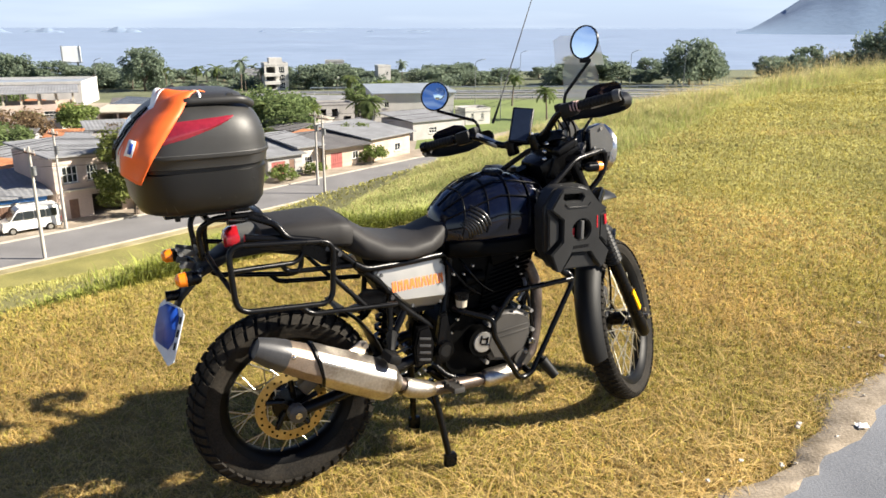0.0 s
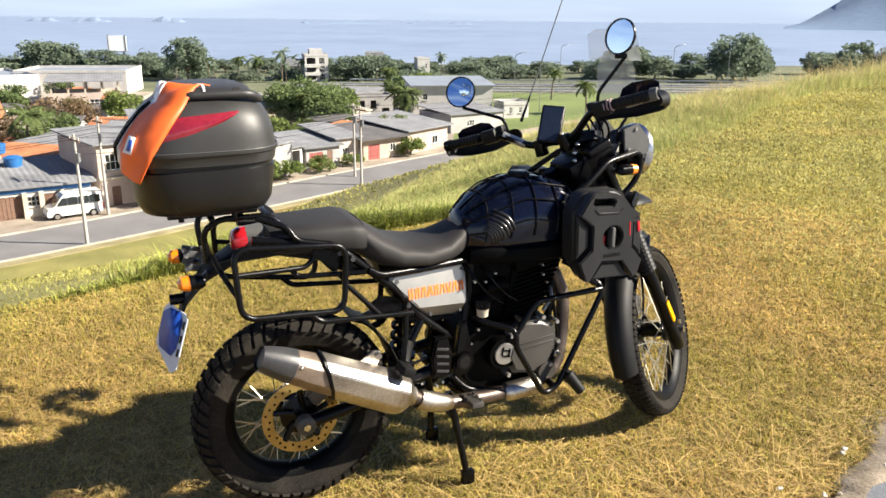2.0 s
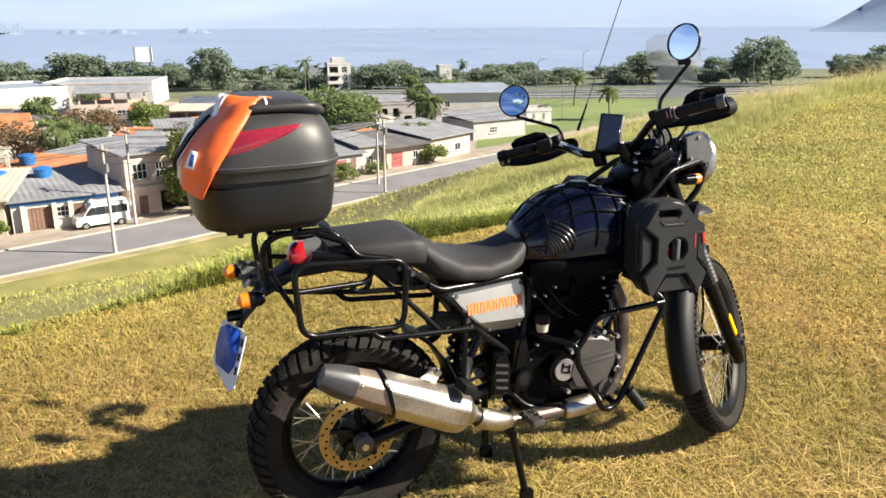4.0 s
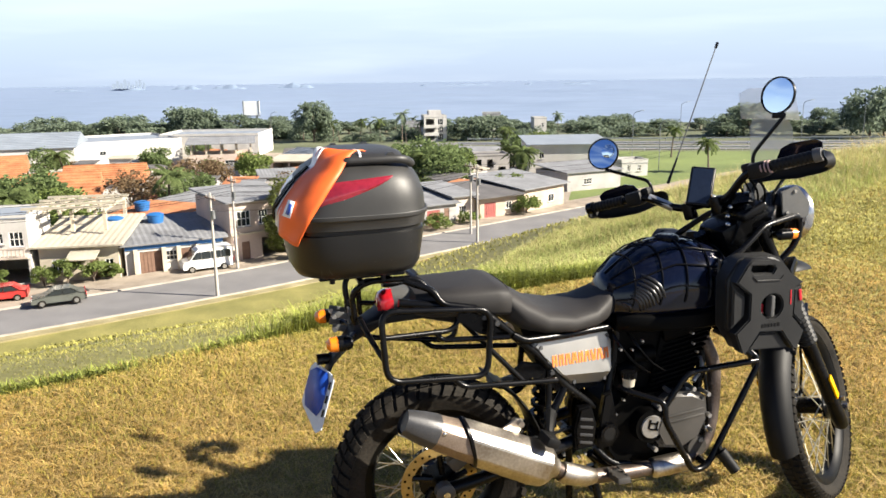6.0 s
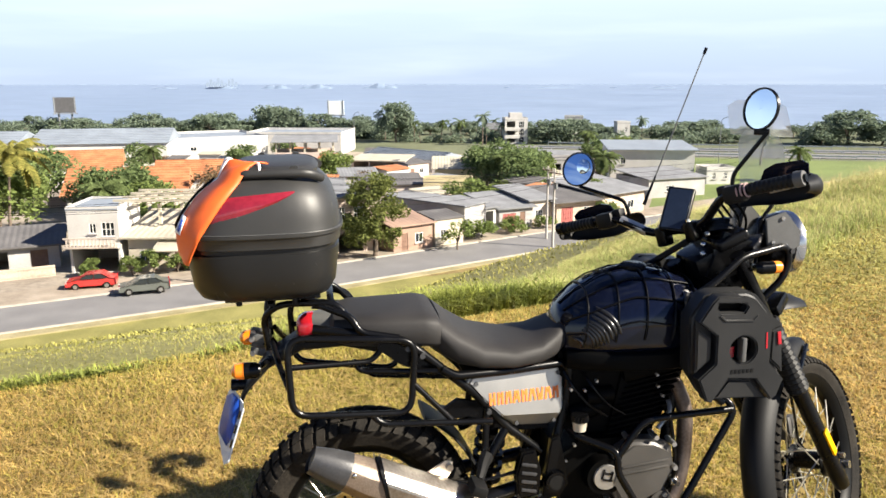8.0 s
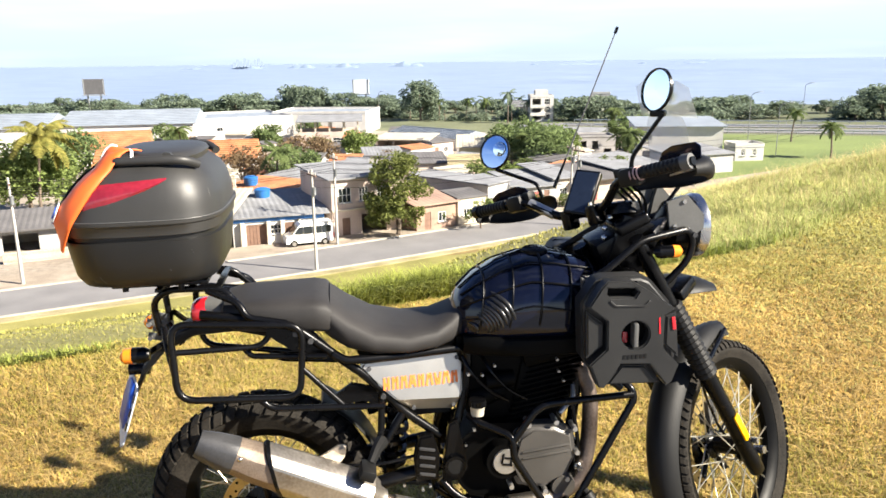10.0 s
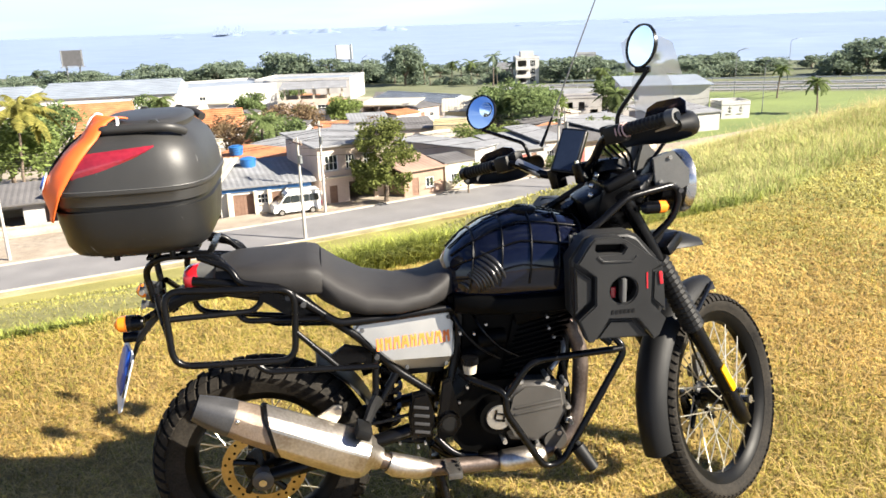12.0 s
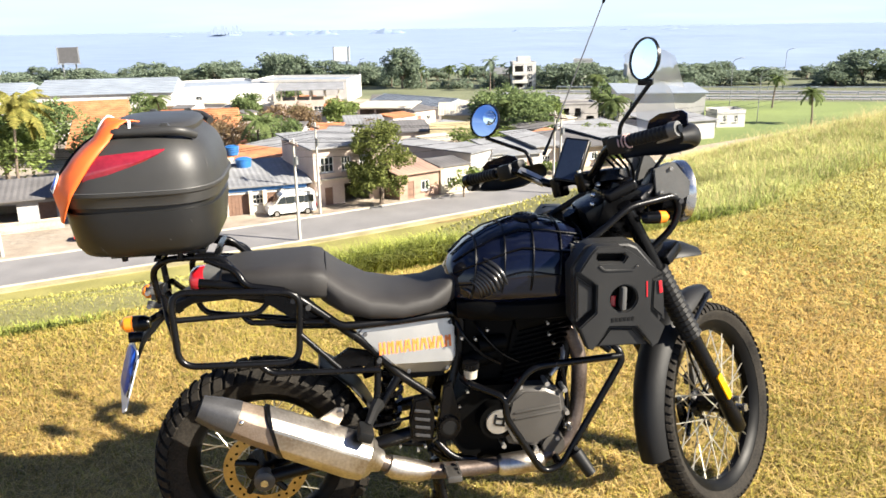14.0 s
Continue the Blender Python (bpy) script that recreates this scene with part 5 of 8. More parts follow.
# antenna
tube_part("antenna_base", [(0.908, 0.178, 1.168), (0.946, 0.186, 1.255)], [0.006, 0.003], M_BLACK, 0, "short black whip base", seg=8)
tube_part("antenna", [(0.946, 0.186, 1.255), (1.109, 0.228, 1.632)], [0.0024, 0.0018], M_COVER2, 0, "thin pale whip antenna", seg=6)
bm = bmesh.new()
cyl(bm, (1.1045, 0.2268, 1.622), (1.1125, 0.2289, 1.640), 0.0048, seg=8)
bpart("antenna_tip", bm, M_BLACK)
# headlight, its side plates and the screen
bm = bmesh.new()
H = Matrix.Translation((1.215, 0, 1.070)) @ Matrix.Rotation(radians(-90), 4, "Z")
lathe(bm, [(0.03, -0.05), (0.075, -0.02), (0.088, 0.03), (0.088, 0.055), (0.001, 0.055), (0.001, -0.05)], 36, H)
hl = bpart("headlamp", bm, M_BLACK, "round headlamp with a chrome rim")
bm = bmesh.new()
lathe(bm, [(0.088, 0.045), (0.094, 0.055), (0.093, 0.072), (0.084, 0.078), (0.082, 0.060)], 40, H)
bpart("lamp_rim", bm, M_CHROME, "", hl)
bm = bmesh.new()
lathe(bm, [(0.083, 0.072), (0.06, 0.083), (0.001, 0.088), (0.001, 0.058), (0.083, 0.058)], 36, H)
bpart("lamp_glass", bm, M_LENS, "clear lamp glass", hl)
for s in (-1, 1):
    bm = bmesh.new()
    pl = [(1.150, 1.160), (1.210, 1.178), (1.262, 1.120), (1.262, 1.080), (1.235, 1.062), (1.160, 1.085)]
    prism(bm, pl if s < 0 else pl[::-1], 0.092 * s, 0.098 * s, 0.002)
    sc = bpart("cowl_plate", bm, M_COVER2, "scuffed grey lamp cowl plate")
    for x, z in ((1.175, 1.092), (1.215, 1.082), (1.20, 1.16)):
        bm = bmesh.new()
        cyl(bm, (x, 0.096 * s, z), (x, 0.103 * s, z), 0.006, seg=8)
        bpart("cowl_bolt", bm, M_CHROME, parent=sc)
    # front indicators
    bm = bmesh.new()
    sweep(bm, [(1.14, 0.075 * s, 1.015), (1.125, 0.13 * s, 1.030)], 0.012, 10)
    sweep(bm, [(1.098, 0.148 * s, 1.032), (1.108, 0.153 * s, 1.034), (1.148, 0.153 * s, 1.034)], [0.012, 0.018, 0.018], 14)
    ind = bpart("front_indicator", bm, M_BLACK, "black indicator with an orange lens")
    bm = bmesh.new()
    sweep(bm, [(1.146, 0.153 * s, 1.034), (1.166, 0.153 * s, 1.034), (1.174, 0.153 * s, 1.033)], [0.0182, 0.0165, 0.007], 14)
    bpart("lens", bm, M_ORANGE, "", ind)
SCREEN = Matrix.Translation((1.200, 0.033, 0)) @ Matrix.Rotation(radians(27), 4, "Z")


def screen_sheet(rows, half, lean, z0, z1, bow):
    """A thin curved sheet that leans back, wider below, with its top corners cut."""
    bm = bmesh.new()
    g = []
    for k in range(rows + 1):
        u = k / rows
        line = []
        for j in range(9):
            v = j / 4 - 1
            line.append(bm.verts.new(SCREEN @ Vector((lean * (1 - u) - bow * v * v, (half * (1.08 - 0.10 * u) - 0.35 * half * max(0, u - 0.85) / 0.15) * v, z0 + (z1 - z0) * u))))
        g.append(line)
    for A, B in zip(g, g[1:]):
        for j in range(8):
            bm.faces.new((A[j], A[j + 1], B[j + 1], B[j]))
    return bm


ws = bpart("windscreen", screen_sheet(10, 0.072, 0.055, 1.185, 1.400, 0.018), M_GLASS, "clear scratched touring windscreen", smooth=80)
ws.visible_shadow = False
bm = screen_sheet(6, 0.094, 0.045, 1.380, 1.485, 0.022)
bmesh.ops.translate(bm, vec=(-0.006, 0.020, 0), verts=bm.verts)
o = bpart("screen_deflector", bm, M_GLASS, "clear clip-on deflector", ws, smooth=80)
o.visible_shadow = False
bm = bmesh.new()
for s in (-1, 1):
    sweep(bm, [(1.15, 0.06 * s, 1.02), (1.185, 0.035 + 0.05 * s, 1.14), (1.228 - 0.02 * s, 0.030 + 0.05 * s, 1.23)], 0.006, 8)
    box(bm, (1.07, 0.07 * s, 1.04), (0.12, 0.02, 0.14), Matrix.Rotation(radians(20), 3, "Y"), 0.005)
bpart("cowl_stay", bm, M_BLACK)
# cables round the steering head
for k in range(4):
    y = -0.06 + 0.035 * k
    tube_part("control_cable", [bar(0.20 - 0.02 * k, 0.03, -0.02), (1.09 + 0.01 * k, y * 1.2 - 0.03, 1.17 - 0.02 * k), (1.10, y, 1.05), (1.02, y * 0.8, 0.96)], 0.0038, M_ENGINE, 0.08, seg=6)
bm = bmesh.new()
box(bm, (1.035, 0.0, 1.00), (0.11, 0.14, 0.14), Matrix.Rotation(radians(-26), 3, "Y"), 0.02)
bpart("steering_head", bm, M_BLACK)
bm = bmesh.new()
for p in ((0.99, -0.05, 1.085), (1.01, -0.03, 1.11), (0.985, -0.06, 1.06)):
    ball(bm, p, 0.009, 8, 6)
bpart("head_bolts", bm, M_CHROME)
bm = bmesh.new()
lathe(bm, [(0.038, 0.0), (0.038, 0.008), (0.030, 0.014), (0.001, 0.014), (0.001, 0.0)], 28, Matrix.Translation((0.80, 0, 1.016)) @ Matrix.Rotation(radians(90), 4, "X"))
bpart("filler_cap", bm, M_BLACK, parent=tank)

# ---- tank net, ribs and tank side ----
TANK_ROWS = ((0.555, 0.80, 0.890, 0.055), (0.575, 0.785, 0.920, 0.085), (0.62, 0.775, 0.962, 0.118), (0.68, 0.770, 0.995, 0.142), (0.76, 0.768, 1.018, 0.155), (0.84, 0.768, 1.018, 0.160), (0.90, 0.772, 1.005, 0.158), (0.955, 0.79, 0.985, 0.145))


def tank_skin(x, a, out=0.004):
    """A point on the tank at x and the angle a (degrees; 0 is the left side, 90 the top, 180 the right)."""
    r = [float(np.interp(x, [t[0] for t in TANK_ROWS], [t[i] for t in TANK_ROWS])) for i in (1, 2, 3)]
    c, s = math.cos(radians(a)), math.sin(radians(a))
    zz = r[0] + (r[1] - r[0]) * (0.45 + (0.55 if s > 0 else 0.45) * math.copysign(abs(s) ** 0.85, s))
    p = Vector((x, r[2] * math.copysign(abs(c) ** 0.75, c) * (1 - 0.18 * max(0, s)), zz))
    mid = Vector((x, 0, (r[0] + r[1]) / 2))
    return p + (p - mid).normalized() * out


bm = bmesh.new()
for x in (0.62, 0.70, 0.78, 0.86, 0.93):
    sweep(bm, [tank_skin(x + 0.020 * math.sin(radians(a) * 1.0), a) for a in range(-14, 200, 9)], 0.0028, 6)
for a in (32, 62, 92, 122, 150, 176):
    sweep(bm, [tank_skin(0.575 + 0.37 * k / 14, a + 2.5 * math.sin(k * 0.7)) for k in range(15)], 0.0028, 6)
bpart("cargo_net", bm, M_BLACK, "black elastic cargo net", tank)


def tank_at(x, z, side, out):
    """A point on the flank of the tank at x and the height z."""
    lo, hi = -80.0, 85.0
    for _ in range(22):
        mid = (lo + hi) / 2
        lo, hi = (mid, hi) if tank_skin(x, mid, 0).z < z else (lo, mid)
    return tank_skin(x, lo if side > 0 else 180 - lo, out)


for s in (-1, 1):
    for k in range(9):
        bm = bmesh.new()
        a = Vector((float(np.interp(k, [0, 1, 5, 8], [0.590, 0.612, 0.632, 0.652])), float(np.interp(k, [0, 1, 5, 8], [0.848, 0.874, 0.900, 0.935]))))
        b = Vector((float(np.interp(k, [0, 1, 5, 8], [0.613, 0.643, 0.680, 0.712])), float(np.interp(k, [0, 1, 5, 8], [0.818, 0.818, 0.838, 0.866]))))
        q = []
        for j in range(9):
            u = j / 8
            c = a.lerp(b, u) + Vector((0.008, 0.008)) * math.sin(math.pi * u)
            q.append(tank_at(c.x, c.y, s, -0.001 + 0.004 * math.sin(math.pi * u)))
        sweep(bm, q, [0.002, 0.0045, 0.0055, 0.006, 0.006, 0.006, 0.0055, 0.0045, 0.002], 10)
        bpart("knee_rib", bm, M_RIB, "", tank)

for s in (-1, 1):
    bm = bmesh.new()
    prism(bm, [(0.89, 0.975), (0.945, 0.952), (0.938, 0.93), (0.905, 0.91), (0.892, 0.93)], 0.148 * s, 0.164 * s, 0.004)
    bpart("tank_badge_plate", bm, M_COVER2, "dull grey tank corner plate", tank)

# ---- tail ----
bm = bmesh.new()
loft(bm, [[Vector((x, p, zc + q)) for p, q in superellipse(20, hw, hh, 3)] for x, zc, hw, hh in ((-0.120, 0.902, 0.042, 0.035), (-0.06, 0.906, 0.062, 0.034), (0.02, 0.895, 0.080, 0.030), (0.15, 0.875, 0.095, 0.030))])
bpart("tail_cowl", bm, M_COVER2, "grey tail cowl")
bm = bmesh.new()
loft(bm, [[Vector((x, p, zc + q)) for p, q in superellipse(20, hw, hh, 2.6)] for x, zc, hw, hh in ((-0.162, 0.894, 0.022, 0.020), (-0.156, 0.896, 0.036, 0.032), (-0.140, 0.899, 0.043, 0.038), (-0.118, 0.901, 0.043, 0.037))])
bpart("tail_light", bm, M_RED, "red tail light")
for s in (-1, 1):
    tube_part("grab_rail", [(-0.10, 0.10 * s, 0.985), (-0.02, 0.125 * s, 0.955), (0.00, 0.138 * s, 0.915), (0.10, 0.14 * s, 0.895)], 0.010, corner=0.03, label="black grab rail")
    tube_part("case_carrier", [(-0.235, 0.06 * s, 0.86), (-0.245, 0.07 * s, 0.955), (-0.20, 0.09 * s, 0.99), (-0.06, 0.10 * s, 0.99), (0.00, 0.12 * s, 0.92)], 0.009, corner=0.03, label="black tubular case carrier")
bm = bmesh.new()
for x in (-0.22, -0.14, -0.07):
    box(bm, (x, 0, 0.992), (0.018, 0.21, 0.008), None, 0.002)
bpart("carrier_bar", bm, M_BLACK)
bm = bmesh.new()
rings = []
for x, z, hw, hh in ((0.10, 0.845, 0.10, 0.025), (-0.04, 0.875, 0.085, 0.022), (-0.15, 0.865, 0.065, 0.022), (-0.24, 0.815, 0.05, 0.020), (-0.30, 0.745, 0.035, 0.016), (-0.325, 0.69, 0.03, 0.012)):
    rings.append([Vector((x, p, z + q)) for p, q in superellipse(16, hw, hh, 3)])
loft(bm, rings)
bpart("tail_mudguard", bm, M_PLASTIC, "black plastic tail mudguard")
bm = bmesh.new()
rings = []
for k in range(12):
    a = radians(12 + 48 * k / 11)
    rings.append([Vector((0.352 * math.cos(a) + p * math.cos(a), q, 0.324 + 0.352 * math.sin(a) + p * math.sin(a))) for p, q in superellipse(16, 0.006, 0.07, 3)])
loft(bm, rings)
bpart("inner_mudguard", bm, M_PLASTIC, "black inner mudguard")
for s, y, z in ((-1, -0.118, 0.826), (1, 0.150, 0.828)):
    bm = bmesh.new()
    sweep(bm, [(-0.235, 0.3 * y, 0.825), (-0.265, 0.8 * y, z - 0.004)], 0.009, 8)
    sweep(bm, [(-0.255, y, z), (-0.267, y, z), (-0.300, y, z)], [0.014, 0.021, 0.022], 14)
    ind = bpart("rear_indicator", bm, M_BLACK, "black indicator with an orange lens")
    bm = bmesh.new()
    sweep(bm, [(-0.297, y, z), (-0.318, y, z - 0.001), (-0.328, y, z - 0.002)], [0.0222, 0.020, 0.009], 14)
    bpart("lens", bm, M_ORANGE, "", ind)
bm = bmesh.new()
cyl(bm, (-0.20, 0.02, 0.80), (-0.235, 0.03, 0.86), 0.010, seg=8)
bpart("lamp_stay", bm, M_BLACK)
# metal bracket with slots that carries the lamps
bm = bmesh.new()
for k in range(2):
    box(bm, (-0.262, 0.030, 0.862 - 0.040 * k), (0.060, 0.006, 0.020), Matrix.Rotation(radians(14), 3, "Y"), 0.002)
    box(bm, (-0.262, 0.090, 0.862 - 0.040 * k), (0.060, 0.006, 0.020), Matrix.Rotation(radians(14), 3, "Y"), 0.002)
box(bm, (-0.238, 0.060, 0.845), (0.008, 0.075, 0.070), None, 0.002)
aux = bpart("lamp_bracket", bm, M_COVER2, "slotted metal lamp bracket")
for y, z in ((0.030, 0.862), (0.090, 0.862), (0.030, 0.822)):
    bm = bmesh.new()
    cyl(bm, (-0.285, y - 0.010, z), (-0.285, y + 0.010, z), 0.007, seg=8)
    bpart("bracket_bolt", bm, M_ALLOY, "", aux)
bm = bmesh.new()
cyl(bm, (-0.29, 0.005, 0.742), (-0.345, 0.005, 0.742), 0.016, seg=14)
cyl(bm, (-0.275, 0.0, 0.765), (-0.31, 0.005, 0.748), 0.010, seg=8)
bpart("plate_lamp", bm, M_BLACK, "black number plate lamp")
PLM = Matrix.Translation((-0.352, -0.025, 0.650)) @ Matrix.Rotation(radians(21), 4, "Z") @ Matrix.Rotation(radians(20), 4, "Y")
bm = bmesh.new()
rim = [(-0.070, 0.060), (-0.050, 0.076), (0.052, 0.076), (0.070, 0.058), (0.070, -0.045), (0.055, -0.060), (-0.045, -0.100), (-0.070, -0.085)]
fa, fb = [[bm.verts.new((x, y, z + 0.004 * math.sin(y * 40))) for y, z in rim] for x in (-0.0018, 0.0018)]
bm.faces.new(fa), bm.faces.new(fb)
for k in range(8):
    bm.faces.new((fa[k], fa[(k + 1) % 8], fb[(k + 1) % 8], fb[k]))
bmesh.ops.transform(bm, matrix=PLM, verts=bm.verts)
pt = bpart("plate", bm, M_PLATE, "bent weathered plate covered with blue film", smooth=20)
bm = bmesh.new()
f = [bm.verts.new((-0.0045, y, z)) for y, z in ((-0.030, -0.058), (0.045, -0.050), (0.064, -0.01), (0.066, 0.05), (0.03, 0.070), (-0.032, 0.070), (-0.050, 0.045), (-0.048, -0.03))]
bm.faces.new(f)
bmesh.ops.transform(bm, matrix=PLM, verts=bm.verts)
o = bpart("blue_film", bm, M_BLUE, "", pt)
thick(o, 0.002)
bm = bmesh.new()
for z in (-0.040, 0.0, 0.040):
    box(bm, (-0.0035, -0.060, z), (0.002, 0.008, 0.022))
bmesh.ops.transform(bm, matrix=PLM, verts=bm.verts)
bpart("plate_bars", bm, M_BLACK, "dark unreadable bars", pt, smooth=0)


# ---- road ----
M_ASPHALT = material("worn_grey_asphalt", (0.15, 0.146, 0.148), 0.9, 0, 0.15, 0.35, 0.3, 40, second=(0.195, 0.19, 0.19))
M_KERB = material("whitewashed_kerb", (0.37, 0.335, 0.285), 0.9, 0, 0.3, 0.8, 0.2, 30)
M_DIRT = material("pale_dusty_verge", (0.25, 0.20, 0.15), 0.95, 0, 0.3, 0.5, 0.4, 12, second=(0.37, 0.315, 0.25))
M_PATH = material("grey_path_asphalt", (0.135, 0.145, 0.165), 0.9, 0, 0.2, 1.6, 0.9, 130, second=(0.215, 0.225, 0.245))
ROAD_PTS = [(-100, -4), (-72, 19), (-50.6, 42.8), (-33.4, 61.6), (-21.5, 77.5), (-10.5, 92), (12, 122), (45, 168)]


def ribbon(name, pts, side0, side1, lift, mat, label, category, step=2.0, thickness=0.0, kind="structure"):
    """A strip along a line, between two offsets from it, laid on the ground."""
    P = [Vector(p) for p in pts]
    dense = []
    for a, b in zip(P, P[1:]):
        n = max(2, int((b - a).length / step))
        dense += [a.lerp(b, k / n) for k in range(n)]
    dense.append(P[-1])
    d2 = [sum((dense[min(max(i + k, 0), len(dense) - 1)] for k in range(-4, 5)), Vector((0, 0))) / 9 for i in range(len(dense))]
    bm = bmesh.new()
    rows = []
    for i, p in enumerate(d2):
        d = (d2[min(i + 1, len(d2) - 1)] - d2[max(i - 1, 0)]).normalized()
        nrm = Vector((-d.y, d.x))
        q0, q1 = p + nrm * side0, p + nrm * side1
        zc = ground_z(*(p + nrm * 0.0))
        row = [(q0.x, q0.y, zc + lift), (q1.x, q1.y, zc + lift)]
        if thickness:
            row = [(q0.x, q0.y, zc + lift - thickness), *row, (q1.x, q1.y, zc + lift - thickness)]
        rows.append([bm.verts.new(v) for v in row])
    for A, B in zip(rows, rows[1:]):
        for j in range(len(A) - 1):
            bm.faces.new((A[j], A[j + 1], B[j + 1], B[j]))
    return tagged(part(name, bm, mat, smooth=20), label, category, kind=kind)


ribbon("road", ROAD_PTS, -3.9, 3.6, 0.10, M_ASPHALT, "worn grey asphalt town road", "road")
ribbon("kerb_near", ROAD_PTS, -4.15, -3.88, 0.22, M_KERB, "pale painted kerb along the road", "kerb", thickness=0.3)
ribbon("kerb_far", ROAD_PTS, 3.58, 3.85, 0.22, M_KERB, "pale painted kerb along the road", "kerb", thickness=0.3)
ribbon("pavement", ROAD_PTS, 3.84, 8.5, 0.18, M_DIRT, "dusty pale unpaved pavement before the houses", "pavement", thickness=0.3)
M_VERGE = material("dusty_dry_grass_verge", (0.24, 0.205, 0.09), 0.95, 0, 0.3, 0.5, 0.4, 12, second=(0.36, 0.31, 0.18))
ribbon("verge", ROAD_PTS, -5.3, -4.14, 0.13, M_VERGE, "trodden dry verge beside the kerb", "verge", thickness=0.3)

# path beside the motorcycle
bm = bmesh.new()
rnd = random.Random(3)
ppts = []
for k in range(281):
    u = k / 280
    a = Vector((-6.66, -5.06)).lerp(Vector((7.5, 8.5)), u)
    j = 0.014 * math.sin(k * 0.41) + 0.010 * math.sin(k * 1.13 + 1) + 0.009 * rnd.uniform(-1, 1)
    ppts.append((a.x + 0.7 * j - 0.005, a.y - 0.7 * j - 0.045))
rows = []
for x, y in ppts:
    rows.append([bm.verts.new((x, y, ground_z(x, y) + 0.016)), bm.verts.new((x + 0.06, y - 0.06, ground_z(x, y) + 0.034)), bm.verts.new((x + 6, y - 6, ground_z(x + 6, y - 6) + 0.034))])
for A, B in zip(rows, rows[1:]):
    for j in range(2):
        bm.faces.new((A[j], A[j + 1], B[j + 1], B[j]))
tagged(part("path", bm, M_PATH, smooth=30), "grey asphalt path with a crumbling edge", "path", kind="structure")

M_GRIT = material("pale_gritty_dust", (0.20, 0.155, 0.10), 0.95, 0, 0.35, 9.0, 0.9, 90, second=(0.36, 0.30, 0.225))
bm = bmesh.new()
rows = []
for k, (x, y) in enumerate(ppts):
    o_ = 0.07 + 0.05 * math.sin(k * 0.31) + 0.03 * math.sin(k * 0.83 + 2) + 0.02 * rnd.uniform(-1, 1)
    i_ = 0.035 + 0.03 * math.sin(k * 0.23 + 1) + 0.02 * math.sin(k * 0.71) + 0.02 * rnd.uniform(-1, 1)
    rows.append([bm.verts.new((x - 0.7 * o_, y + 0.7 * o_, ground_z(x, y) + 0.002)), bm.verts.new((x, y, ground_z(x, y) + 0.024)), bm.verts.new((x + 0.06, y - 0.06, ground_z(x, y) + 0.040)), bm.verts.new((x + 0.06 + 0.7 * i_, y - 0.06 - 0.7 * i_, ground_z(x, y) + 0.0345))])
for A, B in zip(rows, rows[1:]):
    for j in range(3):
        bm.faces.new((A[j], A[j + 1], B[j + 1], B[j]))
tagged(part("path_shoulder", bm, M_GRIT, smooth=60), "pale gritty dust along the crumbling path edge", "shoulder", kind="structure")

# ---- houses ----
def wallmat(name, c, v=0.14, dirt=None):
    return material(name, c, 0.85, 0, v, 0.35, 0.25, 9, second=dirt)


W_WHITE = wallmat("white_plaster", (0.50, 0.485, 0.46), 0.2)
W_CREAM = wallmat("cream_plaster", (0.50, 0.44, 0.345), 0.25)
W_BEIGE = wallmat("beige_stained_plaster", (0.48, 0.41, 0.35), 0.25)
W_PINK = wallmat("pink_beige_plaster", (0.50, 0.40, 0.345), 0.25)
W_GREY = wallmat("grey_cement_render", (0.34, 0.325, 0.315), 0.3)
W_BRICK = wallmat("red_brown_block", (0.30, 0.20, 0.15), 0.3)
W_STONE = wallmat("mottled_stone_wall", (0.45, 0.36, 0.28), 0.35)
W_YELLOW = wallmat("pale_yellow_plaster", (0.58, 0.49, 0.29), 0.18)
R_GREY = material("weathered_fibre_cement_roof", (0.19, 0.195, 0.205), 0.9, 0, 0.3, 0.5, 0.3, 5)
R_DARK = material("dark_stained_roof", (0.105, 0.10, 0.10), 0.9, 0, 0.3, 0.4, 0.3, 5)
R_WHITE = material("white_metal_roof", (0.215, 0.245, 0.285), 0.65, 0.0, 0.2, 0.3, 0.2, 5)
R_CREAM = material("cream_metal_roof", (0.42, 0.38, 0.30), 0.7, 0, 0.2, 0.4, 0.2, 5)
R_TILE = material("orange_clay_tile_roof", (0.36, 0.125, 0.050), 0.85, 0, 0.3, 0.6, 0.6, 4, second=(0.50, 0.22, 0.095))
M_PANE = material("dark_window_glass", (0.02, 0.025, 0.03), 0.10, 0, 0.2, 1, 0.0, 9)
M_WFRAME = material("white_window_frame", (0.72, 0.71, 0.68), 0.6, 0, 0.1, 3, 0.0, 9)
M_WOOD = material("weathered_brown_boards", (0.17, 0.10, 0.07), 0.8, 0, 0.3, 2, 0.3, 14)
M_REDDOOR = material("faded_red_door_paint", (0.30, 0.085, 0.075), 0.6, 0, 0.2, 2, 0.1, 14)
M_TANK = material("blue_polyethylene_tank", (0.02, 0.12, 0.34), 0.45, 0, 0.15, 2, 0.05, 20)
M_CONCRETE = material("pale_pole_concrete", (0.40, 0.375, 0.345), 0.9, 0, 0.15, 1.5, 0.2, 20)


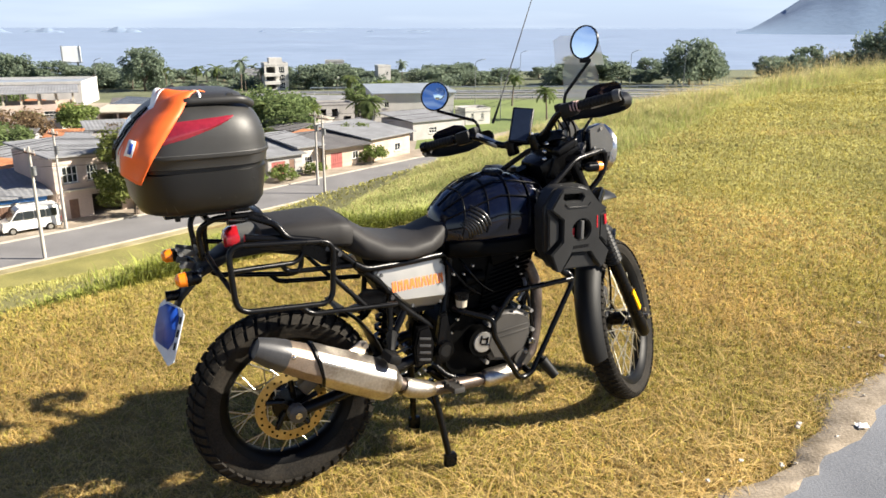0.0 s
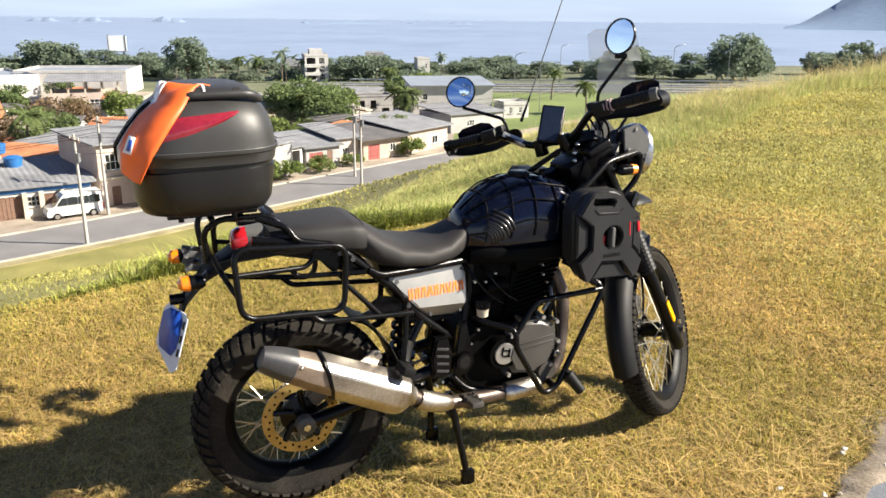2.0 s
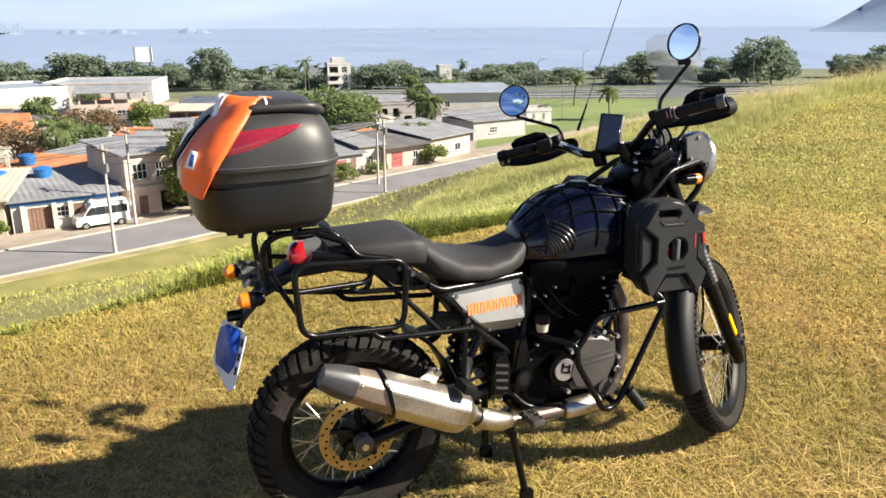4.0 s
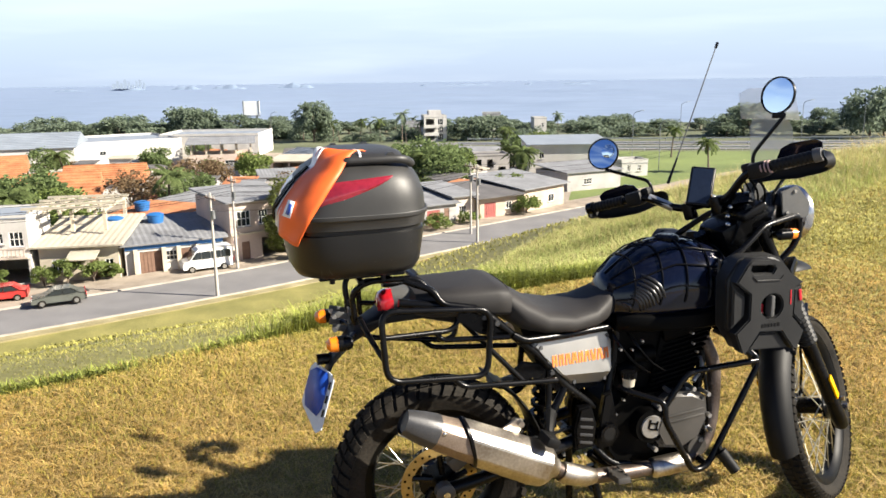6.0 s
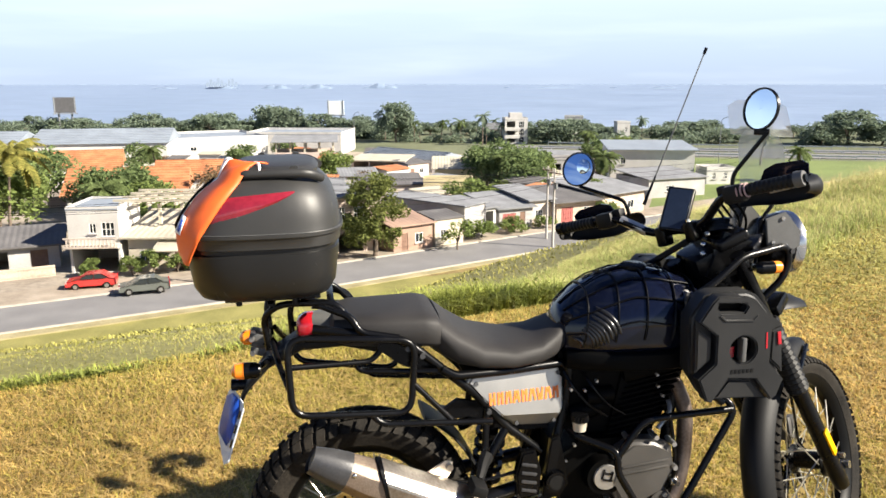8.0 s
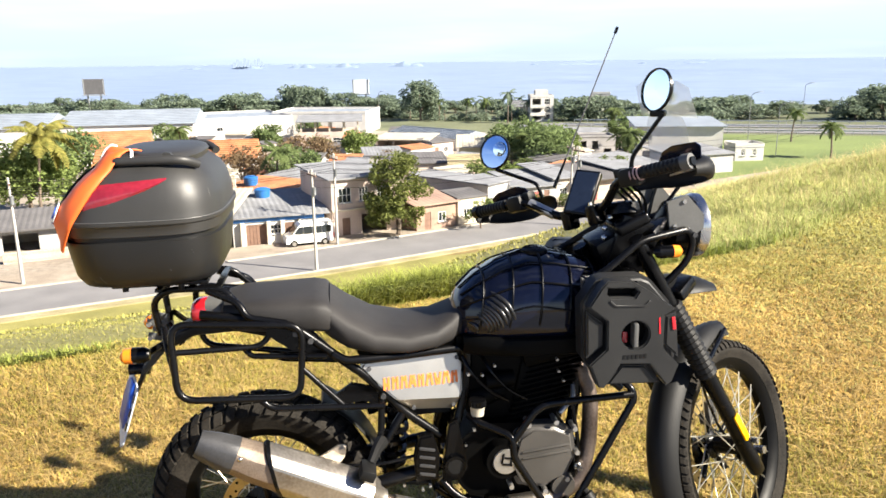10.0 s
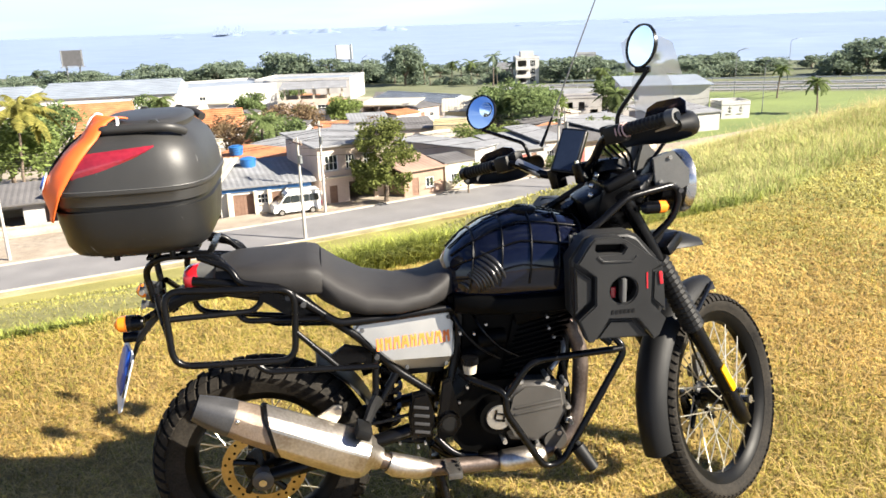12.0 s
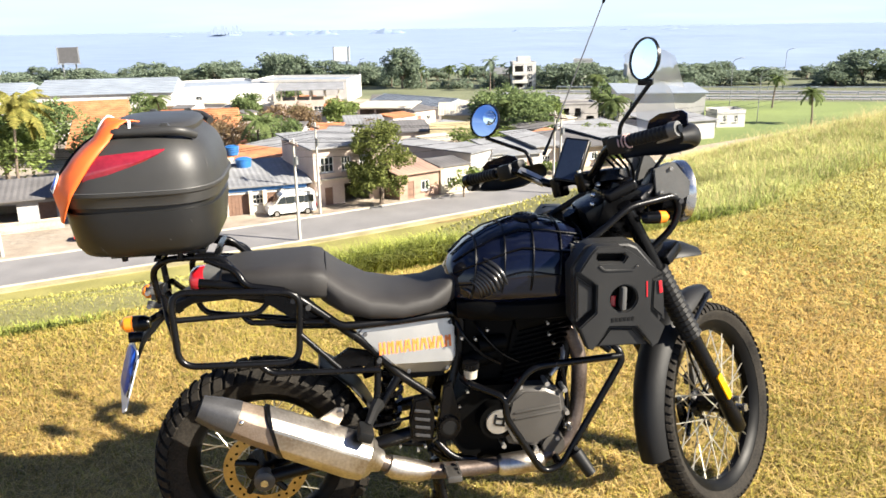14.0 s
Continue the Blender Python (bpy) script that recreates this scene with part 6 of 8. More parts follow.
def holed_wall(bm, length, h, t, holes, y=0.0):
    """One connected wall along x from 0 to length, with holes (x0, x1, z0, z1) that go through it."""
    xs = sorted({0.0, length, *(v for o in holes for v in o[:2])})
    zs = sorted({0.0, h, *(v for o in holes for v in o[2:4] if v < h)})
    nx, nz = len(xs) - 1, len(zs) - 1

    def solid(i, j):
        if not (0 <= i < nx and 0 <= j < nz):
            return False
        cx, cz = (xs[i] + xs[i + 1]) / 2, (zs[j] + zs[j + 1]) / 2
        return not any(o[0] < cx < o[1] and o[2] < cz < o[3] for o in holes)

    made = {}

    def v(i, j, k):
        if (i, j, k) not in made:
            made[i, j, k] = bm.verts.new((xs[i], y + k * t, zs[j]))
        return made[i, j, k]

    for i in range(nx):
        for j in range(nz):
            if not solid(i, j):
                continue
            for k in (0, 1):
                bm.faces.new((v(i, j, k), v(i + 1, j, k), v(i + 1, j + 1, k), v(i, j + 1, k)))
            for di, dj, p, q in ((-1, 0, (i, j), (i, j + 1)), (1, 0, (i + 1, j), (i + 1, j + 1)), (0, -1, (i, j), (i + 1, j)), (0, 1, (i, j + 1), (i + 1, j + 1))):
                if not solid(i + di, j + dj):
                    bm.faces.new((v(*p, 0), v(*q, 0), v(*q, 1), v(*p, 1)))


def window(parent, x0, x1, z0, z1, bars=2, y=0.05, sill=True):
    bm = bmesh.new()
    t = 0.07
    cx, cz, w_, h_ = (x0 + x1) / 2, (z0 + z1) / 2, x1 - x0, z1 - z0
    for px, sx in ((x0 + t / 2, t), (x1 - t / 2, t)):
        box(bm, (px, y, cz), (sx, 0.07, h_))
    for pz in (z0 + t / 2, z1 - t / 2):
        box(bm, (cx, y, pz), (w_ - 2 * t, 0.07, t))
    for k in range(1, bars + 1):
        box(bm, (x0 + w_ * k / (bars + 1), y, cz), (0.05, 0.06, h_ - 2 * t))
    if bars > 1:
        box(bm, (cx, y, cz), (w_ - 2 * t, 0.055, 0.05))
    win = part("window", bm, M_WFRAME, parent, smooth=0)
    bm = bmesh.new()
    box(bm, (cx, y + 0.06, cz), (w_ - 0.02, 0.02, h_ - 0.02))
    part("pane", bm, M_PANE, win, smooth=0)
    if sill:
        bm = bmesh.new()
        box(bm, (cx, -0.05, z0 - 0.05), (w_ + 0.2, 0.2, 0.08))
        part("sill", bm, W_GREY, win, smooth=0)


def door(parent, x0, x1, z0, z1, mat, boards=0, name="door"):
    bm = bmesh.new()
    box(bm, ((x0 + x1) / 2, 0.08, (z0 + z1) / 2), (x1 - x0 - 0.02, 0.06, z1 - z0 - 0.02), None, 0.01, 1)
    d = part(name, bm, mat, parent, smooth=0)
    for k in range(boards):
        bm = bmesh.new()
        box(bm, (x0 + (x1 - x0) * (k + 0.5) / boards, 0.035, (z0 + z1) / 2), ((x1 - x0) / boards - 0.05, 0.03, z1 - z0 - 0.1))
        part("board", bm, mat, d, smooth=0)


def slab_roof(parent, L, D, h, over, mat, rise=0.0, back=0.0, thick_=0.14, name="roof"):
    """A sheet roof; rise lifts its back edge. Corrugations run down the fall."""
    bm = bmesh.new()
    n = max(6, int((L + 2 * over) / 0.55))
    top, bot = [], []
    for k in range(2 * n + 1):
        x = -over + (L + 2 * over) * k / (2 * n)
        w_ = 0.035 if k % 2 else 0.0
        top.append([bm.verts.new((x, -over, h + thick_ + w_)), bm.verts.new((x, D + over, h + thick_ + w_ + rise))])
        bot.append([bm.verts.new((x, -over, h)), bm.verts.new((x, D + over, h + rise))])
    for sh in (top, bot):
        for A, B in zip(sh, sh[1:]):
            bm.faces.new((A[0], A[1], B[1], B[0]))
    for j in (0, 1):
        for i in range(2 * n):
            bm.faces.new((top[i][j], top[i + 1][j], bot[i + 1][j], bot[i][j]))
    for i in (0, 2 * n):
        bm.faces.new((top[i][0], top[i][1], bot[i][1], bot[i][0]))
    return part(name, bm, mat, parent, smooth=0)


def gable_roof(parent, L, D, h, over, mat, rise, rows=9):
    """Two stepped slopes with the ridge along the front, as one shell."""
    prof = []
    for k in range(rows):
        prof += [(-over + (D / 2 + over) * k / rows, h + rise * k / rows), (-over + (D / 2 + over) * k / rows, h + rise * k / rows + 0.12)]
    prof += [(D / 2 - 0.15, h + rise + 0.02), (D / 2 - 0.15, h + rise + 0.2), (D / 2 + 0.15, h + rise + 0.2), (D / 2 + 0.15, h + rise + 0.02)]
    for k in reversed(range(rows)):
        prof += [(D + over - (D / 2 + over) * k / rows, h + rise * k / rows + 0.12), (D + over - (D / 2 + over) * k / rows, h + rise * k / rows)]
    bm = bmesh.new()
    a, b = [[bm.verts.new((x, y, z)) for y, z in prof] for x in (-over, L + over)]
    n = len(prof)
    for k in range(n):
        bm.faces.new((a[k], a[(k + 1) % n], b[(k + 1) % n], b[k]))
    bm.faces.new(a)
    bm.faces.new(b)
    return part("roof", bm, mat, parent, smooth=0)


FOOT = []


def house(name, label, a, b, D, h, mat, roof="flat", roofmat=None, holes=(), over=0.4, rise=0.0, z=None, category="house", parapet=0.0, group="", open_front=False):
    """A building with its front along a to b; holes: (kind, x0, x1, z0, z1) in shares of the length and in metres."""
    a, b = Vector(a), Vector(b)
    d = (b - a).normalized()
    L = (b - a).length
    zz = (min(ground_z(*a), ground_z(*b)) + 0.02) if z is None else z
    m = Matrix.Translation((a.x, a.y, zz)) @ Matrix.Rotation(math.atan2(d.y, d.x), 4, "Z")
    e = empty(name, m, label, category, group)
    c = (a + b) / 2 + Vector((-d.y, d.x)) * D / 2
    FOOT.append((c.x, c.y, 0.42 * max(L, D) + 0.12 * min(L, D)))
    hs = [(x0 * L, x1 * L, z0, z1) for _, x0, x1, z0, z1 in holes]
    t = 0.2
    bm = bmesh.new()
    holed_wall(bm, L, h, t, hs)
    part("wall", bm, mat, e, smooth=0)
    for nm, c, s in (("side_wall", (t / 2, D / 2, h / 2), (t, D - 2 * t - 0.004, h)), ("side_wall", (L - t / 2, D / 2, h / 2), (t, D - 2 * t - 0.004, h)), ("back_wall", (L / 2, D - t / 2, h / 2), (L, t, h))):
        bm = bmesh.new()
        box(bm, c, s)
        part(nm, bm, mat, e, smooth=0)
    for (kind, *_), (x0, x1, z0, z1) in zip(holes, hs):
        if kind == "w":
            window(e, x0, x1, z0, z1)
        elif kind == "s":
            window(e, x0, x1, z0, z1, 1)
        elif kind == "d":
            door(e, x0, x1, z0, z1, M_WOOD, 0)
        elif kind == "g":
            door(e, x0, x1, z0, z1, M_WOOD, 6, "gate")
        elif kind == "r":
            door(e, x0, x1, z0, z1, M_REDDOOR, 5, "garage_door")
    rm = roofmat or R_GREY
    if roof == "flat":
        slab_roof(e, L, D, h, over, rm, rise)
    elif roof == "gable":
        gable_roof(e, L, D, h, over, rm, rise)
    elif roof == "parapet":
        bm = bmesh.new()
        box(bm, (L / 2, D / 2, h + 0.05), (L + 0.1, D + 0.1, 0.1))
        part("roof", bm, rm, e, smooth=0)
        bm = bmesh.new()
        q = parapet or 0.6
        for c, s in (((L / 2, 0.06, h + 0.1 + q / 2), (L + 0.1, 0.16, q)), ((L / 2, D - 0.06, h + 0.1 + q / 2), (L + 0.1, 0.16, q)), ((0.0, D / 2, h + 0.1 + q / 2), (0.16, D - 0.3, q)), ((L, D / 2, h + 0.1 + q / 2), (0.16, D - 0.3, q))):
            box(bm, c, s)
        part("parapet", bm, mat, e, smooth=0)
    return e, L


def tank_thing(x, y, z, r=0.85, h=1.1):
    bm = bmesh.new()
    lathe(bm, [(r * 0.86, 0), (r * 0.93, h * 0.3), (r, h * 0.75), (r * 0.99, h * 0.8), (0.01, h * 0.8), (0.01, 0)], 24, Matrix.Translation((0, 0, 0)) @ Matrix.Rotation(radians(90), 4, "X"))
    e = empty("water_tank", Matrix.Translation((x, y, z)), "round blue plastic water tank on a roof", "water tank", "water tanks")
    part("body", bm, M_TANK, e)
    bm = bmesh.new()
    lathe(bm, [(r * 1.05, h * 0.8), (r * 1.05, h * 0.86), (r * 0.6, h * 1.0), (0.01, h * 1.04), (0.01, h * 0.8)], 24, Matrix.Rotation(radians(90), 4, "X"))
    part("lid", bm, M_TANK, e)


# front row along the road
e, L = house("corner_house", "white two-storey house with a balcony and dark ground floor", (-55.4, 58.8), (-51.0, 60.6), 7, 6.2, W_WHITE, "parapet", R_WHITE, [("s", 0.42, 0.56, 3.9, 4.9), ("w", 0.66, 0.92, 3.6, 5.0), ("o", 0.05, 0.95, 0.1, 2.4)], parapet=0.2)
bm = bmesh.new()
box(bm, (L / 2, -0.5, 2.75), (L + 0.2, 1.3, 0.18))
part("balcony", bm, W_BEIGE, e, smooth=0)
for k in range(14):
    bm = bmesh.new()
    box(bm, (L * (k + 0.5) / 14, -1.08, 3.2), (0.12, 0.1, 0.75))
    part("baluster", bm, W_BEIGE, e, smooth=0)
bm = bmesh.new()
box(bm, (L / 2, -1.08, 3.62), (L + 0.2, 0.16, 0.12))
part("balcony_rail", bm, W_BEIGE, e, smooth=0)
e, L = house("yard_house", "cream house with a sloping awning and a roof pergola", (-50.6, 61.2), (-44.0, 63.6), 9, 3.3, W_CREAM, "flat", R_CREAM, [("d", 0.62, 0.74, 0.0, 2.1), ("w", 0.15, 0.35, 0.9, 2.1), ("s", 0.82, 0.93, 1.0, 2.0)], rise=1.2, over=0.6)
for k in range(6):
    bm = bmesh.new()
    box(bm, (-1.2 + 1.35 * k, 6.5, 6.3), (0.22, 9.0, 0.28))
    part("pergola_beam", bm, R_CREAM, e, smooth=0)
for k in range(4):
    bm = bmesh.new()
    box(bm, (2.0, 2.6 + 2.5 * k, 6.58), (8.0, 0.22, 0.24))
    part("pergola_beam", bm, R_CREAM, e, smooth=0)
for x in (-1.1, 2.4, 5.4):
    for y in (2.8, 10.4):
        bm = bmesh.new()
        box(bm, (x, y, 5.2), (0.3, 0.3, 2.0))
        part("pergola_post", bm, W_CREAM, e, smooth=0)
bm = bmesh.new()
box(bm, (4.2, -1.2, 2.7), (2.6, 2.2, 0.10), Matrix.Rotation(radians(14), 3, "X"))
part("door_awning", bm, R_CREAM, e, smooth=0)
e, L = house("gated_house", "low white house with wooden gates and blue trim", (-43.6, 64.0), (-36.4, 69.6), 10, 3.0, W_WHITE, "flat", R_GREY, [("g", 0.14, 0.36, 0.0, 2.3), ("g", 0.55, 0.70, 0.0, 2.3), ("w", 0.40, 0.52, 1.2, 2.2), ("s", 0.76, 0.88, 1.1, 2.1)], rise=0.9, over=0.5)
for x in (0.10, 0.38, 0.53, 0.73):
    bm = bmesh.new()
    box(bm, (x * L, -0.3, 1.3), (0.4, 0.4, 2.6))
    part("gate_post", bm, W_CREAM, e, smooth=0)
bm = bmesh.new()
box(bm, (L / 2, -0.10, 2.75), (L, 0.12, 0.3))
part("blue_trim", bm, M_TANK, e, smooth=0)
e, L = house("two_storey_house", "pink-beige two-storey house with white grid windows", (-36.0, 70.6), (-31.2, 76.2), 9, 6.2, W_PINK, "flat", R_GREY, [("w", 0.10, 0.30, 3.7, 5.3), ("w", 0.42, 0.56, 3.7, 5.2), ("w", 0.70, 0.86, 3.8, 5.1), ("d", 0.15, 0.27, 0.0, 2.1), ("o", 0.45, 0.85, 0.2, 2.3)], rise=0.5, over=0.5)
bm = bmesh.new()
box(bm, (L / 2, -0.14, 2.95), (L + 0.1, 0.26, 0.18))
part("string_course", bm, W_CREAM, e, smooth=0)
house("brick_house", "unfinished brown brick house with a rusty roof", (-28.6, 75.6), (-25.6, 79.8), 7, 2.9, W_BRICK, "flat", W_BRICK, [("d", 0.2, 0.36, 0.0, 2.1), ("s", 0.55, 0.75, 0.9, 2.0)], rise=1.0)
house("cream_annex", "small cream annex with a blank street wall", (-25.4, 80.0), (-23.0, 83.0), 3.4, 3.1, W_CREAM, "flat", R_DARK, [("s", 0.2, 0.4, 1.1, 2.0)], rise=0.4, over=0.15)
house("long_grey_building", "long grey cement building with a flat stained roof", (-35.5, 90.4), (-23.4, 85.0), 4.0, 4.1, W_GREY, "flat", R_GREY, [("s", 0.2, 0.3, 1.5, 2.5), ("s", 0.6, 0.7, 1.5, 2.5)], rise=0.1, over=0.3)
e, L = house("porch_house", "white house with an open porch and lattice wall", (-24.0, 87.4), (-21.2, 91.4), 7, 3.1, W_WHITE, "flat", R_GREY, [("o", 0.08, 0.45, 1.1, 2.7), ("o", 0.52, 0.92, 1.1, 2.7)], rise=0.5)
e, L = house("red_gate_house", "small white house with a dark doorway", (-20.9, 92.0), (-17.4, 95.4), 8, 2.7, W_GREY, "flat", R_GREY, [("r", 0.10, 0.5, 0.0, 2.1), ("d", 0.62, 0.78, 0.0, 2.2)], rise=0.9, over=0.5)
house("yellow_house", "pale yellow house with a grey corrugated roof", (-17.9, 96.2), (-15.5, 98.6), 8, 3.3, W_BEIGE, "flat", R_GREY, [("w", 0.25, 0.6, 1.0, 2.1)], rise=0.9, over=0.5)
house("garage_house", "cream house with a faded red garage door", (-14.8, 98.2), (-10.4, 102.6), 8, 2.9, W_STONE, "flat", R_DARK, [("r", 0.12, 0.42, 0.0, 2.2), ("s", 0.70, 0.85, 1.1, 2.1)], rise=0.9, over=0.9)
house("stone_house", "mottled stone-walled house with a broad grey roof", (-9.6, 104.0), (-4.6, 111.8), 9, 3.3, W_STONE, "flat", R_GREY, [("s", 0.2, 0.32, 1.0, 2.1), ("s", 0.6, 0.75, 1.0, 2.1)], rise=1.2, over=0.7)
# low shed with its yard wall at the left
e, L = house("low_shed", "low dark-roofed shed behind a cream yard wall", (-68.0, 52.0), (-58.4, 60.6), 6, 2.4, W_GREY, "flat", R_DARK, [("o", 0.05, 0.3, 0.1, 2.0), ("o", 0.4, 0.65, 0.1, 2.0), ("d", 0.8, 0.92, 0, 2.0)], rise=0.9, over=0.7)
bm = bmesh.new()
ya = Vector((-61.0, 52.6))
yb = Vector((-56.2, 57.6))
mid = (ya + yb) / 2
box(bm, (mid.x, mid.y, ground_z(*mid) + 0.55), ((yb - ya).length, 0.2, 1.1), Matrix.Rotation(math.atan2((yb - ya).y, (yb - ya).x), 3, "Z"))
tagged(part("yard_wall", bm, W_STONE, smooth=0), "low mottled stone yard wall", "wall")
house("white_lodge", "plain white block beside the shed", (-74.6, 47.0), (-69.4, 51.4), 6, 2.6, W_WHITE, "parapet", R_WHITE, [("s", 0.3, 0.5, 1.0, 2.0)], parapet=0.3)

# second rows
e, L = house("terrace_house", "cream two-storey house with an open roofed terrace", (-86.2, 153.1), (-74.4, 158.6), 10, 2.7, W_PINK, "parapet", W_CREAM, [("w", 0.1, 0.25, 1.0, 2.4), ("w", 0.55, 0.75, 1.0, 2.4)], parapet=0.9)
for x in (0.02, 0.26, 0.5, 0.74, 0.98):
    for y in (0.2, 10.8):
        bm = bmesh.new()
        box(bm, (x * L, y if y < 1 else 9.8, 4.5), (0.35, 0.35, 3.3))
        part("terrace_post", bm, W_CREAM, e, smooth=0)
slab_roof(e, L, 10, 5.9, 0.9, R_GREY, 0.7, name="terrace_roof")
house("factory", "long white factory wall with a parapet", (-131.0, 152.0), (-104.0, 181.0), 26, 5.2, W_WHITE, "parapet", R_WHITE, [("s", 0.2, 0.24, 2.5, 3.5), ("s", 0.5, 0.54, 2.5, 3.5), ("s", 0.8, 0.84, 2.5, 3.5)], parapet=0.5, category="factory")
for k, (p, q, D, hh) in enumerate((((-172, 118), (-140, 134), 20, 5.6), ((-137, 136), (-112, 150), 22, 5.8))):
    e, L = house("warehouse", "white warehouse with a low pale metal roof", p, q, D, hh, W_WHITE, "gable", R_WHITE, [("d", 0.4, 0.5, 0, 3.2)], rise=2.6, over=0.5, category="warehouse", group="white warehouses")
house("factory_block", "tall white factory block", (-114.0, 187.2), (-88.5, 193.0), 20, 5.5, W_WHITE, "parapet", R_WHITE, [("s", 0.1, 0.15, 3, 4), ("s", 0.3, 0.35, 3, 4)], parapet=0.6, category="factory")
house("tiled_house", "white house under an orange tile roof", (-113.0, 112.0), (-101.0, 121.0), 12, 3.4, W_WHITE, "gable", R_TILE, [("w", 0.2, 0.3, 1, 2.1), ("w", 0.6, 0.7, 1, 2.1)], rise=2.6, over=0.6, group="tile-roofed houses")
house("tiled_house", "long white house under an orange tile roof", (-79.6, 84.4), (-66.6, 92.4), 13, 3.2, W_WHITE, "gable", R_TILE, [("w", 0.15, 0.25, 1, 2.1), ("d", 0.5, 0.58, 0, 2.1), ("w", 0.75, 0.85, 1, 2.1)], rise=3.0, over=0.7, group="tile-roofed houses")
house("tiled_house", "small white house under an orange tile roof", (-80.6, 104.6), (-70.6, 110.0), 11, 3.3, W_WHITE, "gable", R_TILE, [("w", 0.3, 0.45, 1, 2.1)], rise=2.4, over=0.6, group="tile-roofed houses")
house("cream_roof_house", "house under a broad cream metal roof", (-42.8, 134.0), (-34.4, 136.6), 6, 3.0, W_YELLOW, "flat", R_CREAM, [("w", 0.3, 0.4, 1, 2.1)], rise=1.6, over=0.6)
house("white_roof_house", "house under a bright white roof with dark eaves", (-68.5, 163.0), (-49.6, 154.4), 9, 2.9, W_WHITE, "gable", R_WHITE, [("o", 0.3, 0.45, 0.3, 2.2), ("o", 0.6, 0.8, 0.3, 2.2)], rise=1.2, over=0.9)
e, L = house("carport", "open white-roofed carport on posts", (-63.3, 143.0), (-52.8, 144.2), 8, 3.3, W_PINK, "flat", R_CREAM, [("o", 0.04, 0.33, 0.0, 3.1), ("o", 0.36, 0.64, 0.0, 3.1), ("o", 0.67, 0.96, 0.0, 3.1)], rise=0.5, over=0.6)
house("dark_roof_house", "low house with a wide dark flat roof", (-47.0, 110.4), (-38.4, 114.8), 9, 2.6, W_BEIGE, "flat", R_DARK, [("w", 0.4, 0.5, 1, 2)], rise=0.7)
house("courtyard_house", "yellow-walled house with a stepped blank wall", (-37.4, 111.6), (-30.2, 114.0), 4, 3.3, W_YELLOW, "parapet", R_DARK, [("s", 0.8, 0.9, 1, 2)], parapet=0.5)
house("grey_flat_house", "grey rendered house with a fibre-cement roof", (-56.0, 86.0), (-47.0, 82.0), 9, 3.4, W_GREY, "flat", R_GREY, [("w", 0.3, 0.45, 1, 2)], rise=0.8)
house("small_white_house", "plain small white house", (-54.4, 76.6), (-46.0, 74.6), 7, 3.4, W_WHITE, "flat", R_TILE, [("w", 0.2, 0.35, 1, 2), ("d", 0.6, 0.72, 0, 2.1)], rise=0.9)
e, L = house("long_veranda_building", "long brown building with a veranda and grey roof", (-44.0, 167.4), (-23.0, 163.6), 6, 3.2, W_BEIGE, "flat", R_GREY, [("o", 0.04, 0.2, 0.3, 2.8), ("o", 0.24, 0.42, 0.3, 2.8), ("o", 0.46, 0.66, 0.3, 2.8), ("o", 0.7, 0.95, 0.3, 2.8)], rise=0.8, over=0.8)
e, L = house("white_warehouse", "white warehouse with a low grey metal roof", (-12.6, 147.4), (2.4, 150.6), 14, 6.0, W_WHITE, "flat", R_WHITE, [("s", 0.12, 0.18, 3.4, 4.6), ("d", 0.70, 0.78, 0, 3)], rise=0.7, over=0.6, category="warehouse")
house("ruin", "unplastered grey building with open window holes", (-22.6, 141.0), (-16.0, 143.6), 6, 4.4, W_GREY, "parapet", R_DARK, [("o", 0.1, 0.25, 2.4, 3.8), ("o", 0.4, 0.55, 2.4, 3.8), ("o", 0.7, 0.9, 0.2, 2.4)], parapet=0.3)
house("white_flat_house", "low pale flat-roofed house beside the field", (4.6, 147.6), (9.4, 149.6), 5, 2.4, W_WHITE, "parapet", R_GREY, [("w", 0.2, 0.35, 1, 2.2), ("w", 0.6, 0.75, 1, 2.2)], parapet=0.7)
house("grey_house", "grey house beside the field", (-4.6, 126.0), (4.0, 133.0), 9, 3.0, W_GREY, "flat", R_GREY, [("w", 0.3, 0.45, 1, 2)], rise=0.7)
house("grey_house", "low grey house with a cracked render", (-55.0, 120.0), (-49.6, 123.0), 6, 2.8, W_GREY, "flat", R_GREY, [("w", 0.3, 0.45, 1, 2)], rise=0.7)
# towers and further blocks by the shore
e, L = house("white_tower_block", "white three-storey house with stacked balconies", (-54.2, 242.0), (-47.4, 244.4), 8, 7.6, W_WHITE, "parapet", R_GREY, [(k, x0, x1, z, z + 1.9) for z in (0.5, 2.9, 5.3) for k, x0, x1 in (("o", 0.08, 0.45), ("w", 0.6, 0.85))], parapet=0.6)
for z in (2.4, 4.8):
    bm = bmesh.new()
    box(bm, (L * 0.3, -0.7, z), (L * 0.66, 1.4, 0.9))
    part("balcony", bm, W_WHITE, e, smooth=0)
bm = bmesh.new()
box(bm, (L * 0.5, 3, 8.9), (4.0, 4, 1.8))
part("roof_room", bm, W_WHITE, e, smooth=0)
house("shore_house", "low pinkish house near the shore", (-64.6, 255.0), (-57.4, 257.0), 8, 4.0, W_PINK, "gable", R_GREY, [("w", 0.2, 0.3, 1, 2.2), ("w", 0.6, 0.7, 1, 2.2)], rise=1.8)
house("shore_house", "white block near the shore", (-19.8, 248.0), (-16.0, 249.2), 5, 6.6, W_WHITE, "parapet", R_GREY, [("w", 0.2, 0.4, 1, 2.2), ("w", 0.6, 0.8, 4, 5.4)], parapet=0.5)
